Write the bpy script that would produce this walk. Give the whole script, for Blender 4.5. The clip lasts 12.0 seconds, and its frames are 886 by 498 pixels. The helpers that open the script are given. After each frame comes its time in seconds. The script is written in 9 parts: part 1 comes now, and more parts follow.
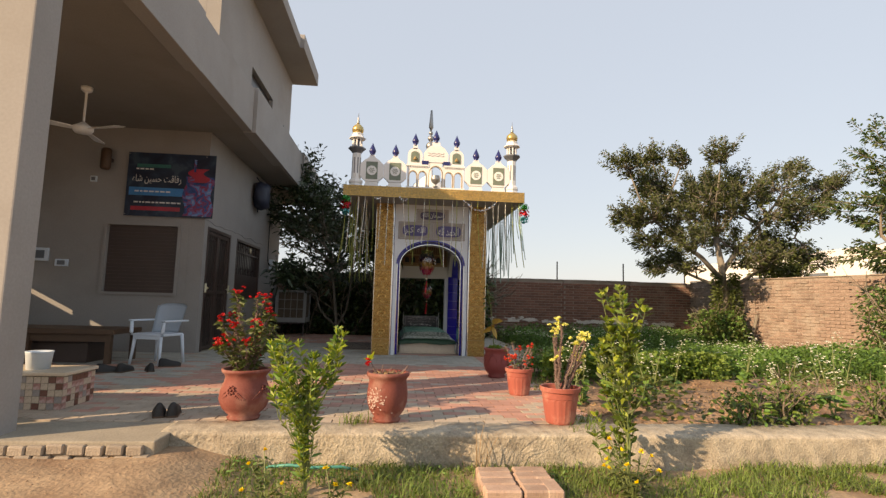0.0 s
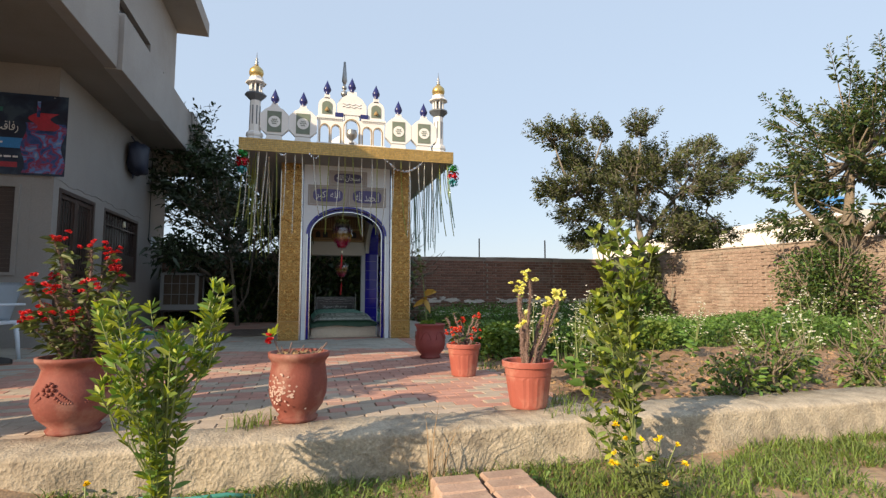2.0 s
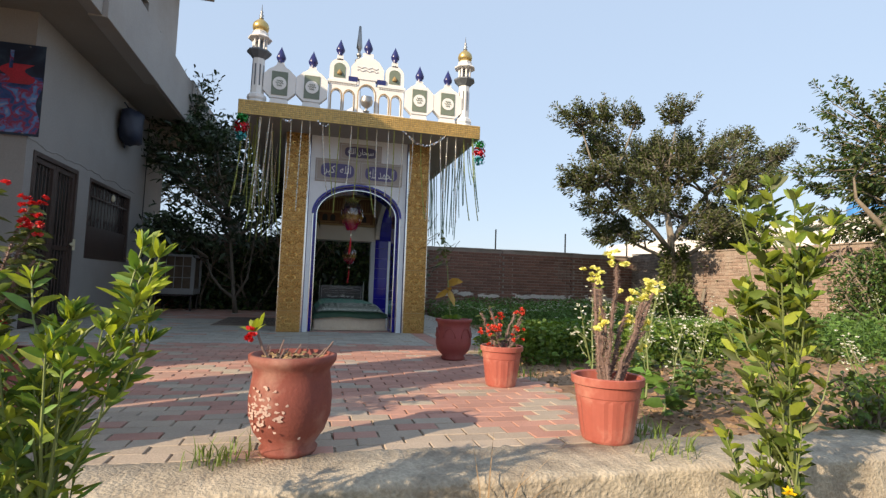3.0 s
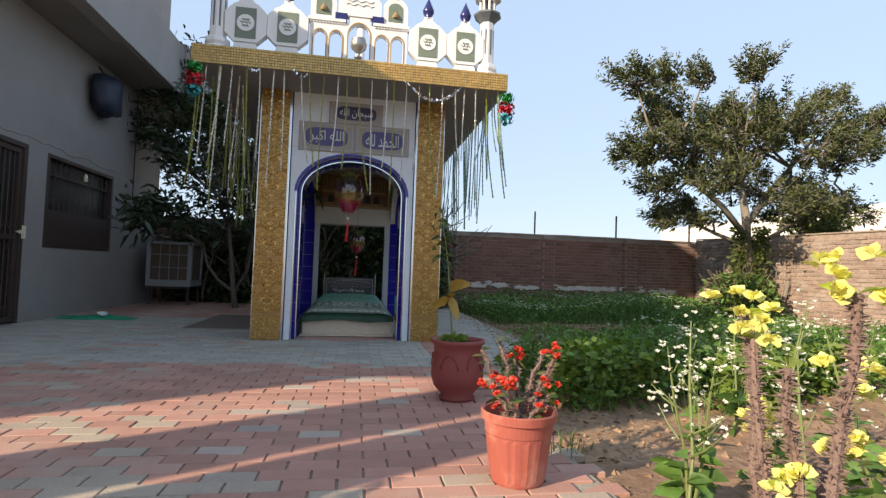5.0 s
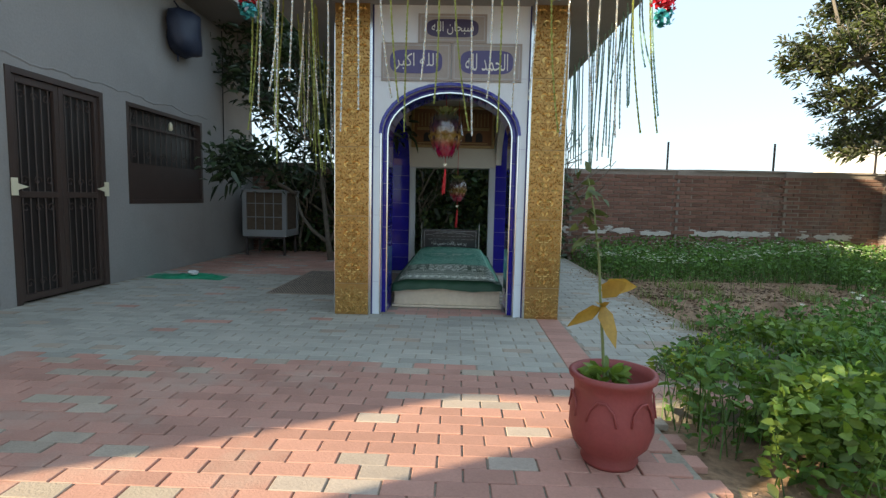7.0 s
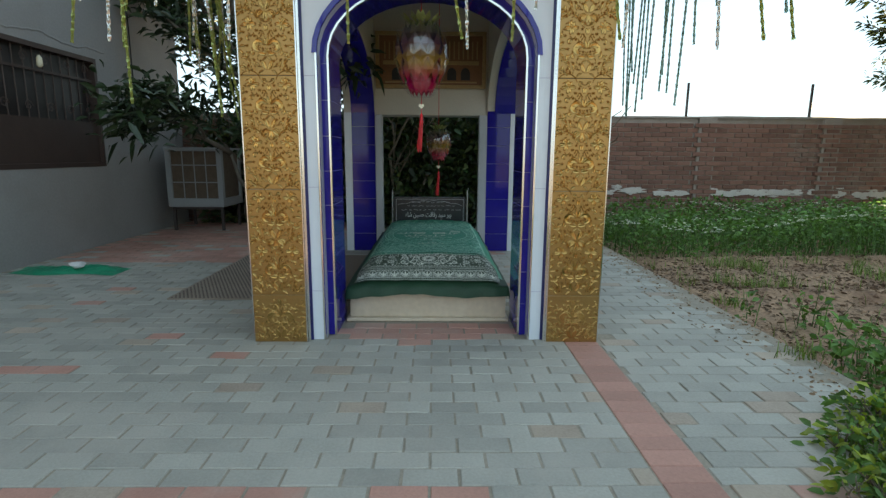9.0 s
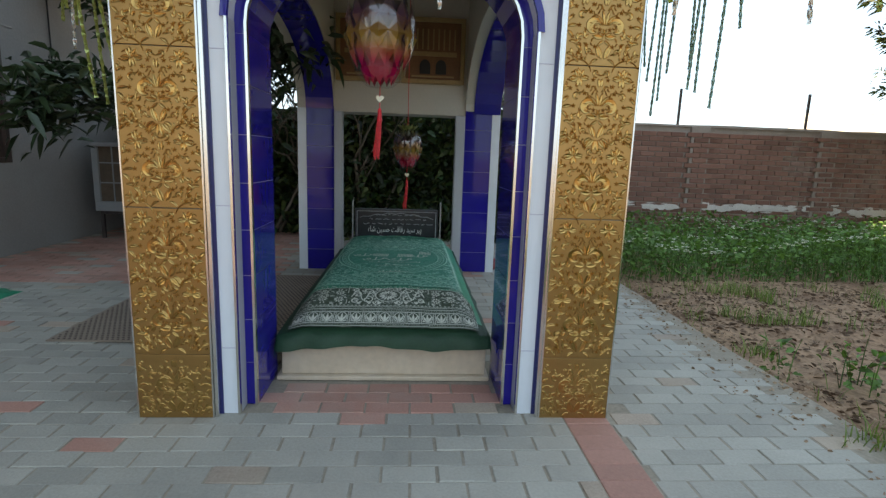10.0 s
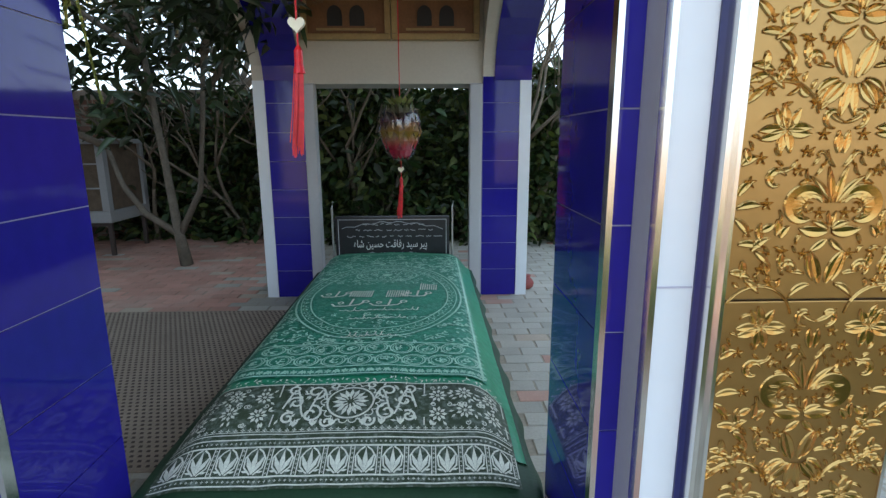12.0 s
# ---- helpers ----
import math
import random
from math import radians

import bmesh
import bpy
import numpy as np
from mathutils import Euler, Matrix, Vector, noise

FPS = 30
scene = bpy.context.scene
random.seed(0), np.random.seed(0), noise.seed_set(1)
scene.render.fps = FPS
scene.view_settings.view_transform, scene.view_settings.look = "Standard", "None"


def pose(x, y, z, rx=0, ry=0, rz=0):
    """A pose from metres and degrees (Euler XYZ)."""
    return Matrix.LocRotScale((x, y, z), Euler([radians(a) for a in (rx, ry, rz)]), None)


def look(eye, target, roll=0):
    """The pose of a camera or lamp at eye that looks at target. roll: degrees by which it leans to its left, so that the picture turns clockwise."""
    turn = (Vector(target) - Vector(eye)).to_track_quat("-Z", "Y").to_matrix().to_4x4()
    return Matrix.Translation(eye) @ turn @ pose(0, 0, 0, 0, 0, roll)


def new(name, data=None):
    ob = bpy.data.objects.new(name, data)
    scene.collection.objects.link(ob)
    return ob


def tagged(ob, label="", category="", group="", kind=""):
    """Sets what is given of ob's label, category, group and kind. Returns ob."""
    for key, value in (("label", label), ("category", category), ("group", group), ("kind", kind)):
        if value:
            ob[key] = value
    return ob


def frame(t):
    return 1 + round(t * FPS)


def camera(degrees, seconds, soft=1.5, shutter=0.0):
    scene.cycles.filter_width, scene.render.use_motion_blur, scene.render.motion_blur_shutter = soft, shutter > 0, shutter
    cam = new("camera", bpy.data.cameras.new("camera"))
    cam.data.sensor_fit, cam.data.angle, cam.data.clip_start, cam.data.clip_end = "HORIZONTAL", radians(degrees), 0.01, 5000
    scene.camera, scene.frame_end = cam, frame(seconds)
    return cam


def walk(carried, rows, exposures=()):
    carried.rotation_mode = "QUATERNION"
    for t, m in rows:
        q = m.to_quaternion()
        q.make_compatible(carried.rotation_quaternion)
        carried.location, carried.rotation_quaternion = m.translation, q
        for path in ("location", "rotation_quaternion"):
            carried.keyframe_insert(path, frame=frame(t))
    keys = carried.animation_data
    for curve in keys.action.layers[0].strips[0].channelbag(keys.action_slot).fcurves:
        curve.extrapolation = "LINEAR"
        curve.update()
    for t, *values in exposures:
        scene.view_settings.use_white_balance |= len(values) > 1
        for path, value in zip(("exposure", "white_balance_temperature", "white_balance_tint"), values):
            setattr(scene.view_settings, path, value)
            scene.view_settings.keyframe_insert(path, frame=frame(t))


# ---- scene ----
cam = camera(81.2, 12.0, soft=1.35)
METRES, EYE, TILT, LEAN, TURN = 9.0, 0.956, 0.0, 0.0, -5.1
ROWS = [
    (0.0, 0.0, 0.0, 0.0, -0.16, 5.93, -1.56),
    (0.5, 0.0013, 0.0073, -0.0072, 0.56, 6.02, -1.47),
    (1.0, -0.0081, 0.0342, -0.0187, 2.24, 5.77, -1.45),
    (1.5, -0.0117, 0.0735, -0.024, -3.67, 5.09, -0.76),
    (2.0, -0.013, 0.1275, -0.0257, -9.89, 4.84, -0.02),
    (2.5, -0.0229, 0.1759, -0.0312, -9.83, 4.07, -0.96),
    (4.5, 0.0323, 0.3816, -0.0219, -9.0, 4.66, -4.67),
    (5.0, 0.0411, 0.4022, -0.0150, -4.55, 2.34, -2.05),
    (5.5, 0.0439, 0.4343, -0.0160, 0.75, -1.1, -3.42),
    (6.0, 0.0457, 0.4661, -0.0049, 1.45, -1.09, -4.92),
    (6.5, 0.0444, 0.5019, 0.0037, 2.02, -2.78, -5.48),
    (7.0, 0.0316, 0.5364, 0.012, 6.74, -5.47, -1.21),
    (9.0, 0.0098, 0.7242, 0.0161, 4.21, -10.37, -0.43),
    (9.5, 0.0092, 0.7697, 0.0168, 5.07, -10.98, -0.21),
    (10.0, 0.0094, 0.8155, 0.0203, 1.62, -10.12, -1.97),
    (10.5, 0.0099, 0.8569, 0.0199, 0.51, -10.12, -1.49),
    (11.0, 0.0077, 0.8951, 0.0189, 5.97, -10.62, -0.32),
    (11.5, 0.0057, 0.9311, 0.0213, 5.71, -11.52, -0.3),
    (12.0, 0.0115, 0.9663, 0.0216, 3.66, -11.98, 0.24),
]
walk(cam, [(t, pose(0, 0, EYE, TILT, LEAN, TURN) @ pose(METRES * x, METRES * y, METRES * z, 90 + pitch, roll, yaw)) for t, x, y, z, yaw, pitch, roll in ROWS],
     [(0.0, 1.16, 8900, 17), (0.7, 1.16, 7900, 13), (1.5, 1.16, 7600, 12), (2.5, 1.16, 7300, 12), (4.5, 1.2, 7000, 12), (5.4, 1.36, 7000, 12), (6.0, 1.52, 7200, 10), (7.0, 1.76, 7200, 4), (9.0, 1.92, 7500, 1), (9.6, 1.98, 7500, 4), (10.5, 2.02, 7600, 10), (11.2, 2.15, 7400, 10), (12.0, 2.6, 7200, 8)])

# ---- world and sun ----
SUN_AZ, SUN_EL = 29.0, 24.0     # the light travels 29 degrees from +x towards +y
world = bpy.data.worlds.new("sky")
scene.world = world
world.use_nodes = True
_wt = world.node_tree
_sky = _wt.nodes.new("ShaderNodeTexSky")
_sky.sky_type = 'NISHITA'
_sky.sun_disc = False
_sky.sun_elevation = radians(SUN_EL)
_sky.sun_rotation = radians(241)
_sky.air_density, _sky.dust_density, _sky.ozone_density = 1.25, 0.6, 1.4
# thin haze evens the sky out
_haze = _wt.nodes.new("ShaderNodeMix")
_haze.data_type = 'RGBA'
_haze.inputs["Factor"].default_value = 0.88
_ha, _hb = [s for s in _haze.inputs if s.type == 'RGBA']
_hb.default_value = (1.50, 2.02, 2.85, 1)
_wt.links.new(_sky.outputs[0], _ha)
_wt.links.new([s for s in _haze.outputs if s.type == 'RGBA'][0], _wt.nodes["Background"].inputs[0])
_wt.nodes["Background"].inputs[1].default_value = 0.15
sun_data = bpy.data.lights.new("sun", "SUN")
sun_data.energy, sun_data.angle, sun_data.color = 3.05, radians(0.6), (1.0, 0.85, 0.66)
_d = Vector((math.cos(radians(SUN_AZ)) * math.cos(radians(SUN_EL)), math.sin(radians(SUN_AZ)) * math.cos(radians(SUN_EL)), -math.sin(radians(SUN_EL))))
sun = new("sun", sun_data)
sun.matrix_world = look(-_d * 60, (0, 0, 0))


# ---- materials ----
def material(name, color, rough=0.8, metal=0.0, vary=0.12, scale=3.0, grain=60.0, bump=0.15, stain=None, stain_amount=0.0, stain_scale=0.8,
             island=0.0, per_object=0.0, translucent=0.0, coat=0.0, spec=0.5):
    """A surface with variation at two scales, fine relief, and optional stains and piece-by-piece variation."""
    m = bpy.data.materials.new(name)
    m.use_nodes = True
    nt = m.node_tree
    n, lk = nt.nodes, nt.links
    b = n["Principled BSDF"]
    b.inputs["Roughness"].default_value = rough
    b.inputs["Metallic"].default_value = metal
    b.inputs["Coat Weight"].default_value = coat
    b.inputs["Specular IOR Level"].default_value = spec
    co = n.new("ShaderNodeTexCoord")
    big = n.new("ShaderNodeTexNoise")
    big.inputs["Scale"].default_value, big.inputs["Detail"].default_value = scale, 5
    fine = n.new("ShaderNodeTexNoise")
    fine.inputs["Scale"].default_value, fine.inputs["Detail"].default_value = grain, 4
    lk.new(co.outputs["Object"], big.inputs["Vector"])
    lk.new(co.outputs["Object"], fine.inputs["Vector"])
    mixv = n.new("ShaderNodeMath")
    mixv.operation = 'ADD'
    lk.new(big.outputs["Fac"], mixv.inputs[0])
    lk.new(fine.outputs["Fac"], mixv.inputs[1])
    ramp = n.new("ShaderNodeMapRange")
    ramp.inputs["From Min"].default_value, ramp.inputs["From Max"].default_value = 0.6, 1.4
    ramp.inputs["To Min"].default_value, ramp.inputs["To Max"].default_value = 1 - vary, 1 + vary
    lk.new(mixv.outputs[0], ramp.inputs[0])
    fac = ramp.outputs[0]
    if island or per_object:
        if island:
            geo = n.new("ShaderNodeNewGeometry")
            src = geo.outputs["Random Per Island"]
        else:
            oi = n.new("ShaderNodeObjectInfo")
            src = oi.outputs["Random"]
        r2 = n.new("ShaderNodeMapRange")
        amt = island or per_object
        r2.inputs["To Min"].default_value, r2.inputs["To Max"].default_value = 1 - amt, 1 + amt
        lk.new(src, r2.inputs[0])
        mu = n.new("ShaderNodeMath")
        mu.operation = 'MULTIPLY'
        lk.new(fac, mu.inputs[0])
        lk.new(r2.outputs[0], mu.inputs[1])
        fac = mu.outputs[0]
    sc = n.new("ShaderNodeVectorMath")
    sc.operation = 'SCALE'
    sc.inputs[0].default_value = color
    lk.new(fac, sc.inputs["Scale"])
    out = sc.outputs[0]
    if stain:
        st = n.new("ShaderNodeTexNoise")
        st.inputs["Scale"].default_value, st.inputs["Detail"].default_value, st.inputs["Roughness"].default_value = stain_scale, 7, 0.65
        lk.new(co.outputs["Object"], st.inputs["Vector"])
        sr = n.new("ShaderNodeMapRange")
        sr.inputs["From Min"].default_value, sr.inputs["From Max"].default_value = 0.48, 0.66
        sr.inputs["To Max"].default_value = stain_amount
        lk.new(st.outputs["Fac"], sr.inputs[0])
        mx = n.new("ShaderNodeMix")
        mx.data_type = 'RGBA'
        mx.inputs["B"].default_value = (*stain, 1)
        for s in mx.inputs:
            if s.type == 'RGBA' and s.name == "B":
                s.default_value = (*stain, 1)
        ca = [s for s in mx.inputs if s.type == 'RGBA' and s.name == "A"][0]
        lk.new(out, ca)
        lk.new(sr.outputs[0], mx.inputs["Factor"])
        out = [s for s in mx.outputs if s.type == 'RGBA'][0]
    lk.new(out, b.inputs["Base Color"])
    if bump:
        bp = n.new("ShaderNodeBump")
        bp.inputs["Strength"].default_value = bump
        bp.inputs["Distance"].default_value = 0.01
        lk.new(mixv.outputs[0], bp.inputs["Height"])
        lk.new(bp.outputs[0], b.inputs["Normal"])
    if translucent:
        tr = n.new("ShaderNodeBsdfTranslucent")
        tint = n.new("ShaderNodeVectorMath")
        tint.operation = 'MULTIPLY'
        tint.inputs[1].default_value = (1.3, 1.35, 0.5)
        lk.new(out, tint.inputs[0])
        lk.new(tint.outputs[0], tr.inputs[0])
        ms = n.new("ShaderNodeMixShader")
        ms.inputs[0].default_value = translucent
        lk.new(b.outputs[0], ms.inputs[1])
        lk.new(tr.outputs[0], ms.inputs[2])
        lk.new(ms.outputs[0], n["Material Output"].inputs[0])
    return m


PLASTER = material("grey_plaster", (0.315, 0.302, 0.287), 0.85, vary=0.1, scale=1.3, grain=45, bump=0.12, stain=(0.25, 0.23, 0.205), stain_amount=0.45)
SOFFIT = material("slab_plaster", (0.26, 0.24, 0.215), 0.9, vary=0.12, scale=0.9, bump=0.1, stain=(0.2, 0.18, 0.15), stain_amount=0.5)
CONCRETE = material("old_concrete", (0.42, 0.36, 0.275), 0.92, vary=0.42, scale=9, grain=75, bump=0.8, stain=(0.17, 0.135, 0.10), stain_amount=0.7, stain_scale=2.2)
SOIL = material("dry_soil", (0.35, 0.245, 0.155), 0.95, vary=0.4, scale=6, grain=38, bump=1.0, stain=(0.19, 0.105, 0.06), stain_amount=0.85, stain_scale=0.9)
PAVER_RED = material("red_paver", (0.45, 0.24, 0.185), 0.82, vary=0.14, scale=4, grain=90, bump=0.25, per_object=0.14, stain=(0.46, 0.36, 0.29), stain_amount=0.55, stain_scale=1.6)
PAVER_PALE = material("pale_paver", (0.42, 0.345, 0.285), 0.85, vary=0.16, scale=4, grain=90, bump=0.25, per_object=0.12, stain=(0.46, 0.38, 0.31), stain_amount=0.55, stain_scale=1.6)
PAVER_RED_FAR = material("red_paver_far", (0.45, 0.24, 0.185), 0.82, vary=0.14, scale=4, grain=90, bump=0.25, island=0.14, stain=(0.46, 0.36, 0.29), stain_amount=0.55, stain_scale=1.6)
PAVER_GREY_FAR = material("grey_paver_far", (0.37, 0.355, 0.305), 0.82, vary=0.14, scale=4, grain=90, bump=0.25, island=0.14, stain=(0.45, 0.41, 0.35), stain_amount=0.55, stain_scale=1.6)
PAVER_DUSTY_FAR = material("dusty_paver_far", (0.40, 0.325, 0.255), 0.9, vary=0.2, scale=4, grain=90, bump=0.3, island=0.12, stain=(0.43, 0.36, 0.275), stain_amount=0.8, stain_scale=1.1)
TILLED = material("tilled_red_soil", (0.30, 0.19, 0.115), 0.96, vary=0.5, scale=9, grain=34, bump=1.0, stain=(0.15, 0.078, 0.045), stain_amount=0.85, stain_scale=1.3)
JOINT = material("sand_joint", (0.31, 0.27, 0.21), 0.95, vary=0.25, scale=5, bump=0.4)
BRICK = material("old_brick", (0.235, 0.115, 0.082), 0.9, vary=0.2, scale=6, grain=80, bump=0.4, island=0.22, stain=(0.45, 0.37, 0.31), stain_amount=0.3, stain_scale=1.5)
BRICK_ONE = material("old_brick_single", (0.235, 0.115, 0.082), 0.9, vary=0.2, scale=6, grain=80, bump=0.4, per_object=0.22, stain=(0.45, 0.37, 0.31), stain_amount=0.3, stain_scale=1.5)
BRICK_PALE = material("pale_dusty_brick", (0.265, 0.19, 0.152), 0.95, vary=0.45, scale=5, grain=50, bump=0.9, island=0.24, stain=(0.37, 0.315, 0.265), stain_amount=0.9, stain_scale=2.2)
MORTAR_DUSTY = material("dusty_mortar", (0.31, 0.25, 0.205), 0.95, vary=0.4, scale=7, grain=40, bump=0.9, stain=(0.25, 0.19, 0.145), stain_amount=0.6, stain_scale=3)
MORTAR = material("mortar", (0.34, 0.28, 0.235), 0.95, vary=0.2, bump=0.4)
GOLD = material("gold_tile", (0.41, 0.24, 0.085), 0.36, metal=0.85, vary=0.1, scale=2.5, grain=30, bump=0.03)
GOLD_RELIEF = material("gold_relief", (0.50, 0.30, 0.098), 0.18, metal=0.95, vary=0.08, scale=3, grain=40, bump=0.03)
GOLD_MOSAIC = material("gold_mosaic", (0.60, 0.40, 0.14), 0.38, metal=0.55, vary=0.12, scale=2, grain=20, bump=0.05, island=0.16)
BLUE = material("cobalt_tile", (0.018, 0.014, 0.26), 0.07, vary=0.12, scale=2, grain=20, bump=0.015, coat=0.3)
WHITE_TILE = material("white_tile", (0.72, 0.76, 0.80), 0.16, vary=0.03, scale=1.5, grain=15, bump=0.01)
WHITE = material("white_paint", (0.80, 0.80, 0.78), 0.5, vary=0.05, scale=4, grain=50, bump=0.05, stain=(0.62, 0.61, 0.57), stain_amount=0.35)
CREAM = material("cream_marble", (0.60, 0.49, 0.36), 0.35, vary=0.12, scale=5, grain=30, bump=0.03, stain=(0.68, 0.6, 0.48), stain_amount=0.5, stain_scale=4)
CREAM_WALL = material("cream_wall", (0.58, 0.54, 0.46), 0.5, vary=0.06, scale=2, bump=0.05)
CHROME = material("chrome_trim", (0.78, 0.77, 0.74), 0.18, metal=1.0, vary=0.04, bump=0.0)
GROUT = material("tile_grout", (0.45, 0.45, 0.55), 0.8, vary=0.1, bump=0.05)
GREY_TRIM = material("grey_trim", (0.44, 0.45, 0.47), 0.35, vary=0.05, bump=0.02)
BROWN_IRON = material("brown_painted_iron", (0.065, 0.042, 0.034), 0.45, vary=0.15, scale=5, bump=0.05)
DARK_GLASS = material("dark_mesh_glass", (0.03, 0.024, 0.022), 0.3, vary=0.1, bump=0.0)
TERRACOTTA = material("terracotta", (0.205, 0.054, 0.04), 0.75, vary=0.16, scale=7, grain=70, bump=0.2, stain=(0.5, 0.34, 0.27), stain_amount=0.3, stain_scale=5)
TERRA_RED = material("red_painted_clay", (0.27, 0.055, 0.05), 0.6, vary=0.14, scale=7, grain=60, bump=0.15, stain=(0.22, 0.07, 0.05), stain_amount=0.4, stain_scale=6)
PLASTIC_POT = material("salmon_plastic", (0.36, 0.098, 0.072), 0.45, vary=0.08, scale=6, grain=40, bump=0.05, stain=(0.6, 0.38, 0.29), stain_amount=0.35, stain_scale=6)
WHITE_PEEL = material("peeling_white", (0.66, 0.60, 0.54), 0.9, vary=0.2, bump=0.3)
NAVY = material("navy_paint", (0.02, 0.025, 0.13), 0.3, vary=0.1, bump=0.02)
GOLD_DOME = material("gold_dome", (0.58, 0.43, 0.17), 0.34, metal=0.7, vary=0.08, bump=0.02)
SLATE = material("slate_grey_paint", (0.13, 0.15, 0.17), 0.5, vary=0.1, bump=0.03)
SAGE = material("sage_green_paint", (0.17, 0.21, 0.16), 0.5, vary=0.15, scale=20, bump=0.03)
WHITE_PLASTIC = material("white_plastic", (0.62, 0.71, 0.79), 0.4, vary=0.04, bump=0.02)
BLACK = material("black_rubber", (0.02, 0.019, 0.018), 0.6, vary=0.2, bump=0.1)
WOOD = material("dark_wood", (0.09, 0.05, 0.028), 0.5, vary=0.25, scale=4, grain=40, bump=0.15)
BARK = material("bark", (0.20, 0.165, 0.125), 0.95, vary=0.3, scale=12, grain=60, bump=0.8)
BARK_PALE = material("pale_bark", (0.21, 0.185, 0.15), 0.9, vary=0.25, scale=10, grain=50, bump=0.6)


# ---- builders ----
def part(name, bm, mat, parent=None, label="", smooth=False):
    me = bpy.data.meshes.new(name)
    bm.to_mesh(me)
    bm.free()
    me.materials.append(mat)
    if smooth:
        for p in me.polygons:
            p.use_smooth = True
    ob = new(name, me)
    if parent is not None:
        ob.parent = parent
    if label:
        ob["label"] = label
    return ob


def raw(name, verts, faces, mat, parent=None, label="", smooth=False):
    me = bpy.data.meshes.new(name)
    me.from_pydata([tuple(v) for v in verts], [], faces)
    me.materials.append(mat)
    if smooth:
        for p in me.polygons:
            p.use_smooth = True
    ob = new(name, me)
    if parent is not None:
        ob.parent = parent
    if label:
        ob["label"] = label
    return ob


def thing(name, label, category, at=(0, 0, 0), rz=0, group="", kind=""):
    ob = new(name)
    ob.matrix_basis = pose(*at, 0, 0, rz)
    return tagged(ob, label, category, group, kind)


def box(bm, x0, x1, y0, y1, z0, z1, bevel=0.0, m=None):
    v = [bm.verts.new(p) for p in ((x0, y0, z0), (x1, y0, z0), (x1, y1, z0), (x0, y1, z0), (x0, y0, z1), (x1, y0, z1), (x1, y1, z1), (x0, y1, z1))]
    fs = [bm.faces.new([v[i] for i in f]) for f in ((0, 3, 2, 1), (4, 5, 6, 7), (0, 1, 5, 4), (1, 2, 6, 5), (2, 3, 7, 6), (3, 0, 4, 7))]
    if bevel:
        es = list({e for f in fs for e in f.edges})
        r = bmesh.ops.bevel(bm, geom=es, offset=bevel, segments=2, affect='EDGES', profile=0.6)
        v = list({w for f in r["faces"] for w in f.verts} | {w for w in v if w.is_valid})
    if m is not None:
        bmesh.ops.transform(bm, matrix=m, verts=v)
    return v


def lathe(bm, profile, seg=24, center=(0, 0), wobble=None):
    """Turns a profile of (radius, height) about the upright axis."""
    rings = []
    for r, z in profile:
        ring = []
        for i in range(seg):
            a = 2 * math.pi * i / seg
            rr = r * (wobble(a, z) if wobble else 1)
            ring.append(bm.verts.new((center[0] + rr * math.cos(a), center[1] + rr * math.sin(a), z)))
        rings.append(ring)
    for a, b in zip(rings, rings[1:]):
        for i in range(seg):
            bm.faces.new((a[i], a[(i + 1) % seg], b[(i + 1) % seg], b[i]))
    if profile[0][0] > 1e-4:
        bm.faces.new(list(reversed(rings[0])))
    if profile[-1][0] > 1e-4:
        bm.faces.new(rings[-1])
    return rings


def tube(bm, pts, radii, seg=6):
    """A tapered tube along a path."""
    pts = [Vector(p) for p in pts]
    if not hasattr(radii, "__len__"):
        radii = [radii] * len(pts)
    rings = []
    for i, p in enumerate(pts):
        d = (pts[min(i + 1, len(pts) - 1)] - pts[max(i - 1, 0)]).normalized()
        u = d.orthogonal().normalized() if abs(d.z) > 0.99 else d.cross(Vector((0, 0, 1))).normalized()
        w = d.cross(u)
        rings.append([bm.verts.new(p + (u * math.cos(2 * math.pi * k / seg) + w * math.sin(2 * math.pi * k / seg)) * radii[i]) for k in range(seg)])
    for a, b in zip(rings, rings[1:]):
        for k in range(seg):
            bm.faces.new((a[k], a[(k + 1) % seg], b[(k + 1) % seg], b[k]))
    bm.faces.new(list(reversed(rings[0])))
    bm.faces.new(rings[-1])


def extrude_outline(bm, pts, y0, y1):
    """A flat outline in x and z, given thickness along y."""
    a = [bm.verts.new((x, y0, z)) for x, z in pts]
    b = [bm.verts.new((x, y1, z)) for x, z in pts]
    n = len(pts)
    bm.faces.new(a)
    bm.faces.new(list(reversed(b)))
    for i in range(n):
        bm.faces.new((a[(i + 1) % n], a[i], b[i], b[(i + 1) % n]))


def arch_curve(cx, half, spring, rise, n=20, power=2.0):
    """Points of an arch from its left springing to its right one."""
    out = []
    for i in range(n + 1):
        a = math.pi * (1 - i / n)
        out.append((cx + half * math.cos(a), spring + rise * abs(math.sin(a)) ** (2 / power)))
    return out


def arch_head(bm, cx, half, spring, rise, top, y0, y1, axis="x"):
    """The wall above an arched opening, as a solid."""
    pts = arch_curve(cx, half, spring, rise)

    def p(u, y, z):
        return (u, y, z) if axis == "x" else (y, u, z)
    rows = []
    for u, z in pts:
        rows.append([bm.verts.new(p(u, y0, z)), bm.verts.new(p(u, y0, top)), bm.verts.new(p(u, y1, top)), bm.verts.new(p(u, y1, z))])
    for a, b in zip(rows, rows[1:]):
        for k in range(4):
            bm.faces.new((a[k], b[k], b[(k + 1) % 4], a[(k + 1) % 4]))
    bm.faces.new(rows[0])
    bm.faces.new(list(reversed(rows[-1])))


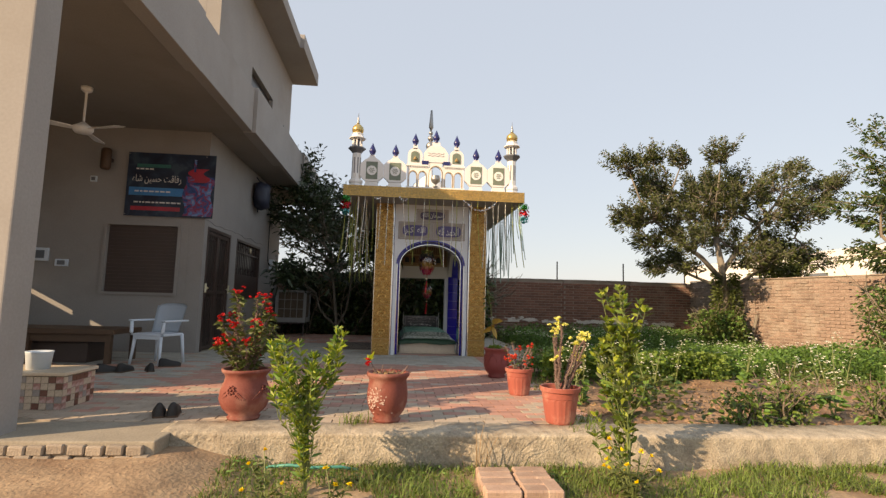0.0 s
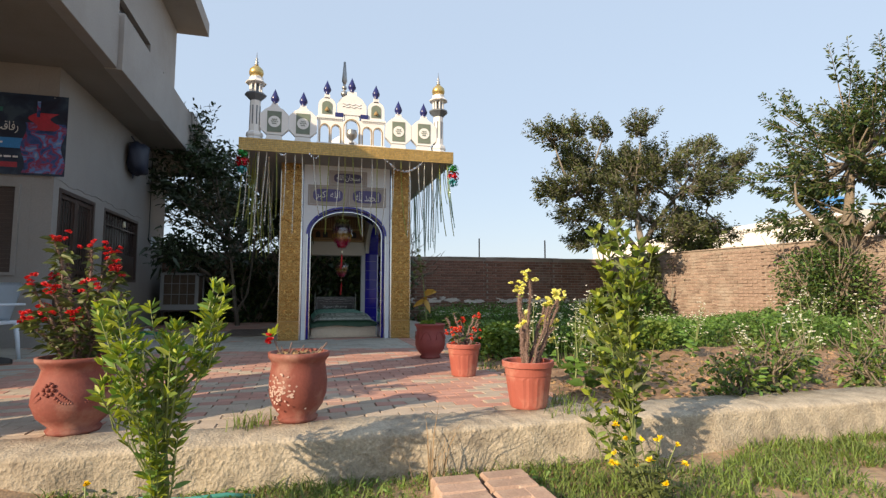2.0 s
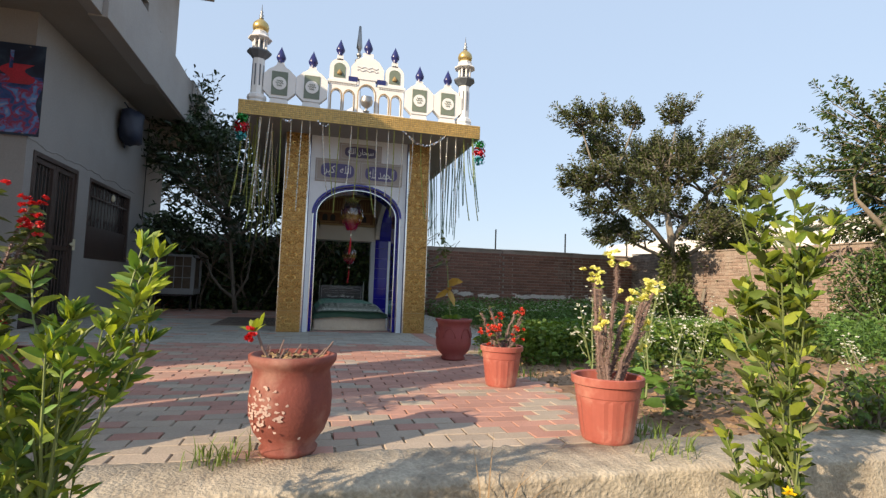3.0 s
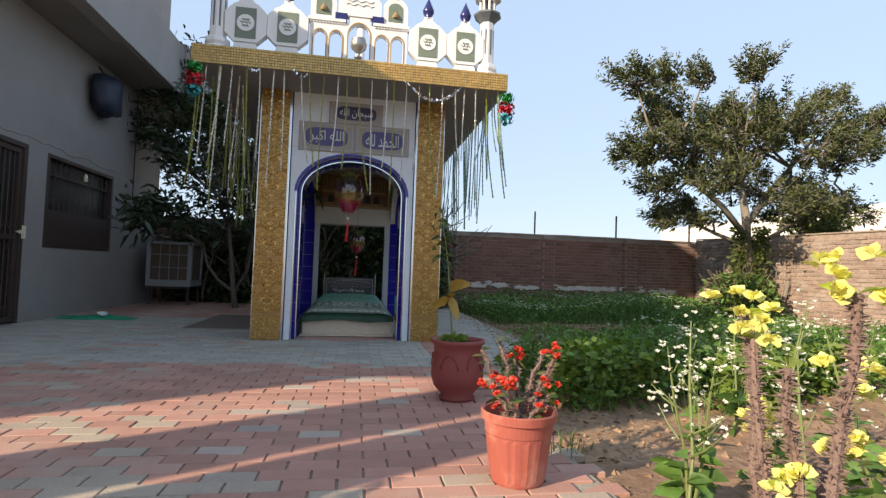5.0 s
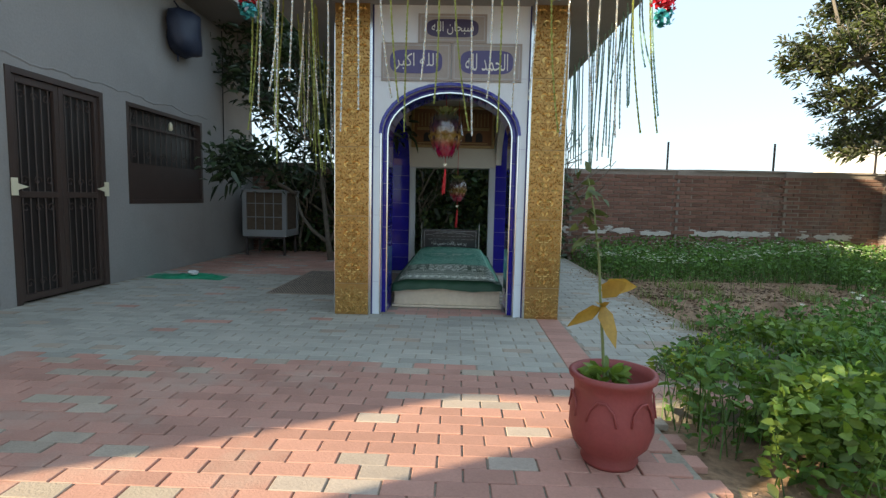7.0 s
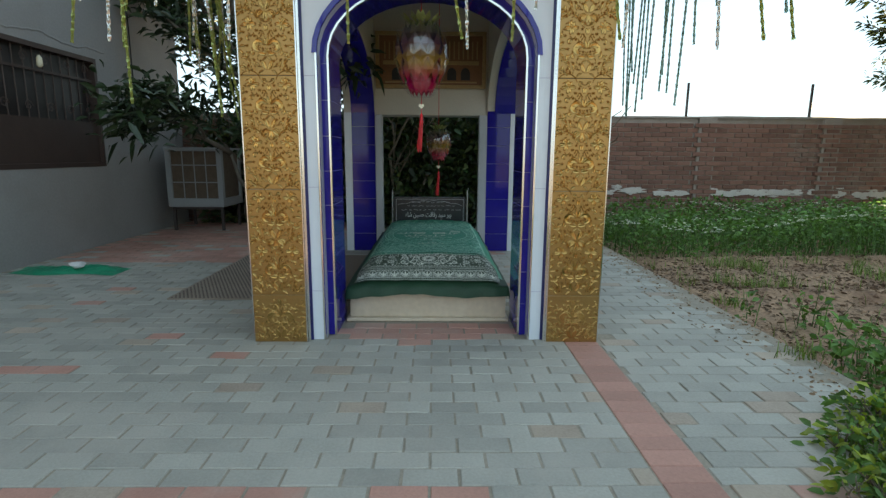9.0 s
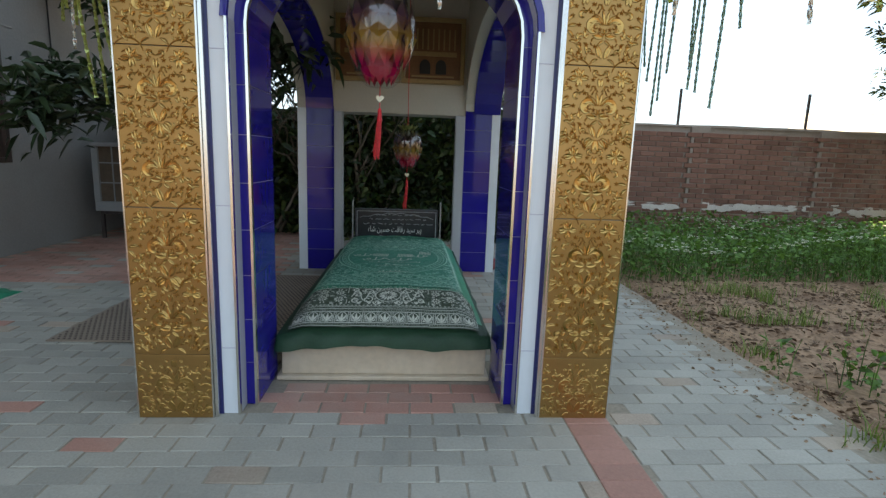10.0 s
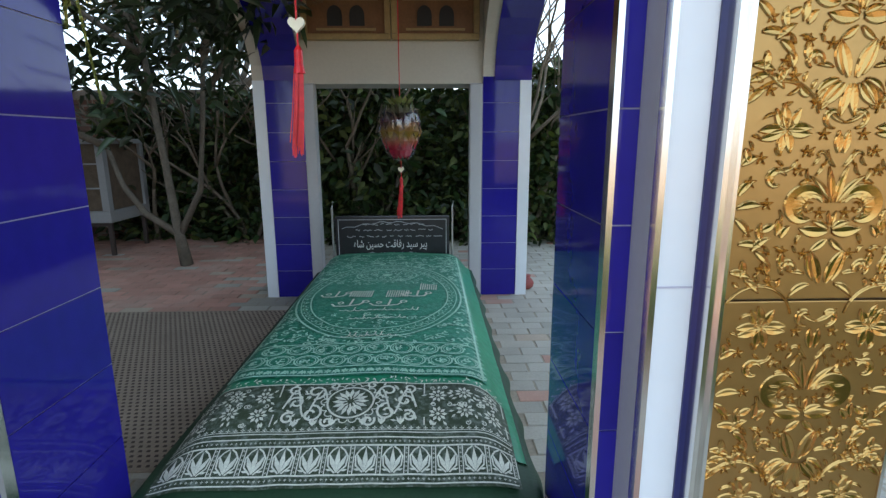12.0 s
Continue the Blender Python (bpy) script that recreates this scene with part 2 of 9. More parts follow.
def arch_band(bm, cx, half, spring, rise, width, y0, y1, foot):
    """A frame round an arched opening with legs down to the foot."""
    inner = [(cx - half, foot)] + arch_curve(cx, half, spring, rise) + [(cx + half, foot)]
    outer = [(cx - half - width, foot)] + arch_curve(cx, half + width, spring, rise + width) + [(cx + half + width, foot)]
    rows = [[bm.verts.new((a[0], y0, a[1])), bm.verts.new((b[0], y0, b[1])), bm.verts.new((b[0], y1, b[1])), bm.verts.new((a[0], y1, a[1]))] for a, b in zip(inner, outer)]
    for a, b in zip(rows, rows[1:]):
        for k in range(4):
            bm.faces.new((a[k], b[k], b[(k + 1) % 4], a[(k + 1) % 4]))
    bm.faces.new(rows[0])
    bm.faces.new(list(reversed(rows[-1])))


def fix(bm):
    bmesh.ops.recalc_face_normals(bm, faces=bm.faces)
    return bm


def boxes(name, mat, parent, *dims, bevel=0.0, label=""):
    bm = bmesh.new()
    for d in dims:
        box(bm, *d, bevel=bevel)
    if len(dims) > 1:
        bmesh.ops.remove_doubles(bm, verts=bm.verts, dist=0.0005)
    return part(name, bm, mat, parent, label)


# ---- ground ----
def height(x, y):
    """The height of the open ground: lawn in front of the kerb, a planted bed behind it."""
    n = noise.noise((x * 0.5, y * 0.5, 0.3)) * 0.05 + noise.noise((x * 1.7, y * 1.7, 4.1)) * 0.025
    if y < 3.98:
        return -0.25 + n * 0.5 + 0.15 * min(1, max(0, (-0.80 - x) / 0.6)) * min(1, max(0, (y - 2.2) / 1.2))
    if x < 1.66 and y < 16 or x < 2.75 and y > 7.4 and y < 16:
        return -0.12
    k = min(1, max(0, (y - 5) / 8))
    # low earth bunds across the bed, and rough tilled soil between them
    wob = 0.12 * noise.noise((x * 0.8, 1.5, 0))
    bund = sum(0.07 * math.exp(-((y + wob - c) / 0.16) ** 2) for c in (6.95, 10.87, 12.6)) if x > 2.0 else 0
    till = 0.035 * noise.noise((x * 4.3, y * 4.3, 8)) if 4.3 < y < 12.5 else 0
    return -0.05 - 0.11 * k + n + bund + till


def build_ground():
    xs = sorted(set([-900, -300, -100, -40, -20] + [round(-12 + 0.1 * i, 2) for i in range(260)] + [16, 20, 30, 60, 150, 400, 900]))
    ys = sorted(set([-900, -300, -100, -40, -15] + [round(-6 + 0.1 * i, 2) for i in range(260)] + [3.97, 3.99, 22, 26, 40, 80, 150, 400, 900]))
    verts = [(x, y, height(x, y) if -12 <= x <= 14 and -6 <= y <= 20 else -0.25) for y in ys for x in xs]
    w = len(xs)
    faces = [(j * w + i, j * w + i + 1, (j + 1) * w + i + 1, (j + 1) * w + i) for j in range(len(ys) - 1) for i in range(w - 1)]
    g = raw("ground", verts, faces, SOIL, smooth=True)
    g.data.materials.append(TILLED)
    for f in g.data.polygons:
        f.material_index = 1 if 1.7 < f.center.x < 14 and 4.0 < f.center.y < 15.3 else 0
    tagged(g, "dry brown soil of the lawn and planting bed", "ground", kind="structure")


build_ground()

# the raised yard under the pavers
yard = boxes("floor", JOINT, None, (-9, 1.70, 4.0, 7.92, -0.6, -0.011), (-9, 2.78, 7.92, 15.0, -0.6, -0.004), (1.70, 2.78, 7.45, 7.92, -0.6, -0.006))
tagged(yard, "paved yard of red and grey interlocking concrete pavers", "floor", kind="structure")


def build_kerb():
    """The low rough-cast kerb in front of the yard and bed, with a pebbled face and a worn top."""
    n, m = 1700, 36
    verts, faces = [], []
    for i in range(n + 1):
        x = -1.62 + 13.62 * i / n
        a = noise.noise((x * 1.3, 0, 0)) * 0.014
        yf = 3.93 - 0.012 * (x + 1.6) + noise.noise((x * 3.1, 5, 0)) * 0.012
        for j in range(m + 1):
            z = -0.42 + 0.40 * j / m
            calm = 1 - 0.75 * min(1, max(0, (x - 1.3) / 0.7))
            rough = 0.006 * calm * noise.noise((x * 38, z * 38, 0)) * max(0.15, 0.5 + 1.4 * noise.noise((x * 1.6, z * 3, 5))) + 0.006 * calm * noise.noise((x * 85, z * 85, 3)) + 0.010 * noise.noise((x * 5, z * 5, 9)) + 0.006 * noise.noise((x * 11, z * 9, 4))
            verts.append((x, yf + rough, z))
        for y, z in ((yf + 0.025, -0.004), (yf + 0.10, 0.001), (yf + 0.18, 0.002), (4.25, 0.0), (4.27, -0.03)):
            verts.append((x, y, z + a * 0.6 + 0.006 * noise.noise((x * 20, y * 20, 1))))
    w = m + 6
    for i in range(n):
        for j in range(w - 1):
            faces.append((i * w + j, (i + 1) * w + j, (i + 1) * w + j + 1, i * w + j + 1))
    faces.append(tuple(range(w)))
    return tagged(raw("kerb", verts, faces, CONCRETE, smooth=True), "rough concrete kerb between lawn and paved yard", "kerb", kind="structure")


build_kerb()


# ---- house ----
def build_house():
    h = thing("house", "grey plastered two-storey house with an open porch", "house", kind="structure")
    FX = -3.33
    # ground floor body, with its openings left free
    bm = bmesh.new()
    box(bm, FX - 0.24, FX, 9.2, 9.37, -0.1, 3.83)
    box(bm, FX - 0.24, FX, 9.37, 10.64, 2.18, 3.83)
    box(bm, FX - 0.24, FX, 10.64, 11.06, -0.1, 3.83)
    box(bm, FX - 0.24, FX, 11.06, 12.92, -0.1, 0.93)
    box(bm, FX - 0.24, FX, 11.06, 12.92, 2.17, 3.83)
    box(bm, FX - 0.24, FX, 12.92, 14.92, -0.1, 3.83)
    bmesh.ops.remove_doubles(bm, verts=bm.verts, dist=0.0005)
    part("wall_east", bm, PLASTER, h)
    bm = bmesh.new()
    box(bm, -9, -4.95, 9.2, 9.44, -0.1, 3.83)
    box(bm, -4.95, -3.70, 9.2, 9.44, -0.1, 0.95)
    box(bm, -4.95, -3.70, 9.2, 9.44, 2.17, 3.83)
    box(bm, -3.70, FX - 0.242, 9.2, 9.44, -0.1, 3.83)
    bmesh.ops.remove_doubles(bm, verts=bm.verts, dist=0.0005)
    part("wall_porch", bm, PLASTER, h)
    boxes("wall_back", PLASTER, h, (-9, FX - 0.24, 14.68, 14.92, -0.1, 3.83))
    # unseen wall; its two slots are added to throw a sun streak
    boxes("wall_west", PLASTER, h, (-6.5, -6.26, 3.62, 9.198, -0.1, 1.05), (-6.5, -6.26, 3.62, 9.198, 1.25, 3.83), (-6.5, -6.26, 3.62, 8.267, 1.05, 1.25),
          (-6.5, -6.26, 8.53, 8.56, 1.05, 1.25), (-6.5, -6.26, 9.12, 9.198, 1.05, 1.25))
    boxes("wall_far_west", PLASTER, h, (-9, -8.8, 9.44, 14.68, -0.1, 3.83))
    # porch columns; the second, out of view, is added to shade the pavers
    for x0, x1, y0, y1 in ((-3.02, -2.60, 3.71, 3.98), (-4.33, -3.93, 3.52, 3.98)):
        bm = bmesh.new()
        box(bm, x0, x1, y0, y1, -0.1, 3.83, bevel=0.012)
        part("column", bm, PLASTER, h)
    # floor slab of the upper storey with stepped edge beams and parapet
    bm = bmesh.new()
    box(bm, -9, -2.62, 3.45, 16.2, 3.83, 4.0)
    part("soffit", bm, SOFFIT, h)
    for d in ((-2.74, -2.55, 3.4, 6.55, 3.78, 4.58), (-2.74, -2.58, 6.552, 8.998, 3.82, 4.58), (-2.74, -2.52, 9.0, 11.25, 3.80, 4.62),
              (-2.74, -2.56, 11.252, 13.598, 3.84, 4.72), (-2.74, -2.53, 13.6, 16.2, 3.81, 4.80), (-9, -2.742, 3.4, 3.55, 3.78, 4.58)):
        boxes("parapet", PLASTER, h, d, bevel=0.008)
    # upper storey
    bm = bmesh.new()
    box(bm, -3.36, -3.12, 8.63, 10.6, 4.0, 7.03)
    box(bm, -3.36, -3.12, 10.6, 12.4, 5.72, 7.03)
    box(bm, -3.36, -3.12, 10.6, 12.4, 4.0, 4.55)
    box(bm, -3.36, -3.12, 12.4, 14.4, 4.0, 7.03)
    box(bm, -8.8, -3.362, 8.63, 8.87, 4.0, 7.03)
    box(bm, -8.8, -3.362, 14.16, 14.4, 4.0, 7.03)
    bmesh.ops.remove_doubles(bm, verts=bm.verts, dist=0.0005)
    part("wall_upper", bm, PLASTER, h)
    boxes("upper_window", DARK_GLASS, h, (-3.28, -3.22, 10.6, 12.4, 4.55, 5.72))
    boxes("roof", PLASTER, h, (-9, -2.52, 8.0, 12.3, 7.03, 7.30), (-9, -2.43, 12.3, 14.55, 7.03, 7.38), bevel=0.01)
    return h


house = build_house()

# ---- shrine ----
CX = 0.625


def build_shrine():
    s = thing("shrine", "small open tomb pavilion with gold, white and cobalt tiles", "pavilion")
    TOP = 2.745
    # front piers (the gold tiles lie on them) and front wall with its arch
    for x0, x1 in ((-0.395, -0.08), (1.33, 1.645)):
        boxes("pier", GREY_TRIM, s, (x0, x1, 9.435, 9.90, 0, TOP), label="tiled square pier")
    bm = bmesh.new()
    box(bm, -0.08, 0.015, 9.46, 9.90, 0, TOP)
    box(bm, 1.235, 1.33, 9.46, 9.90, 0, TOP)
    arch_head(bm, CX, 0.61, 1.64, 0.43, TOP, 9.46, 9.90)
    part("front_wall", fix(bm), WHITE_TILE, s, "glossy white tile front with an arched opening")
    bm = bmesh.new()
    arch_band(bm, CX, 0.560, 1.64, 0.38, 0.050, 9.55, 9.896, 1.60)
    part("arch_lining", fix(bm), BLUE, s, "cobalt blue tile lining")
    for x0, x1 in ((0.015, 0.065), (1.185, 1.235)):
        boxes("jamb_bed", GROUT, s, (x0, x1, 9.55, 9.896, 0, 1.60))
    for x0, x1 in ((0.0152, 0.019), (1.231, 1.2348)):
        boxes("jamb_return", GREY_TRIM, s, (x0, x1, 9.472, 9.545, 0, 1.64), label="grey side strip")
    bm = bmesh.new()
    arch_band(bm, CX, 0.556, 1.64, 0.374, 0.011, 9.534, 9.56, 0)
    part("arch_trim", fix(bm), CHROME, s, "polished chrome edge trim")
    bm = bmesh.new()
    arch_band(bm, CX, 0.606, 1.64, 0.426, 0.026, 9.448, 9.47, 1.64)
    part("arch_border", fix(bm), BLUE, s, "cobalt blue border of the arch")
    for x in (-0.078, 1.316):
        boxes("edge_trim", CHROME, s, (x, x + 0.014, 9.425, 9.459, 0, TOP), label="polished chrome edge trim")
    # side walls with arches
    for x0, x1 in ((-0.34, -0.0), (1.25, 1.59)):
        bm = bmesh.new()
        arch_head(bm, 11.15, 1.25, 1.55, 0.62, TOP, x0, x1, axis="y")
        part("side_arch", fix(bm), CREAM_WALL, s)
        bm = bmesh.new()
        ci, co_ = arch_curve(11.15, 1.235, 1.55, 0.60), arch_curve(11.15, 1.252, 1.55, 0.622)
        rows = [[bm.verts.new((x0 + 0.08, a[0], a[1])), bm.verts.new((x1 - 0.004, a[0], a[1])), bm.verts.new((x1 - 0.004, b[0], b[1])), bm.verts.new((x0 + 0.08, b[0], b[1]))] for a, b in zip(ci, co_)]
        for a, b in zip(rows, rows[1:]):
            for k in range(4):
                bm.faces.new((a[k], b[k], b[(k + 1) % 4], a[(k + 1) % 4]))
        part("side_arch_lining", fix(bm), BLUE, s, "cobalt blue tile lining")
    # rear piers and wall with its framed opening
    for x0, x1, w0, w1 in ((-0.26, 0.0, -0.34, -0.26), (1.25, 1.51, 1.51, 1.59)):
        boxes("rear_pier", GROUT, s, (x0, x1, 12.40, 12.75, 0, 1.55), label="cobalt blue tiled rear pier")
        boxes("pier_edge", WHITE_TILE, s, (w0, w1, 12.39, 12.75, 0, 1.55), label="white tile strip")
        boxes("rear_pier_head", CREAM_WALL, s, (min(x0, w0), max(x1, w1), 12.402, 12.75, 1.55, TOP))
    boxes("rear_wall", CREAM_WALL, s, (0.0, 1.25, 12.42, 12.75, 1.53, TOP))
    for x0, x1 in ((0.004, 0.085), (1.155, 1.246)):
        boxes("rear_frame", GREY_TRIM, s, (x0, x1, 12.36, 12.46, 0, 1.53), bevel=0.012, label="silver grey frame of the rear opening")
    # roof slab
    boxes("roof_slab", PLASTER, s, (-0.95, 2.20, 8.815, 13.3, TOP, 2.925), label="thin concrete roof slab")
    return s


shrine = build_shrine()


# ---- boundary walls, as solid cores that carry the bricks ----
def wall_core(name, x0, y0, x1, y1, z0, z1, t, label):
    a, b = Vector((x0, y0, 0)), Vector((x1, y1, 0))
    d = (b - a)
    L = d.length
    bm = bmesh.new()
    box(bm, 0, L, 0.012, t, z0, z1)
    ob = part(name, bm, MORTAR)
    ob.matrix_basis = Matrix.Translation(a) @ pose(0, 0, 0, 0, 0, math.degrees(math.atan2(d.y, d.x)))
    return tagged(ob, label, "wall", kind="structure")


wall_north = wall_core("wall_north", -9, 15.25, 9.1, 15.25, -0.4, 1.72, 0.23, "old red brick boundary wall with whitewash remains")
wall_east = wall_core("wall_east_boundary", 9.06, 15.25, 11.2, 4.2, -0.4, 1.78, 0.23, "pale dusty brick boundary wall in sunlight")


# ---- more materials ----
CLOTH_GREEN = material("green_satin", (0.014, 0.27, 0.14), 0.42, vary=0.25, scale=5, grain=30, bump=0.5)
CLOTH_DARK = material("dark_green_cloth", (0.012, 0.05, 0.02), 0.6, vary=0.25, scale=6, grain=100, bump=0.15)
BROCADE = material("green_brocade", (0.014, 0.24, 0.145), 0.5, vary=0.25, scale=9, grain=90, bump=0.6, stain=(0.10, 0.40, 0.27), stain_amount=0.8, stain_scale=42)
BROCADE_BAND = material("band_brocade", (0.04, 0.062, 0.032), 0.6, vary=0.25, scale=9, grain=140, bump=0.25, stain=(0.2, 0.24, 0.2), stain_amount=0.8, stain_scale=50)
THREAD = material("white_thread", (0.66, 0.68, 0.57), 0.55, vary=0.25, scale=30, grain=200, bump=0.2)
THREAD_GREEN = material("pale_green_thread", (0.36, 0.66, 0.50), 0.5, vary=0.3, scale=30, grain=200, bump=0.2)
BLACK_STONE = material("black_granite", (0.018, 0.019, 0.022), 0.22, vary=0.3, scale=15, grain=150, bump=0.02)
SIGN_WHITE = material("sign_white", (0.72, 0.72, 0.70), 0.5, vary=0.05, bump=0.0)
PLAQUE = material("beige_tile_plaque", (0.36, 0.32, 0.29), 0.45, vary=0.1, scale=12, bump=0.05)
CARTOUCHE = material("violet_blue_cartouche", (0.075, 0.06, 0.20), 0.3, vary=0.1, bump=0.02)
CARTOUCHE_DARK = material("dark_violet_cartouche", (0.05, 0.03, 0.085), 0.3, vary=0.1, bump=0.02)
BANNER_BLUE = material("banner_bright_blue", (0.03, 0.22, 0.50), 0.35, vary=0.25, scale=3, bump=0.02)
BANNER_RED = material("banner_red", (0.42, 0.03, 0.05), 0.35, vary=0.3, scale=6, bump=0.02)
BANNER_GREEN = material("banner_teal", (0.03, 0.16, 0.14), 0.35, vary=0.3, scale=6, bump=0.02)
MAT_WEAVE = material("woven_mat", (0.30, 0.235, 0.18), 0.8, vary=0.2, scale=4, grain=80, bump=0.3)
MAT_DOT = material("mat_dark_yarn", (0.075, 0.055, 0.045), 0.85, vary=0.2, bump=0.2)
TINSEL_SILVER = material("silver_tinsel", (0.72, 0.72, 0.66), 0.25, metal=0.8, vary=0.2, bump=0.0)
TINSEL_GREEN = material("green_gold_tinsel", (0.38, 0.42, 0.14), 0.28, metal=0.7, vary=0.3, scale=20, bump=0.0)
TINSEL_PALE = material("aqua_tinsel", (0.36, 0.52, 0.46), 0.3, metal=0.6, vary=0.25, scale=20, bump=0.0)
FOIL_RED = material("red_foil", (0.55, 0.02, 0.035), 0.18, metal=0.6, vary=0.3, scale=25, bump=0.1)
FOIL_GREEN = material("green_foil", (0.02, 0.26, 0.05), 0.18, metal=0.6, vary=0.3, scale=25, bump=0.1)
FOIL_BLUE = material("aqua_foil", (0.05, 0.35, 0.36), 0.18, metal=0.6, vary=0.3, scale=25, bump=0.1)
FOIL_SILVER = material("silver_foil", (0.8, 0.8, 0.8), 0.12, metal=1.0, vary=0.1, bump=0.0)
TASSEL = material("red_silk", (0.62, 0.012, 0.02), 0.45, vary=0.25, scale=30, bump=0.1)
PEARL = material("ivory_bead", (0.78, 0.72, 0.52), 0.25, vary=0.05, bump=0.0)
COOLER_TAN = material("cooler_pad", (0.13, 0.095, 0.065), 0.9, vary=0.35, scale=14, grain=120, bump=0.5)
COOLER_WHITE = material("cooler_sheet_metal", (0.31, 0.32, 0.32), 0.4, vary=0.08, scale=3, bump=0.05)
BAG = material("dark_blue_bag", (0.018, 0.025, 0.05), 0.55, vary=0.25, scale=8, bump=0.3)
PAINTED_WOOD = material("carved_brown_wood", (0.20, 0.09, 0.035), 0.45, vary=0.25, scale=8, grain=60, bump=0.15)
PAINTED_WOOD_PALE = material("gilt_frame", (0.36, 0.24, 0.10), 0.4, vary=0.2, scale=10, bump=0.1)
STEEL = material("dull_steel", (0.35, 0.35, 0.34), 0.4, metal=0.8, vary=0.1, bump=0.02)
RUST_IRON = material("rusty_iron", (0.06, 0.045, 0.04), 0.7, vary=0.25, bump=0.1)
BLUE_ONE = material("cobalt_tile_single", (0.018, 0.014, 0.26), 0.06, vary=0.12, scale=2, grain=20, bump=0.012, per_object=0.12, coat=0.0, spec=0.35)
WHITE_BUILDING = material("distant_whitewash", (0.74, 0.72, 0.68), 0.8, vary=0.06, scale=0.8, bump=0.02)
TANK = material("blue_plastic_tank", (0.05, 0.22, 0.5), 0.4, vary=0.05, bump=0.0)
PINK_TILE = material("pink_marble_print", (0.40, 0.20, 0.17), 0.4, vary=0.35, scale=16, grain=50, bump=0.03, stain=(0.6, 0.5, 0.46), stain_amount=0.8, stain_scale=12)

CHIP_CREAM = material("cream_tile_chip", (0.52, 0.42, 0.32), 0.4, vary=0.2, scale=14, bump=0.03)
CHIP_BROWN = material("brown_tile_chip", (0.16, 0.065, 0.045), 0.4, vary=0.25, scale=14, bump=0.03)
CHIP_GREY = material("grey_tile_chip", (0.30, 0.27, 0.25), 0.45, vary=0.2, scale=14, bump=0.03)


def clear_material(name, tint, rough=0.05):
    m = bpy.data.materials.new(name)
    m.use_nodes = True
    b = m.node_tree.nodes["Principled BSDF"]
    b.inputs["Base Color"].default_value = (*tint, 1)
    b.inputs["Roughness"].default_value = rough
    b.inputs["Transmission Weight"].default_value = 0.75
    b.inputs["IOR"].default_value = 1.3
    return m


def lotus_material():
    """Clear plastic petals, crimson below and smoky olive towards the top."""
    m = clear_material("lotus_plastic", (1, 1, 1), 0.08)
    nt = m.node_tree
    co = nt.nodes.new("ShaderNodeTexCoord")
    sp = nt.nodes.new("ShaderNodeSeparateXYZ")
    rp = nt.nodes.new("ShaderNodeValToRGB")
    rp.color_ramp.elements[0].position, rp.color_ramp.elements[0].color = 0.22, (0.50, 0.01, 0.05, 1)
    rp.color_ramp.elements[1].position, rp.color_ramp.elements[1].color = 0.95, (0.13, 0.14, 0.06, 1)
    mid = rp.color_ramp.elements.new(0.42)
    mid.color = (0.34, 0.20, 0.03, 1)
    high = rp.color_ramp.elements.new(0.68)
    high.color = (0.12, 0.05, 0.06, 1)
    nt.links.new(co.outputs["Generated"], sp.inputs[0])
    nt.links.new(sp.outputs["Z"], rp.inputs[0])
    b = nt.nodes["Principled BSDF"]
    nt.links.new(rp.outputs[0], b.inputs["Base Color"])
    b.inputs["Transmission Weight"].default_value = 0.3
    return m


LOTUS = lotus_material()

# ---- writing ----
FORMS = {"\u0627": (0xFE8D, 2), "\u0628": (0xFE8F, 4), "\u062a": (0xFE95, 4), "\u062d": (0xFEA1, 4), "\u062f": (0xFEA9, 2), "\u0631": (0xFEAD, 2),
         "\u0633": (0xFEB1, 4), "\u0634": (0xFEB5, 4), "\u0641": (0xFED1, 4), "\u0642": (0xFED5, 4), "\u0643": (0xFED9, 4), "\u0644": (0xFEDD, 4),
         "\u0645": (0xFEE1, 4), "\u0646": (0xFEE5, 4), "\u0647": (0xFEE9, 4), "\u06cc": (0xFBFC, 4), "\u067e": (0xFB56, 4)}


def shaped(text):
    """Joined letter forms, laid out from right to left."""
    out = []
    for i, c in enumerate(text):
        if c not in FORMS:
            out.append(c)
            continue
        code, n = FORMS[c]
        prev = i > 0 and text[i - 1] in FORMS and FORMS[text[i - 1]][1] == 4
        nxt = i + 1 < len(text) and text[i + 1] in FORMS and n == 4
        k = 3 if prev and nxt else 1 if prev else 2 if nxt else 0
        out.append(chr(code + k))
    return "".join(reversed(out))


def lettering(name, text, mat, parent, m, width, tall, thick=0.002):
    """Raised lettering fitted into a width and height, in the xz plane of m."""
    cu = bpy.data.curves.new(name, "FONT")
    cu.body, cu.align_x, cu.align_y, cu.resolution_u, cu.extrude = text, "CENTER", "CENTER", 2, 0.01
    tmp = bpy.data.objects.new(name, cu)
    scene.collection.objects.link(tmp)
    dg = bpy.context.evaluated_depsgraph_get()
    dg.update()
    me = bpy.data.meshes.new_from_object(tmp.evaluated_get(dg))
    bpy.data.objects.remove(tmp)
    co = np.array([v.co for v in me.vertices])
    lo, hi = co.min(0), co.max(0)
    s = (co - (lo + hi) / 2) * [width / (hi[0] - lo[0]), tall / (hi[1] - lo[1]), thick / 0.02]
    for v, p in zip(me.vertices, s):
        v.co = (p[0], -p[2], p[1])
    me.materials.clear()
    me.materials.append(mat)
    ob = new(name, me)
    ob.parent = parent
    ob.matrix_basis = m
    return ob


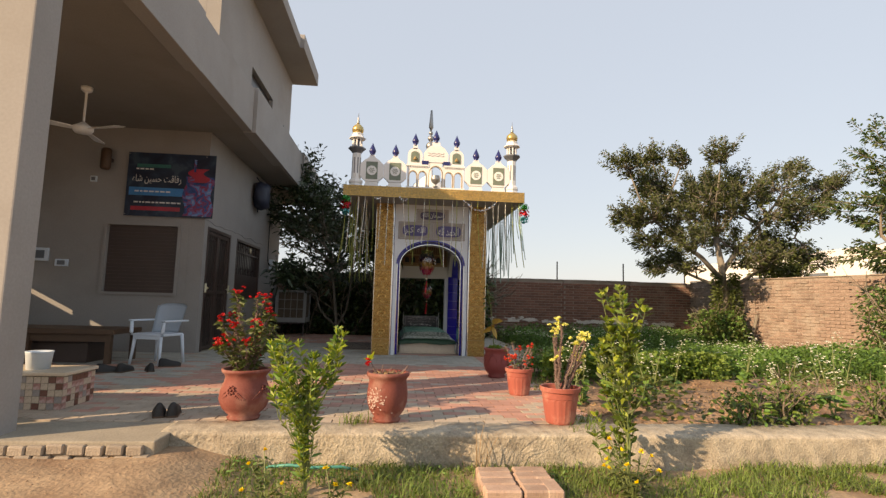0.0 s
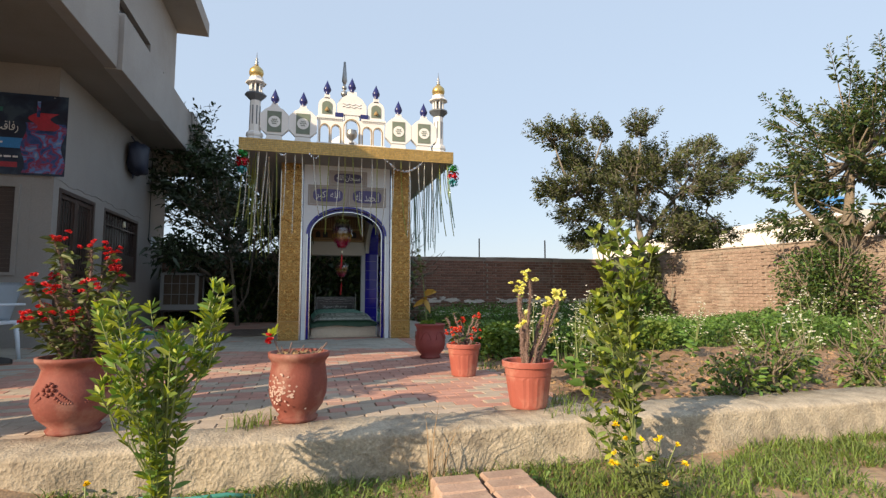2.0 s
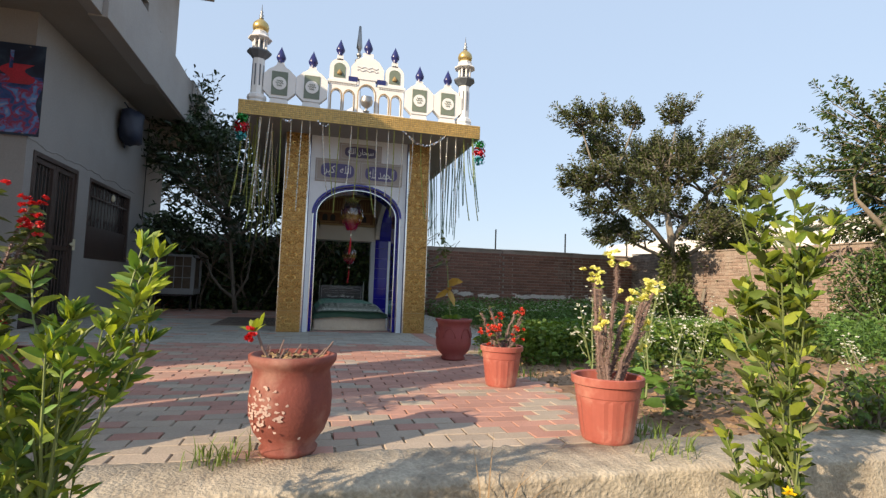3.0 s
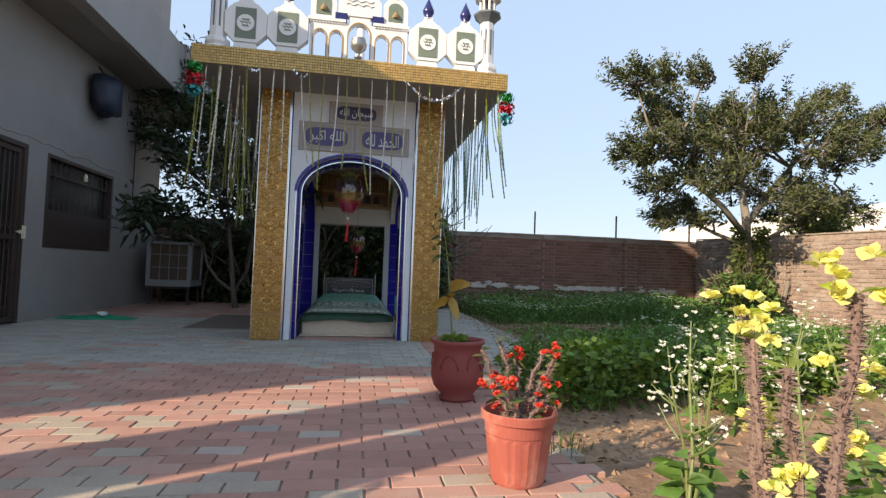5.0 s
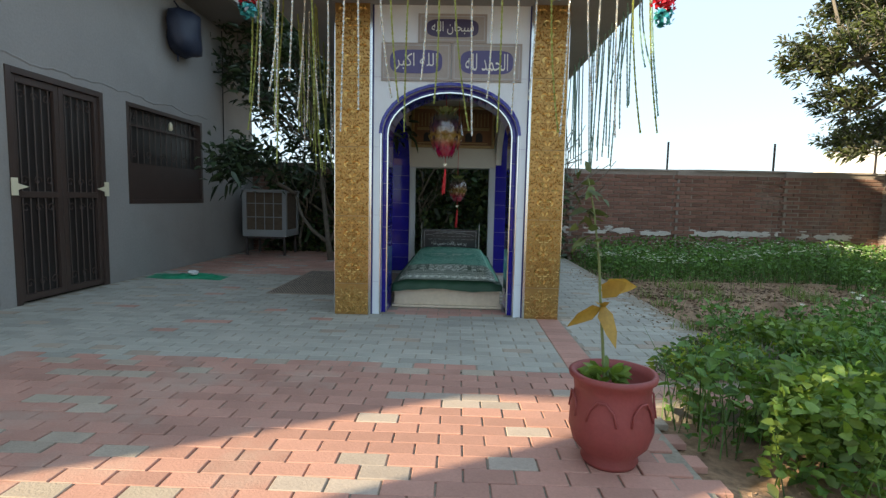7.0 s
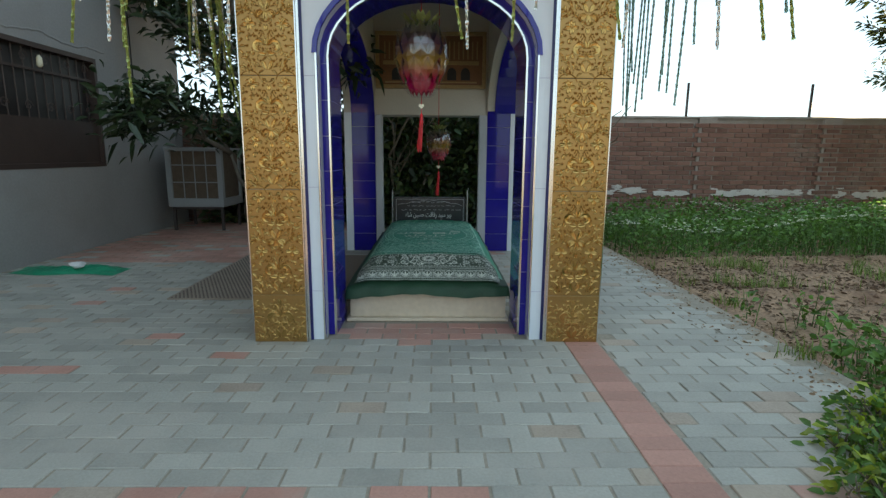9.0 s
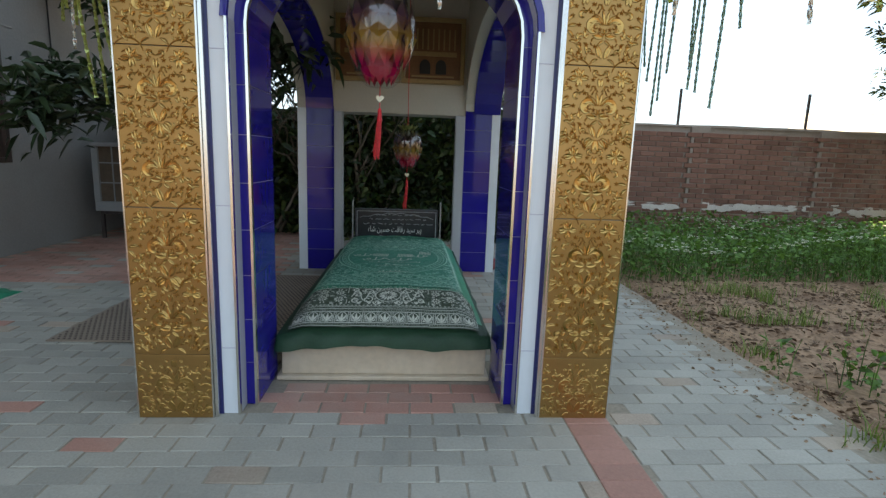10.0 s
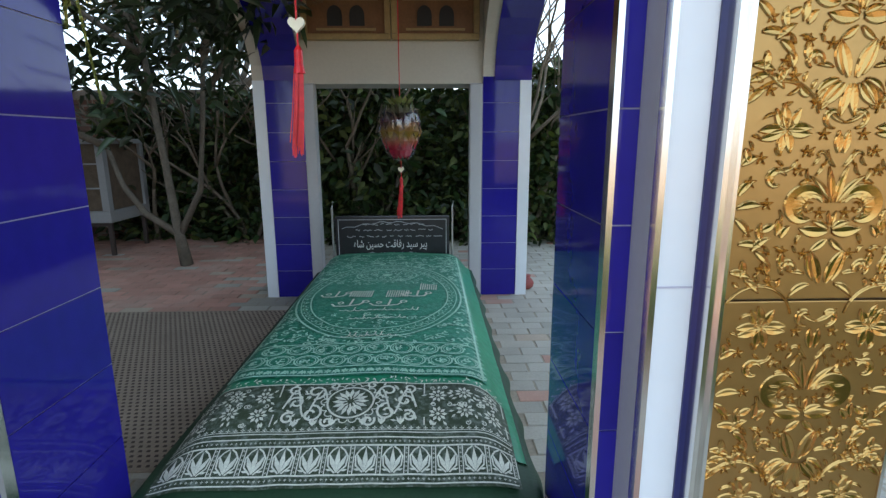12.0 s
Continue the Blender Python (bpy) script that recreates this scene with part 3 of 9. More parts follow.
SUBHAN = shaped("\u0633\u0628\u062d\u0627\u0646 \u0627\u0644\u0644\u0647")
ALLAH_AKBAR = shaped("\u0627\u0644\u0644\u0647 \u0627\u0643\u0628\u0631")
ALHAMD = shaped("\u0627\u0644\u062d\u0645\u062f \u0644\u0644\u0647")
NAME_LINE = shaped("\u0631\u0641\u0627\u0642\u062a \u062d\u0633\u06cc\u0646 \u0634\u0627\u0647")
STONE_LINE = shaped("\u067e\u06cc\u0631 \u0633\u06cc\u062f \u0631\u0641\u0627\u0642\u062a \u062d\u0633\u06cc\u0646 \u0634\u0627\u0647")


# ---- gold relief tiles ----
def ribbon(bm, pts, widths, h=0.004, scallop=0, inset=0.0022):
    """A raised flat-topped shape along a line on the tile face, which looks towards -y; its outer side may be scalloped."""
    n = len(pts)
    rows = []
    for i, (x, z) in enumerate(pts):
        x0, z0 = pts[max(0, i - 1)]
        x1, z1 = pts[min(n - 1, i + 1)]
        d = math.hypot(x1 - x0, z1 - z0) or 1
        nx, nz = -(z1 - z0) / d, (x1 - x0) / d
        w = max(widths[i], 0.0008) / 2
        wl = w * (1 + 0.30 * abs(math.sin(scallop * math.pi * i / (n - 1)))) if scallop else w
        q = min(inset, w * 0.55)
        rows.append([bm.verts.new((x + nx * wl, 0, z + nz * wl)), bm.verts.new((x + nx * (wl - q), -h, z + nz * (wl - q))),
                     bm.verts.new((x, -h * 0.42, z)),
                     bm.verts.new((x - nx * (w - q), -h, z - nz * (w - q))), bm.verts.new((x - nx * w, 0, z - nz * w))])
    for a, b in zip(rows, rows[1:]):
        for k in range(4):
            bm.faces.new((a[k], b[k], b[k + 1], a[k + 1]))


def relief_mesh(hgt, h=0.0021):
    """Damask ornament, mirrored about the axis: feathered palmettes, tulips, bells, cups, side blooms and beaded arcs."""
    bm = bmesh.new()
    rep = 0.3075

    def petal(s, x, z, ang, length, width, bend=0.0, fat=0.8):
        a0 = radians(ang)
        length, width = length * 1.12, width * 1.0
        pts, ws = [], []
        for i in range(8):
            t = i / 7
            a = a0 + bend * t * 0.5
            pts.append((s * (x + length * t * math.cos(a)), z + length * t * math.sin(a)))
            ws.append(width * math.sin(math.pi * min(1, 0.10 + 0.87 * t)) ** fat)
        ribbon(bm, pts, ws, h)

    def arc(s, x, z, r, a0, a1, w0, w1, scallop=0, r1=None, n=16):
        pts, ws = [], []
        for i in range(n + 1):
            t = i / n
            a = radians(a0 + (a1 - a0) * t)
            rr = r + ((r if r1 is None else r1) - r) * t
            pts.append((s * (x + rr * math.cos(a)), z + rr * math.sin(a)))
            ws.append(w0 + (w1 - w0) * math.sin(math.pi * t))
        if s < 0:
            pts.reverse()
            ws.reverse()
        ribbon(bm, pts[::-1], ws[::-1], h, scallop)

    def star(s, x, z, r):
        for q in range(5):
            petal(s, x, z, q * 72 + 18, r, r * 0.55)

    k = -1
    while k * rep < hgt:
        z = k * rep + 0.15
        lo, hi = 0.0, hgt
        for s in (1, -1):
            todo = []
            # feathered lobes of the palmette, with its sprout and two small stars
            todo += [(arc, 0.041, -0.002, 0.025, 165, -110, 0.006, 0.029, 11, 0.020, 30), (arc, 0.036, -0.004, 0.009, 120, -200, 0.003, 0.006, 0, 0.004, 14), (petal, 0.003, 0.004, 84, 0.050, 0.013, -0.2), (petal, 0.006, 0.006, 62, 0.047, 0.011, -0.5),
                     (petal, 0.009, 0.004, 40, 0.034, 0.009, -0.7), (star, 0.020, -0.012, 0.009)]
            # cross flower below
            todo += [(petal, 0.004, -0.040, -8, 0.040, 0.020, 0.5), (petal, 0.003, -0.036, 40, 0.026, 0.012, -0.6), (petal, 0.003, -0.052, -50, 0.028, 0.013, 0.4), (petal, 0.002, -0.030, 80, 0.020, 0.009, 0)]
            # tulip, its paisleys, and the bell of hanging petals
            todo += [(petal, 0.006, -0.122, 78, 0.050, 0.018, -0.3), (petal, 0.014, -0.118, 58, 0.044, 0.013, 0.5), (arc, 0.058, -0.100, 0.013, 200, -60, 0.004, 0.011, 6, 0.010, 16), (petal, 0.030, -0.108, 30, 0.022, 0.009, -0.8),
                     (petal, 0.003, -0.130, -84, 0.042, 0.017, 0.1), (petal, 0.010, -0.130, -58, 0.042, 0.016, 0.5), (petal, 0.016, -0.128, -30, 0.040, 0.015, -0.9), (petal, 0.020, -0.124, -4, 0.034, 0.012, -1.1)]
            # cup of two curls, bud and side curls above the palmette
            todo += [(arc, 0.018, 0.130, 0.016, -100, 150, 0.004, 0.011, 0, 0.006, 18), (petal, 0.000, 0.122, 15, 0.034, 0.009, 0.7), (petal, 0.004, 0.078, 84, 0.030, 0.015, 0.0),
                     (arc, 0.030, 0.072, 0.013, 240, 20, 0.003, 0.007, 0, 0.005, 16), (petal, 0.006, 0.058, 35, 0.026, 0.008, 0.9)]
            # side bloom of scalloped petals with its paisley
            for q, (a, L) in enumerate(((90, 0.034), (48, 0.032), (8, 0.036), (-32, 0.036), (-72, 0.032), (-118, 0.032), (-160, 0.036), (165, 0.036), (132, 0.032))):
                todo.append((petal, 0.088, 0.112, a, L, 0.017, 0.4 if q % 2 else -0.4))
            todo += [(arc, 0.088, 0.118, 0.010, 0, 340, 0.004, 0.006, 0, 0.008, 14), (arc, 0.092, 0.040, 0.014, 160, -120, 0.004, 0.013, 7, 0.010, 18), (petal, 0.070, 0.058, -35, 0.024, 0.009, 0.8)]
            # beaded arc over the bloom, and the sprigs at the tile's edge
            todo += [(arc, 0.100, 0.125, 0.058, 170, 30, 0.004, 0.007, 0, 0.055, 20)]
            for q in range(9):
                a = 165 - q * 15
                todo.append((petal, 0.100 + 0.063 * math.cos(radians(a)) * 0.97, 0.125 + 0.063 * math.sin(radians(a)), a - 35, 0.013, 0.009, 0.4))
            for px, pz, a, L in ((0.148, -0.005, 150, 0.036), (0.150, -0.020, 205, 0.034), (0.148, 0.015, 110, 0.028), (0.140, -0.060, 165, 0.034), (0.118, -0.070, 120, 0.030), (0.112, -0.072, 200, 0.028), (0.104, -0.055, 60, 0.026), (0.130, -0.085, 250, 0.026), (0.148, -0.105, 170, 0.030),
                                 (0.095, -0.085, 235, 0.022), (0.148, 0.060, 130, 0.026), (0.146, 0.085, 230, 0.022), (0.075, -0.050, 100, 0.020), (0.150, -0.128, 140, 0.028), (0.082, -0.020, 250, 0.024), (0.088, -0.028, 310, 0.022), (0.066, -0.098, 60, 0.022), (0.120, -0.118, 200, 0.026), (0.108, -0.130, 100, 0.022), (0.060, 0.160, 20, 0.02), (0.150, 0.150, 120, 0.03)):
                todo.append((petal, px, pz, a, L, 0.014, 0.8))
            for px, pz in ((0.103, 0.002), (0.070, -0.072), (0.030, 0.105), (0.060, 0.052), (0.120, 0.070), (0.036, -0.076), (0.128, -0.040), (0.100, -0.100), (0.118, 0.168), (0.052, 0.080), (0.132, 0.035), (0.085, -0.120), (0.048, 0.150)):
                todo.append((star, px, pz, 0.009))
            rnd = random.Random(40)
            for q in range(30):
                todo.append((petal, rnd.uniform(0.03, 0.145), rnd.uniform(-0.15, 0.155), rnd.uniform(0, 360), rnd.uniform(0.012, 0.02), 0.007, rnd.choice((-1.0, 1.0))))
            for fn, px, pz, *rest in todo:
                if lo + 0.022 < z + pz < hi - 0.022:
                    fn(s, px, z + pz, *rest)
        k += 1
    return bm


def build_gold_tiles():
    data = relief_mesh(0.615)
    relief_full = bpy.data.meshes.new("relief")
    data.to_mesh(relief_full)
    data.free()
    relief_full.materials.append(GOLD_RELIEF)
    data = relief_mesh(0.28, 0.0009)
    relief_low = bpy.data.meshes.new("relief_low")
    data.to_mesh(relief_low)
    data.free()
    relief_low.materials.append(GOLD_RELIEF)
    bm = bmesh.new()
    box(bm, -0.153, 0.153, 0, 0.012, 0.0015, 0.6135, bevel=0.002)
    full = bpy.data.meshes.new("tile")
    bm.to_mesh(full)
    bm.free()
    full.materials.append(GOLD)
    bm = bmesh.new()
    box(bm, -0.153, 0.153, 0, 0.012, 0.0, 0.2835, bevel=0.002)
    low = bpy.data.meshes.new("tile_low")
    bm.to_mesh(low)
    bm.free()
    low.materials.append(GOLD)
    for cx in (-0.2375, 1.4875):
        for i in range(5):
            z = 0.0 if i == 0 else 0.285 + 0.615 * (i - 1)
            t = new("gold_tile", low if i == 0 else full)
            t.parent, t.location = shrine, (cx, 9.42, z)
            t["label"] = "embossed gold damask wall tile"
            r = new("relief", relief_low if i == 0 else relief_full)
            r.parent, r.location = t, (0, -0.0005, 0)
        for x in (cx - 0.158, cx + 0.152):
            boxes("edge_trim", CHROME, shrine, (x, x + 0.006, 9.416, 9.434, 0, 2.745), label="polished chrome edge trim")
    # plain gold on the outer flanks of the piers
    for x in (-0.401, 1.646):
        boxes("pier_flank", GOLD, shrine, (x, x + 0.005, 9.44, 9.89, 0, 2.745), label="plain gold tile")


build_gold_tiles()


def build_shrine_finish():
    # single cobalt tiles on the jambs and rear piers
    bm = bmesh.new()
    box(bm, 0, 0.046, -0.004, 0.0, 0.0015, 0.1985)
    front = bpy.data.meshes.new("tile")
    bm.to_mesh(front)
    bm.free()
    front.materials.append(BLUE_ONE)
    bm = bmesh.new()
    box(bm, -0.004, 0.0, 0.002, 0.33, 0.0015, 0.1985)
    jamb = bpy.data.meshes.new("tile")
    bm.to_mesh(jamb)
    bm.free()
    jamb.materials.append(BLUE_ONE)
    bm = bmesh.new()
    box(bm, 0.0015, 0.2585, -0.004, 0.0, 0.0015, 0.1985)
    rear = bpy.data.meshes.new("tile")
    bm.to_mesh(rear)
    bm.free()
    rear.materials.append(BLUE_ONE)
    for i in range(8):
        for x, jx in ((0.019, 0.069), (1.185, 1.185)):
            t = new("tile", front)
            t.parent, t.location = shrine, (x, 9.55, 0.2 * i)
            j = new("tile", jamb)
            j.parent, j.location = shrine, (jx, 9.56, 0.2 * i)
        for x in (-0.26, 1.25):
            t = new("tile", rear)
            t.parent, t.location = shrine, (x, 12.40, 0.2 * i)
    # white tile joints
    for z in (0.30, 0.91, 1.52, 2.13):
        for x0, x1 in ((-0.064, 0.015), (1.235, 1.316)):
            boxes("tile_joint", GROUT, shrine, (x0, x1, 9.458, 9.4605, z, z + 0.003))
    # thin blue strip beside the chrome edge
    for x0 in (-0.064, 1.306):
        boxes("blue_strip", NAVY, shrine, (x0, x0 + 0.010, 9.455, 9.461, 0, 2.745), label="thin cobalt border strip")
    for x0, x1 in ((0.010, 0.020), (1.230, 1.240)):
        boxes("edge_trim", CHROME, shrine, (x0, x1, 9.447, 9.47, 0, 1.64), label="polished chrome edge trim")
    # gold mosaic on the roof edge
    verts, faces = [], []

    def cell(p, u, v, n):
        i = len(verts)
        for a, b, d in ((0, 0, 0), (1, 0, 0), (1, 1, 0), (0, 1, 0), (0.1, 0.1, 1), (0.9, 0.1, 1), (0.9, 0.9, 1), (0.1, 0.9, 1)):
            verts.append(p + u * a + v * b + n * d)
        for f in ((4, 5, 6, 7), (0, 1, 5, 4), (1, 2, 6, 5), (2, 3, 7, 6), (3, 0, 4, 7)):
            faces.append(tuple(i + k for k in f))
    s = 0.0258
    for r in range(7):
        z = 2.742 + r * s * 1.02
        for c in range(122):
            cell(Vector((-0.95 + c * s * 1.001, 8.813, z)), Vector((s * 0.93, 0, 0)), Vector((0, 0, s * 0.93)), Vector((0, -0.005, 0)))
        for c in range(174):
            cell(Vector((2.202, 8.815 + c * s, z)), Vector((0, s * 0.93, 0)), Vector((0, 0, s * 0.93)), Vector((0.005, 0, 0)))
            cell(Vector((-0.952, 8.815 + c * s, z)), Vector((0, s * 0.93, 0)), Vector((0, 0, s * 0.93)), Vector((-0.005, 0, 0)))
    o = raw("mosaic", verts, faces, GOLD_MOSAIC, shrine, "small glittering gold mosaic tiles on the roof edge")
    o["kind"] = "stuff"
    # plaques with writing above the arch
    for cx, z, w, h, mat, txt in ((0.632, 2.548, 0.60, 0.245, CARTOUCHE_DARK, SUBHAN), (0.318, 2.262, 0.612, 0.325, CARTOUCHE, ALLAH_AKBAR), (0.936, 2.262, 0.612, 0.325, CARTOUCHE, ALHAMD)):
        bm = bmesh.new()
        box(bm, cx - w / 2, cx + w / 2, 9.440, 9.4585, z - h / 2, z + h / 2, bevel=0.004)
        pq = part("plaque", bm, PLAQUE, shrine, "beige tile plaque with a lettered cartouche")
        bm = bmesh.new()
        cw, ch = w * 0.375, h * 0.31
        out = []
        for i in range(32):
            a = 2 * math.pi * i / 32
            out.append((cx + cw * abs(math.cos(a)) ** 0.45 * math.copysign(1, math.cos(a)), z + ch * abs(math.sin(a)) ** 0.6 * math.copysign(1, math.sin(a))))
        extrude_outline(bm, out, 9.436, 9.4405)
        part("cartouche", fix(bm), mat, pq)
        lettering("lettering", txt, SIGN_WHITE, pq, pose(cx, 9.4345, z), cw * 1.62, ch * 1.45)
        bm = bmesh.new()
        for x0, x1, z0, z1 in ((cx - w / 2 + 0.02, cx + w / 2 - 0.02, z - h / 2 + 0.02, z - h / 2 + 0.026), (cx - w / 2 + 0.02, cx + w / 2 - 0.02, z + h / 2 - 0.026, z + h / 2 - 0.02),
                               (cx - w / 2 + 0.02, cx - w / 2 + 0.026, z - h / 2 + 0.026, z + h / 2 - 0.026), (cx + w / 2 - 0.026, cx + w / 2 - 0.02, z - h / 2 + 0.026, z + h / 2 - 0.026)):
            box(bm, x0, x1, 9.438, 9.4405, z0, z1)
        part("border", bm, GREY_TRIM, pq)
    # two gilt picture cabinets above the rear opening
    for x0, x1 in ((0.02, 0.62), (0.625, 1.22)):
        cab = thing("picture_cabinet", "carved brown wooden picture frame on the rear wall", "picture frame", group="frames over the rear opening")
        bm = bmesh.new()
        for d in ((x0, x1, 12.36, 12.418, 1.81, 1.85), (x0, x1, 12.36, 12.418, 2.36, 2.40), (x0, x0 + 0.04, 12.36, 12.418, 1.85, 2.36), (x1 - 0.04, x1, 12.36, 12.418, 1.85, 2.36)):
            box(bm, *d, bevel=0.006)
        part("frame", bm, PAINTED_WOOD_PALE, cab)
        boxes("panel", PAINTED_WOOD, cab, (x0 + 0.04, x1 - 0.04, 12.385, 12.416, 1.85, 2.36))
        xm = (x0 + x1) / 2
        for q in (-1, 1):
            c = xm + q * 0.075
            bm = bmesh.new()
            extrude_outline(bm, [(c - 0.05, 1.90)] + arch_curve(c, 0.05, 1.97, 0.06, 8) + [(c + 0.05, 1.90)], 12.378, 12.386)
            part("dark_arch", fix(bm), BLACK, cab)
        bm = bmesh.new()
        box(bm, xm - 0.22, xm + 0.22, 12.378, 12.386, 2.06, 2.10)
        box(bm, xm - 0.2, xm + 0.2, 12.374, 12.386, 1.87, 1.885)
        part("carving", bm, PAINTED_WOOD_PALE, cab)
        for q in range(-4, 5):
            boxes("baluster", PAINTED_WOOD_PALE, cab, (xm + q * 0.05 - 0.006, xm + q * 0.05 + 0.006, 12.376, 12.386, 2.12, 2.3))


build_shrine_finish()


# ---- roof ornaments ----
def finial(parent, x, y, z, mat=NAVY, s=1.0):
    bm = bmesh.new()
    lathe(bm, [(0.030 * s, 0), (0.018 * s, 0.012 * s), (0.040 * s, 0.045 * s), (0.044 * s, 0.065 * s), (0.028 * s, 0.105 * s), (0.008 * s, 0.150 * s), (0.001, 0.170 * s)], 14, (x, y))
    bmesh.ops.translate(bm, vec=(0, 0, z), verts=bm.verts)
    return part("finial", bm, mat, parent, "dark blue bud finial", smooth=True)


def build_minaret(x):
    m = thing("minaret", "white miniature minaret with balcony and gold dome", "minaret", (x, 8.99, 2.925), group="corner minarets")
    m.scale = (1.22, 1.22, 1.0)
    bm = bmesh.new()
    lathe(bm, [(0.10, 0), (0.10, 0.03), (0.085, 0.05), (0.10, 0.08), (0.095, 0.12), (0.07, 0.14)], 8)
    part("base", bm, WHITE, m)
    bm = bmesh.new()
    lathe(bm, [(0.068, 0.14), (0.062, 0.60)], 8)
    part("shaft", bm, WHITE, m)
    bm = bmesh.new()
    for a in range(8):
        mm = pose(0, 0, 0, 0, 0, 45 * a + 22.5)
        box(bm, 0.0595, 0.0625, -0.007, 0.007, 0.24, 0.52, m=mm)
    part("shaft_inlay", bm, SLATE, m)
    bm = bmesh.new()
    lathe(bm, [(0.06, 0.60), (0.085, 0.635), (0.125, 0.68), (0.125, 0.70), (0.115, 0.705), (0.06, 0.706)], 8)
    part("balcony", bm, SLATE, m)
    for a in range(8):
        bm = bmesh.new()
        tube(bm, [(0.065 * math.cos(a * math.pi / 4), 0.065 * math.sin(a * math.pi / 4), 0.706), (0.065 * math.cos(a * math.pi / 4), 0.065 * math.sin(a * math.pi / 4), 0.86)], 0.011, 6)
        part("post", bm, WHITE, m)
    bm = bmesh.new()
    lathe(bm, [(0.03, 0.706), (0.03, 0.86)], 8)
    part("core", bm, SLATE, m)
    bm = bmesh.new()
    lathe(bm, [(0.075, 0.855), (0.12, 0.862), (0.125, 0.872), (0.085, 0.91), (0.078, 0.945), (0.085, 0.95), (0.07, 0.965)], 8)
    part("eave", bm, WHITE, m)
    bm = bmesh.new()
    lathe(bm, [(0.055, 0.965), (0.078, 0.99), (0.085, 1.03), (0.076, 1.075), (0.045, 1.115), (0.018, 1.14)], 18)
    part("dome", bm, GOLD_DOME, m, "gold onion dome", smooth=True)
    bm = bmesh.new()
    lathe(bm, [(0.018, 1.14), (0.026, 1.155), (0.012, 1.17), (0.024, 1.19), (0.010, 1.21), (0.016, 1.235), (0.006, 1.26), (0.002, 1.34)], 10)
    part("spike", bm, STEEL, m, smooth=True)


build_minaret(-0.765)
build_minaret(2.005)


def octagon(cx, cz, rx, rz):
    c = 0.55
    return [(cx - rx * c, cz - rz), (cx + rx * c, cz - rz), (cx + rx, cz - rz * c), (cx + rx, cz + rz * c), (cx + rx * c, cz + rz), (cx - rx * c, cz + rz), (cx - rx, cz + rz * c), (cx - rx, cz - rz * c)]


def build_plaque(x):
    p = thing("roof_plaque", "white octagonal crest with a green medallion and blue bud", "roof ornament", (x, 8.95, 2.925), group="medallion crests")
    bm = bmesh.new()
    extrude_outline(bm, [(-0.13, 0), (0.13, 0), (0.10, 0.10), (-0.10, 0.10)], -0.02, 0.06)
    part("foot", fix(bm), WHITE, p)
    bm = bmesh.new()
    extrude_outline(bm, octagon(0, 0.30, 0.20, 0.195), -0.03, 0.06)
    part("body", fix(bm), WHITE, p)
    bm = bmesh.new()
    extrude_outline(bm, [(-0.10, 0.14), (0.10, 0.14), (0.10, 0.45), (-0.10, 0.45)], -0.036, -0.0305)
    pan = part("panel", fix(bm), SAGE, p, "sage green panel")
    bm = bmesh.new()
    extrude_outline(bm, [(0.085 * math.cos(a * math.pi / 12), 0.295 + 0.085 * math.sin(a * math.pi / 12)) for a in range(24)], -0.041, -0.0362)
    part("medallion", fix(bm), WHITE, pan)
    bm = bmesh.new()
    for k, (w, z) in enumerate(((0.07, 0.325), (0.10, 0.297), (0.06, 0.265))):
        tube(bm, [(-w / 2 + w * i / 8, -0.042, z + 0.010 * math.sin(i * 2.1 + k)) for i in range(9)], 0.0055, 5)
    part("script", bm, SAGE, pan)
    bm = bmesh.new()
    extrude_outline(bm, [(-0.10, 0.495), (0.10, 0.495), (0.045, 0.545), (0.045, 0.575), (-0.045, 0.575), (-0.045, 0.545)], -0.02, 0.05)
    part("neck", fix(bm), WHITE, p)
    finial(p, 0, 0.015, 0.565, s=1.4)


for _x in (-0.49, -0.085, 1.35, 1.755):
    build_plaque(_x)


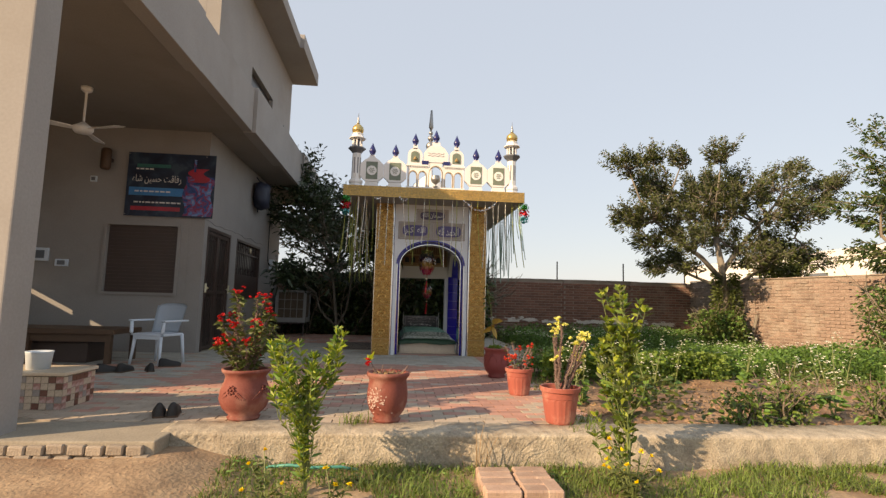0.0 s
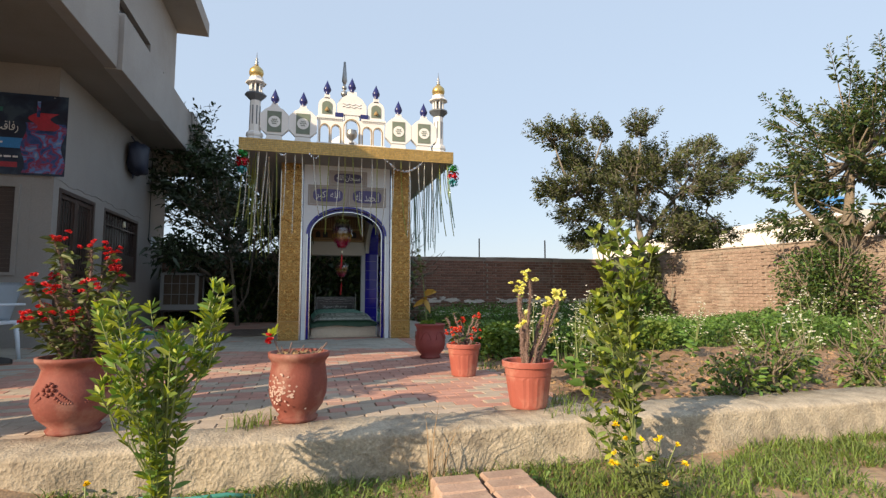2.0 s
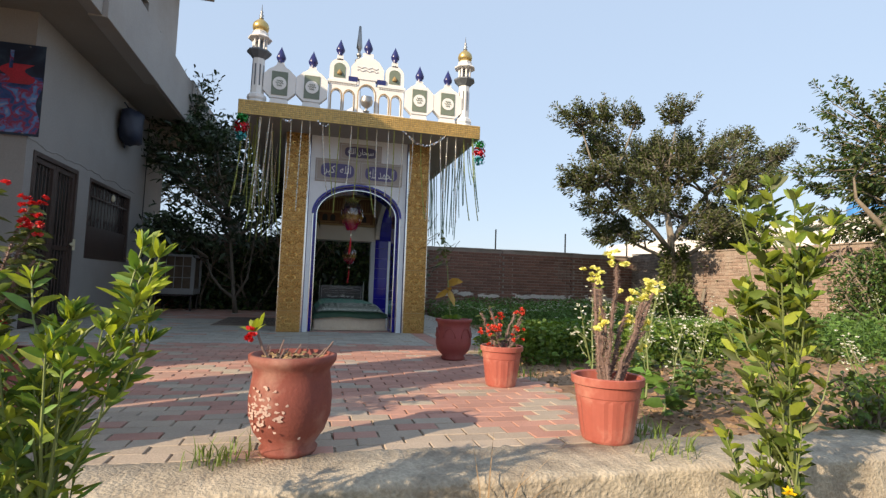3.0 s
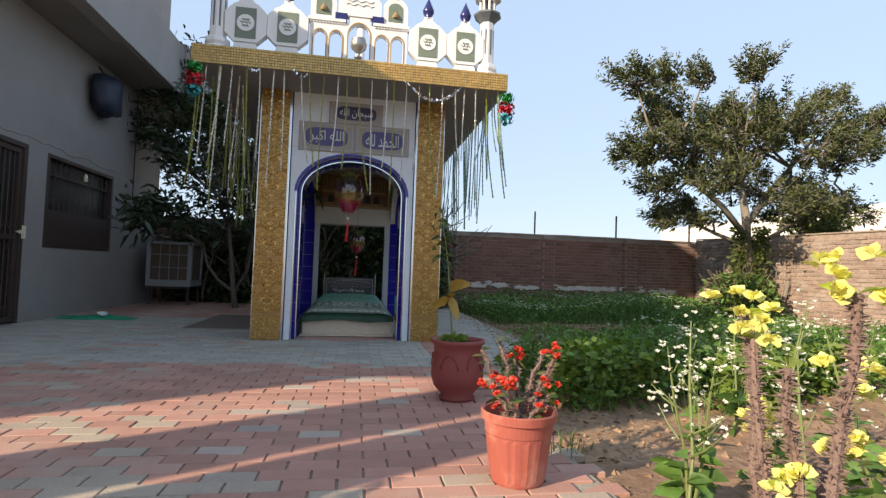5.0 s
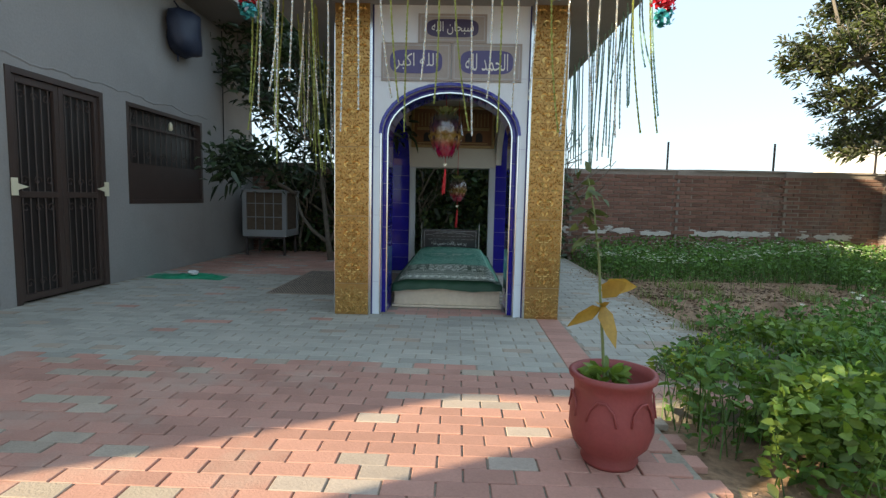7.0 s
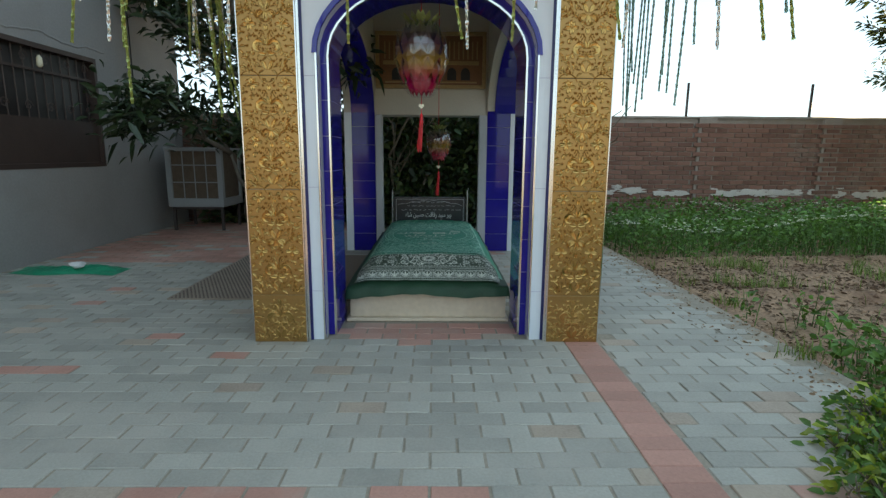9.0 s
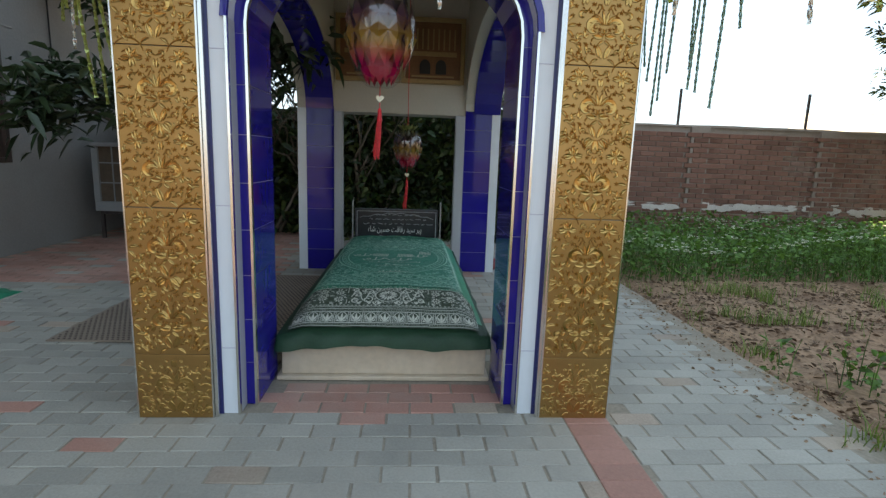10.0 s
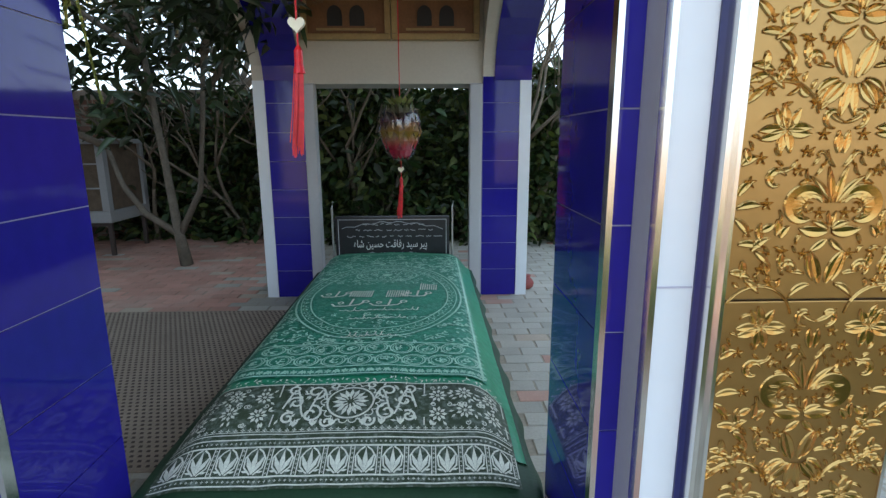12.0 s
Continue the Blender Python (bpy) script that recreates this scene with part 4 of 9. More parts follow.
def build_crest():
    c = thing("roof_crest", "white arcaded crest with turrets on the roof edge", "roof ornament", (0.63, 8.95, 2.925))
    # arcade with five openings
    xs = (-0.40, -0.235, 0.0, 0.235, 0.40)
    halves = (0.062, 0.062, 0.11, 0.062, 0.062)
    edge = -0.50
    boxes("plinth", WHITE, c, (-0.52, 0.52, -0.01, 0.08, 0, 0.05))
    for x, hw in zip(xs, halves):
        boxes("arcade_pier", WHITE, c, (edge, x - hw, 0, 0.07, 0.05, 0.42))
        rise, spring = (0.13, 0.30) if hw > 0.1 else (0.08, 0.25)
        bm = bmesh.new()
        arch_head(bm, x, hw, spring, rise, 0.50 if hw > 0.1 else 0.42, 0, 0.07)
        part("arch", fix(bm), WHITE, c)
        bm = bmesh.new()
        arch_band(bm, x, hw, spring, rise, 0.012, -0.006, -0.0005, 0.05)
        part("arch_outline", fix(bm), PAINTED_WOOD_PALE, c)
        edge = x + hw
    boxes("arcade_pier", WHITE, c, (edge, 0.50, 0, 0.07, 0.05, 0.42))
    bm = bmesh.new()
    box(bm, 0, 0.014, -0.012, 0, 0.40, 0.42)
    tooth = bpy.data.meshes.new("dentil")
    bm.to_mesh(tooth)
    bm.free()
    tooth.materials.append(WHITE)
    for x0, x1 in ((-0.52, -0.14), (0.14, 0.52)):
        cornice = boxes("cornice", WHITE, c, (x0, x1, -0.02, 0.09, 0.42, 0.45))
        for i in range(12):
            o = new("dentil", tooth)
            o.parent, o.location = cornice, (x0 + 0.016 + i * 0.031, 0, 0)
    # side turrets
    for s in (-1, 1):
        bm = bmesh.new()
        x = s * 0.37
        extrude_outline(bm, [(x - 0.13, 0.45)] + arch_curve(x, 0.13, 0.62, 0.13, 10) + [(x + 0.13, 0.45)], 0, 0.07)
        t = part("turret", fix(bm), WHITE, c)
        bm = bmesh.new()
        extrude_outline(bm, [(x - 0.075, 0.49)] + arch_curve(x, 0.075, 0.63, 0.06, 8) + [(x + 0.075, 0.49)], -0.006, -0.0005)
        part("turret_panel", fix(bm), SAGE, t, "sage green panel with a painted dome")
        bm = bmesh.new()
        lathe(bm, [(0.03, 0), (0.035, 0.02), (0.02, 0.045), (0.002, 0.07)], 10, (x, -0.008))
        bmesh.ops.translate(bm, vec=(0, 0, 0.53), verts=bm.verts)
        part("painted_dome", bm, PAINTED_WOOD_PALE, t)
        boxes("turret_neck", WHITE, c, (x - 0.04, x + 0.04, 0, 0.06, 0.73, 0.80))
        finial(c, x, 0.03, 0.795, s=1.35)
    # central gable
    bm = bmesh.new()
    extrude_outline(bm, [(-0.22, 0.50), (0.22, 0.50), (0.22, 0.66), (0.15, 0.76), (0.09, 0.80), (-0.09, 0.80), (-0.15, 0.76), (-0.22, 0.66)], -0.012, 0.08)
    g = part("gable", fix(bm), WHITE, c)
    boxes("gable_band", NAVY, c, (-0.25, -0.13, -0.016, 0.075, 0.44, 0.52))
    boxes("gable_band", NAVY, c, (0.13, 0.25, -0.016, 0.075, 0.44, 0.52))
    bm = bmesh.new()
    for k, z in enumerate((0.62, 0.66)):
        tube(bm, [(-0.14 + 0.028 * i, -0.014, z + 0.012 * math.sin(i * 1.9 + k)) for i in range(11)], 0.006, 5)
    part("script", bm, GREY_TRIM, g)
    boxes("gable_neck", WHITE, c, (-0.07, 0.07, 0, 0.06, 0.80, 0.87))
    finial(c, 0, 0.03, 0.865, s=1.4)
    # little steel urn in the middle arch
    bm = bmesh.new()
    lathe(bm, [(0.04, 0.05), (0.045, 0.06), (0.015, 0.08), (0.02, 0.10), (0.075, 0.15), (0.085, 0.20), (0.07, 0.24), (0.075, 0.25)], 18, (0, -0.03))
    part("urn", bm, STEEL, c, "dull steel urn", smooth=True)


build_crest()


def build_spire():
    s = thing("roof_spire", "steel spire with stacked balls behind the crest", "spire", (0.63, 10.7, 2.925))
    bm = bmesh.new()
    lathe(bm, [(0.42, 0), (0.48, 0.05), (0.49, 0.15), (0.44, 0.32), (0.34, 0.48), (0.18, 0.62), (0.07, 0.70), (0.05, 1.2)], 32)
    part("dome", bm, WHITE, s, "white ribbed dome", smooth=True)
    bm = bmesh.new()
    prof = [(0.06, 1.18), (0.05, 1.22)]
    for z, r in ((1.33, 0.10), (1.50, 0.065), (1.62, 0.045)):
        for i in range(9):
            a = math.pi * (i / 8 - 0.5)
            prof.append((max(0.02, r * math.cos(a)), z + r * math.sin(a)))
    prof += [(0.028, 1.70), (0.05, 1.74), (0.02, 2.12)]
    lathe(bm, prof, 14)
    part("spike", bm, STEEL, s, smooth=True)


build_spire()


# ---- hanging decorations ----
def strand_mesh(length, mat, seed):
    """A twisted flat tinsel strand that hangs from its top."""
    rnd = random.Random(seed)
    bm = bmesh.new()
    n = int(length / 0.018)
    prev = None
    sx, sy = rnd.uniform(-0.11, 0.11), rnd.uniform(-0.05, 0.05)
    for i in range(n + 1):
        t = i / n
        a = i * 0.95
        w = 0.0085
        c = Vector((sx * t * t, sy * t * t, -length * t))
        u = Vector((math.cos(a) * w, math.sin(a) * w, 0))
        q = [bm.verts.new(c - u), bm.verts.new(c + u + Vector((0, 0, 0.004)))]
        u2 = Vector((-math.sin(a) * w * 0.8, math.cos(a) * w * 0.8, 0))
        q += [bm.verts.new(c - u2), bm.verts.new(c + u2)]
        if prev:
            bm.faces.new((prev[0], prev[1], q[1], q[0]))
            bm.faces.new((prev[2], prev[3], q[3], q[2]))
        prev = q
    me = bpy.data.meshes.new("tinsel_strand")
    bm.to_mesh(me)
    bm.free()
    me.materials.append(mat)
    return me


def hang_strands():
    silver = [strand_mesh(L, TINSEL_SILVER, 3 + i) for i, L in enumerate((0.78, 1.0, 1.18, 0.9))]
    green = [strand_mesh(L, TINSEL_GREEN, 13 + i) for i, L in enumerate((0.95, 1.15, 1.42, 1.05))]
    pale = [strand_mesh(L, TINSEL_PALE, 23 + i) for i, L in enumerate((0.62, 0.86, 1.0, 0.76))]
    longer = [strand_mesh(L, TINSEL_PALE, 33 + i) for i, L in enumerate((1.12, 1.24, 1.34, 1.02))]
    rnd = random.Random(5)

    def put(me, x, y, z, label):
        o = new("tinsel_strand", me)
        o.location = (x, y, z)
        o.rotation_euler = (rnd.uniform(-0.05, 0.05), rnd.uniform(-0.05, 0.05), rnd.uniform(0, 6))
        tagged(o, label, "garland", "tinsel under the roof edge")
    for i in range(26):
        x = -0.92 + i * 0.122 + rnd.uniform(-0.03, 0.03)
        put(silver[rnd.randrange(4)] if rnd.random() < 0.62 else green[rnd.randrange(2)], x, 8.84 + rnd.uniform(0, 0.06), 2.745, "thin silver and gold tinsel strand hanging from the roof")
    for i in range(30):
        put(green[rnd.randrange(4)] if i % 3 else silver[rnd.randrange(3)], -0.93 + rnd.random() ** 2 * 0.38, 8.86 + i * 0.085, 2.745, "green and gold tinsel strand hanging from the roof")
    for i in range(34):
        put((pale if i < 9 else longer)[rnd.randrange(4)], 2.10 + rnd.uniform(0, 0.08), 8.86 + i * 0.10, 2.745, "pale aqua tinsel strand hanging from the roof")


hang_strands()


def build_ball(x, y, z):
    """A bunch of foil flowers and a bell at the roof corner."""
    b = thing("foil_bell", "red, green and silver foil bell hung at the roof corner", "decoration", (x, y, z), group="foil bells")
    rnd = random.Random(int(x * 10))
    for nm, mat, zz, r in (("green_foil", FOIL_GREEN, 0.16, 0.075), ("red_foil", FOIL_RED, 0.05, 0.095), ("aqua_foil", FOIL_BLUE, -0.06, 0.07)):
        bm = bmesh.new()
        for i in range(60):
            d = Vector((rnd.gauss(0, 1), rnd.gauss(0, 1), rnd.gauss(0, 0.8))).normalized()
            c = d * r * rnd.uniform(0.5, 1)
            c.z += zz
            u = d.orthogonal().normalized() * 0.022
            v = d.cross(u).normalized() * 0.022
            k = [bm.verts.new(c - u), bm.verts.new(c + v + d * 0.012), bm.verts.new(c + u), bm.verts.new(c - v + d * 0.01)]
            bm.faces.new(k)
        part(nm, bm, mat, b)
    bm = bmesh.new()
    tube(bm, [(0, 0, 0.18), (0, 0, 2.745 - z)], 0.003, 4)
    part("thread", bm, TINSEL_SILVER, b)


build_ball(-0.90, 8.78, 2.52)
build_ball(2.20, 8.80, 2.50)


def build_swag():
    g = thing("garland_swag", "white and silver flower garland swagged below the roof edge", "garland")
    rnd = random.Random(8)
    for x0, x1, sag in ((1.12, 1.72, 0.17), (0.02, 0.16, 0.05), (-0.42, -0.30, 0.04)):
        bm = bmesh.new()
        n = int((x1 - x0) / 0.012) * 3
        for i in range(n):
            t = i / n
            c = Vector((x0 + (x1 - x0) * t, 8.79 + rnd.uniform(-0.01, 0.01), 2.735 - sag * math.sin(math.pi * t)))
            d = Vector((rnd.gauss(0, 1), rnd.gauss(0, 1), rnd.gauss(0, 1))).normalized()
            u = d.orthogonal().normalized() * 0.013
            v = d.cross(u) * 0.8
            c += d * 0.014
            bm.faces.new([bm.verts.new(c - u), bm.verts.new(c + v), bm.verts.new(c + u), bm.verts.new(c - v)])
        part("blossom", bm, FOIL_SILVER, g)


build_swag()


def build_lotus(x, y, ztop, s, tassel=True, hook=2.745):
    """A clear plastic lotus lantern with a heart bead and a red tassel."""
    L = thing("lotus_lantern", "clear plastic lotus lantern, crimson and olive, with a red tassel", "lantern", (x, y, ztop), group="lotus lanterns")
    bm = bmesh.new()
    for ring in range(5):
        n = 12
        z = -0.05 - 0.055 * ring
        r = (0.085, 0.115, 0.12, 0.10, 0.06)[ring]
        for i in range(n):
            a = 2 * math.pi * (i + 0.5 * (ring % 2)) / n
            o = Vector((math.cos(a), math.sin(a), 0))
            t = Vector((-math.sin(a), math.cos(a), 0))
            c = o * r + Vector((0, 0, z))
            top = bm.verts.new(c - o * 0.002 + Vector((0, 0, 0.062)))
            l, rr_ = bm.verts.new(c - t * 0.034 + Vector((0, 0, 0.006))), bm.verts.new(c + t * 0.034 + Vector((0, 0, 0.006)))
            m_ = bm.verts.new(c + o * 0.014)
            bot = bm.verts.new(c - o * 0.014 + Vector((0, 0, -0.055)))
            for f in ((top, l, m_), (top, m_, rr_), (m_, l, bot), (rr_, m_, bot)):
                bm.faces.new(f)
    bmesh.ops.scale(bm, vec=(s, s, s), verts=bm.verts)
    part("petals", bm, LOTUS, L, "crimson and yellow plastic petals")
    bm = bmesh.new()
    lathe(bm, [(0.118 * s, -0.02 * s), (0.128 * s, -0.10 * s), (0.122 * s, -0.20 * s), (0.09 * s, -0.29 * s), (0.05 * s, -0.33 * s)], 20)
    bm.faces.ensure_lookup_table()
    part("shell", bm, CLEAR, L, "clear plastic bowl", smooth=True)
    bm = bmesh.new()
    for i in range(16):
        a = i * 2.4
        o = Vector((math.cos(a), math.sin(a), 0))
        c = o * 0.05 * s + Vector((0, 0, 0.0))
        tp = c + o * 0.05 * s + Vector((0, 0, 0.05 * s))
        t = Vector((-math.sin(a), math.cos(a), 0)) * 0.016 * s
        bm.faces.new([bm.verts.new(c), bm.verts.new((c + tp) / 2 + t), bm.verts.new(tp), bm.verts.new((c + tp) / 2 - t)])
    part("leaf_tuft", bm, TINSEL_GREEN, L, "olive plastic leaf tips")
    bm = bmesh.new()
    tube(bm, [(0, 0, 0), (0, 0, hook - ztop)], 0.003, 5)
    part("cord", bm, TASSEL, L)
    bm = bmesh.new()
    tube(bm, [(0, 0, -0.33 * s), (0.0, 0, -0.33 * s - 0.10)], 0.0025, 5)
    part("tassel_cord", bm, TASSEL, L)
    bm = bmesh.new()
    zh = -0.33 * s - 0.055
    pts = []
    for i in range(22):
        a = 2 * math.pi * i / 22
        pts.append((0.0012 * 16 * math.sin(a) ** 3, zh + 0.0012 * (13 * math.cos(a) - 5 * math.cos(2 * a) - 2 * math.cos(3 * a) - math.cos(4 * a))))
    extrude_outline(bm, pts, -0.006, 0.006)
    part("heart_bead", fix(bm), PEARL, L, "ivory heart bead")
    bm = bmesh.new()
    rnd = random.Random(4)
    z0 = -0.33 * s - 0.16 if tassel else -0.33 * s - 0.14
    lathe(bm, [(0.004, z0 + 0.06), (0.010, z0 + 0.05), (0.010, z0 + 0.02), (0.014, z0)], 10)
    for i in range(40):
        a = rnd.uniform(0, 6.28)
        r = rnd.uniform(0.002, 0.012)
        tube(bm, [(r * math.cos(a), r * math.sin(a), z0 + 0.01), (1.3 * r * math.cos(a) - 0.006, 1.3 * r * math.sin(a), z0 - 0.08), (1.5 * r * math.cos(a) - 0.014, 1.5 * r * math.sin(a), z0 - 0.15 - rnd.uniform(0, 0.04))], 0.0014, 3)
    part("tassel", bm, TASSEL, L, "red silk tassel")
    return L


CLEAR = bpy.data.materials.new("clear_plastic")
CLEAR.use_nodes = True
_n, _l = CLEAR.node_tree.nodes, CLEAR.node_tree.links
_mix, _tr, _gl = _n.new("ShaderNodeMixShader"), _n.new("ShaderNodeBsdfTransparent"), _n.new("ShaderNodeBsdfGlossy")
_gl.inputs["Roughness"].default_value = 0.08
_mix.inputs[0].default_value = 0.13
_l.new(_tr.outputs[0], _mix.inputs[1])
_l.new(_gl.outputs[0], _mix.inputs[2])
_l.new(_mix.outputs[0], _n["Material Output"].inputs[0])
build_lotus(0.58, 9.90, 1.888, 1.30)
build_lotus(0.705, 11.75, 1.345, 0.95)


# ---- the grave ----
def build_grave():
    p = thing("grave_plinth", "cream marble grave plinth on a low step", "plinth")
    boxes("step", CREAM, p, (0.085, 1.165, 9.80, 12.38, 0.0, 0.022), bevel=0.005)
    boxes("body", CREAM, p, (0.105, 1.148, 9.83, 12.34, 0.022, 0.24), bevel=0.008)
    st = thing("headstone", "black granite headstone with white engraved lines", "headstone")
    bm = bmesh.new()
    box(bm, 0.225, 1.005, 12.15, 12.21, 0.24, 0.64, bevel=0.006)
    part("slab", bm, BLACK_STONE, st)
    lettering("lettering", STONE_LINE, SIGN_WHITE, st, pose(0.60, 12.1485, 0.44), 0.50, 0.075)
    bm = bmesh.new()
    rnd = random.Random(2)
    for z, w in ((0.50, 0.62), (0.545, 0.50), (0.585, 0.40), (0.385, 0.34)):
        u = -w / 2
        while u < w / 2:
            L = rnd.uniform(0.02, 0.06)
            tube(bm, [(0.615 + u + L * k / 4, 12.1487, z + rnd.uniform(-0.006, 0.006)) for k in range(5)], 0.0022, 4)
            u += L + rnd.uniform(0.012, 0.03)
    part("small_writing", bm, GREY_TRIM, st)
    bm = bmesh.new()
    for x0, x1, z0, z1 in ((0.245, 0.985, 0.615, 0.619), (0.245, 0.249, 0.30, 0.615), (0.981, 0.985, 0.30, 0.615)):
        box(bm, x0, x1, 12.1475, 12.1505, z0, z1)
    tube(bm, [(0.27 + 0.69 * i / 24, 12.149, 0.555 + 0.045 * math.sin(math.pi * i / 24) + 0.006 * math.sin(i * 1.5)) for i in range(25)], 0.0022, 4)
    part("engraved_border", bm, GREY_TRIM, st)
    for x in (0.205, 1.025):
        bm = bmesh.new()
        tube(bm, [(x, 12.17, 0.24), (x, 12.17, 0.70), (x + 0.01, 12.17, 0.74)], 0.008, 8)
        part("side_rod", bm, STEEL, st)


def cloth_z(x, y):
    """The draped cloth's height over the grave."""
    c = 0.625
    half = 0.535
    u = abs(x - c) / half
    top = 0.355 if y > 10.25 else 0.245 + 0.11 * math.sin(0.5 * math.pi * max(0, (y - 9.80) / 0.45))
    k = 1 / (1 + math.exp((u - 0.86) * 22))
    z = 0.235 + (top - 0.235) * k + 0.02 * max(0, 1 - u * u) * min(1, max(0, (y - 9.9) / 0.4))
    z += noise.noise((x * 5, y * 4, 1)) * 0.006 + noise.noise((x * 14, y * 9, 2)) * 0.0025
    if y > 12.0:
        z += 0.05 * (y - 12.0)
    return z


def draped(name, x0, x1, y0, y1, lift, mat, parent, label, nx=60, ny=110, hem_front=0.0, hem_side=0.0):
    bm = bmesh.new()
    grid = []
    for j in range(ny + 1):
        y = y0 + (y1 - y0) * j / ny
        row = []
        for i in range(nx + 1):
            x = x0 + (x1 - x0) * i / nx
            row.append(bm.verts.new((x, y, cloth_z(x, y) + lift)))
        grid.append(row)
    # hems that fall over the plinth's edge
    if hem_front:
        for k in (1, 2):
            grid.insert(0, [bm.verts.new((v.co.x, y0 - 0.014 - 0.008 * k + 0.008 * math.sin(v.co.x * 34), v.co.z - hem_front * k / 2 * (1 + 0.15 * math.sin(v.co.x * 9)))) for v in grid[k - 1 if k == 1 else 0]])
    if hem_side:
        for row in grid:
            for side in (0, -1):
                v = row[side]
                s = -1 if side == 0 else 1
                w = bm.verts.new((v.co.x + s * (0.016 + 0.008 * math.sin(v.co.y * 21)), v.co.y, v.co.z - hem_side * (1 + 0.2 * math.sin(v.co.y * 7))))
                row.insert(0, w) if side == 0 else row.append(w)
    for a, b in zip(grid, grid[1:]):
        for i in range(len(a) - 1):
            bm.faces.new((a[i], a[i + 1], b[i + 1], b[i]))
    return part(name, bm, mat, parent, label, smooth=True)


class Stitch:
    """Collects flat embroidered ribbons that lie on the draped cloth."""

    def __init__(self, lift):
        self.v, self.f, self.lift = [], [], lift

    def line(self, pts, w):
        first = None
        for i, (x, y) in enumerate(pts):
            a = pts[max(0, i - 1)]
            b = pts[min(len(pts) - 1, i + 1)]
            dx, dy = b[0] - a[0], b[1] - a[1]
            L = math.hypot(dx, dy) or 1
            nx, ny = -dy / L * w / 2, dx / L * w / 2
            k = len(self.v)
            for s in (1, -1):
                px, py = x + s * nx, y + s * ny
                self.v.append((px, py, cloth_z(px, py) + self.lift))
            if first is not None:
                self.f.append((k - 2, k - 1, k + 1, k))
            first = k

    def ring(self, x, y, rx, ry, w, n=20, a0=0, a1=360):
        self.line([(x + rx * math.cos(radians(a0 + (a1 - a0) * i / n)), y + ry * math.sin(radians(a0 + (a1 - a0) * i / n))) for i in range(n + 1)], w)

    def petal(self, x, y, ang, L, w):
        k = len(self.v)
        c, s = math.cos(ang), math.sin(ang)
        for u, q in ((0, 0), (0.5, w / 2), (1, 0), (0.5, -w / 2)):
            px, py = x + L * u * c - q * s, y + L * u * s + q * c
            self.v.append((px, py, cloth_z(px, py) + self.lift))
        self.f.append((k, k + 3, k + 2, k + 1))

    def flower(self, x, y, r, n=6, a=0.0):
        for i in range(n):
            self.petal(x, y, a + 2 * math.pi * i / n, r, r * 0.5)


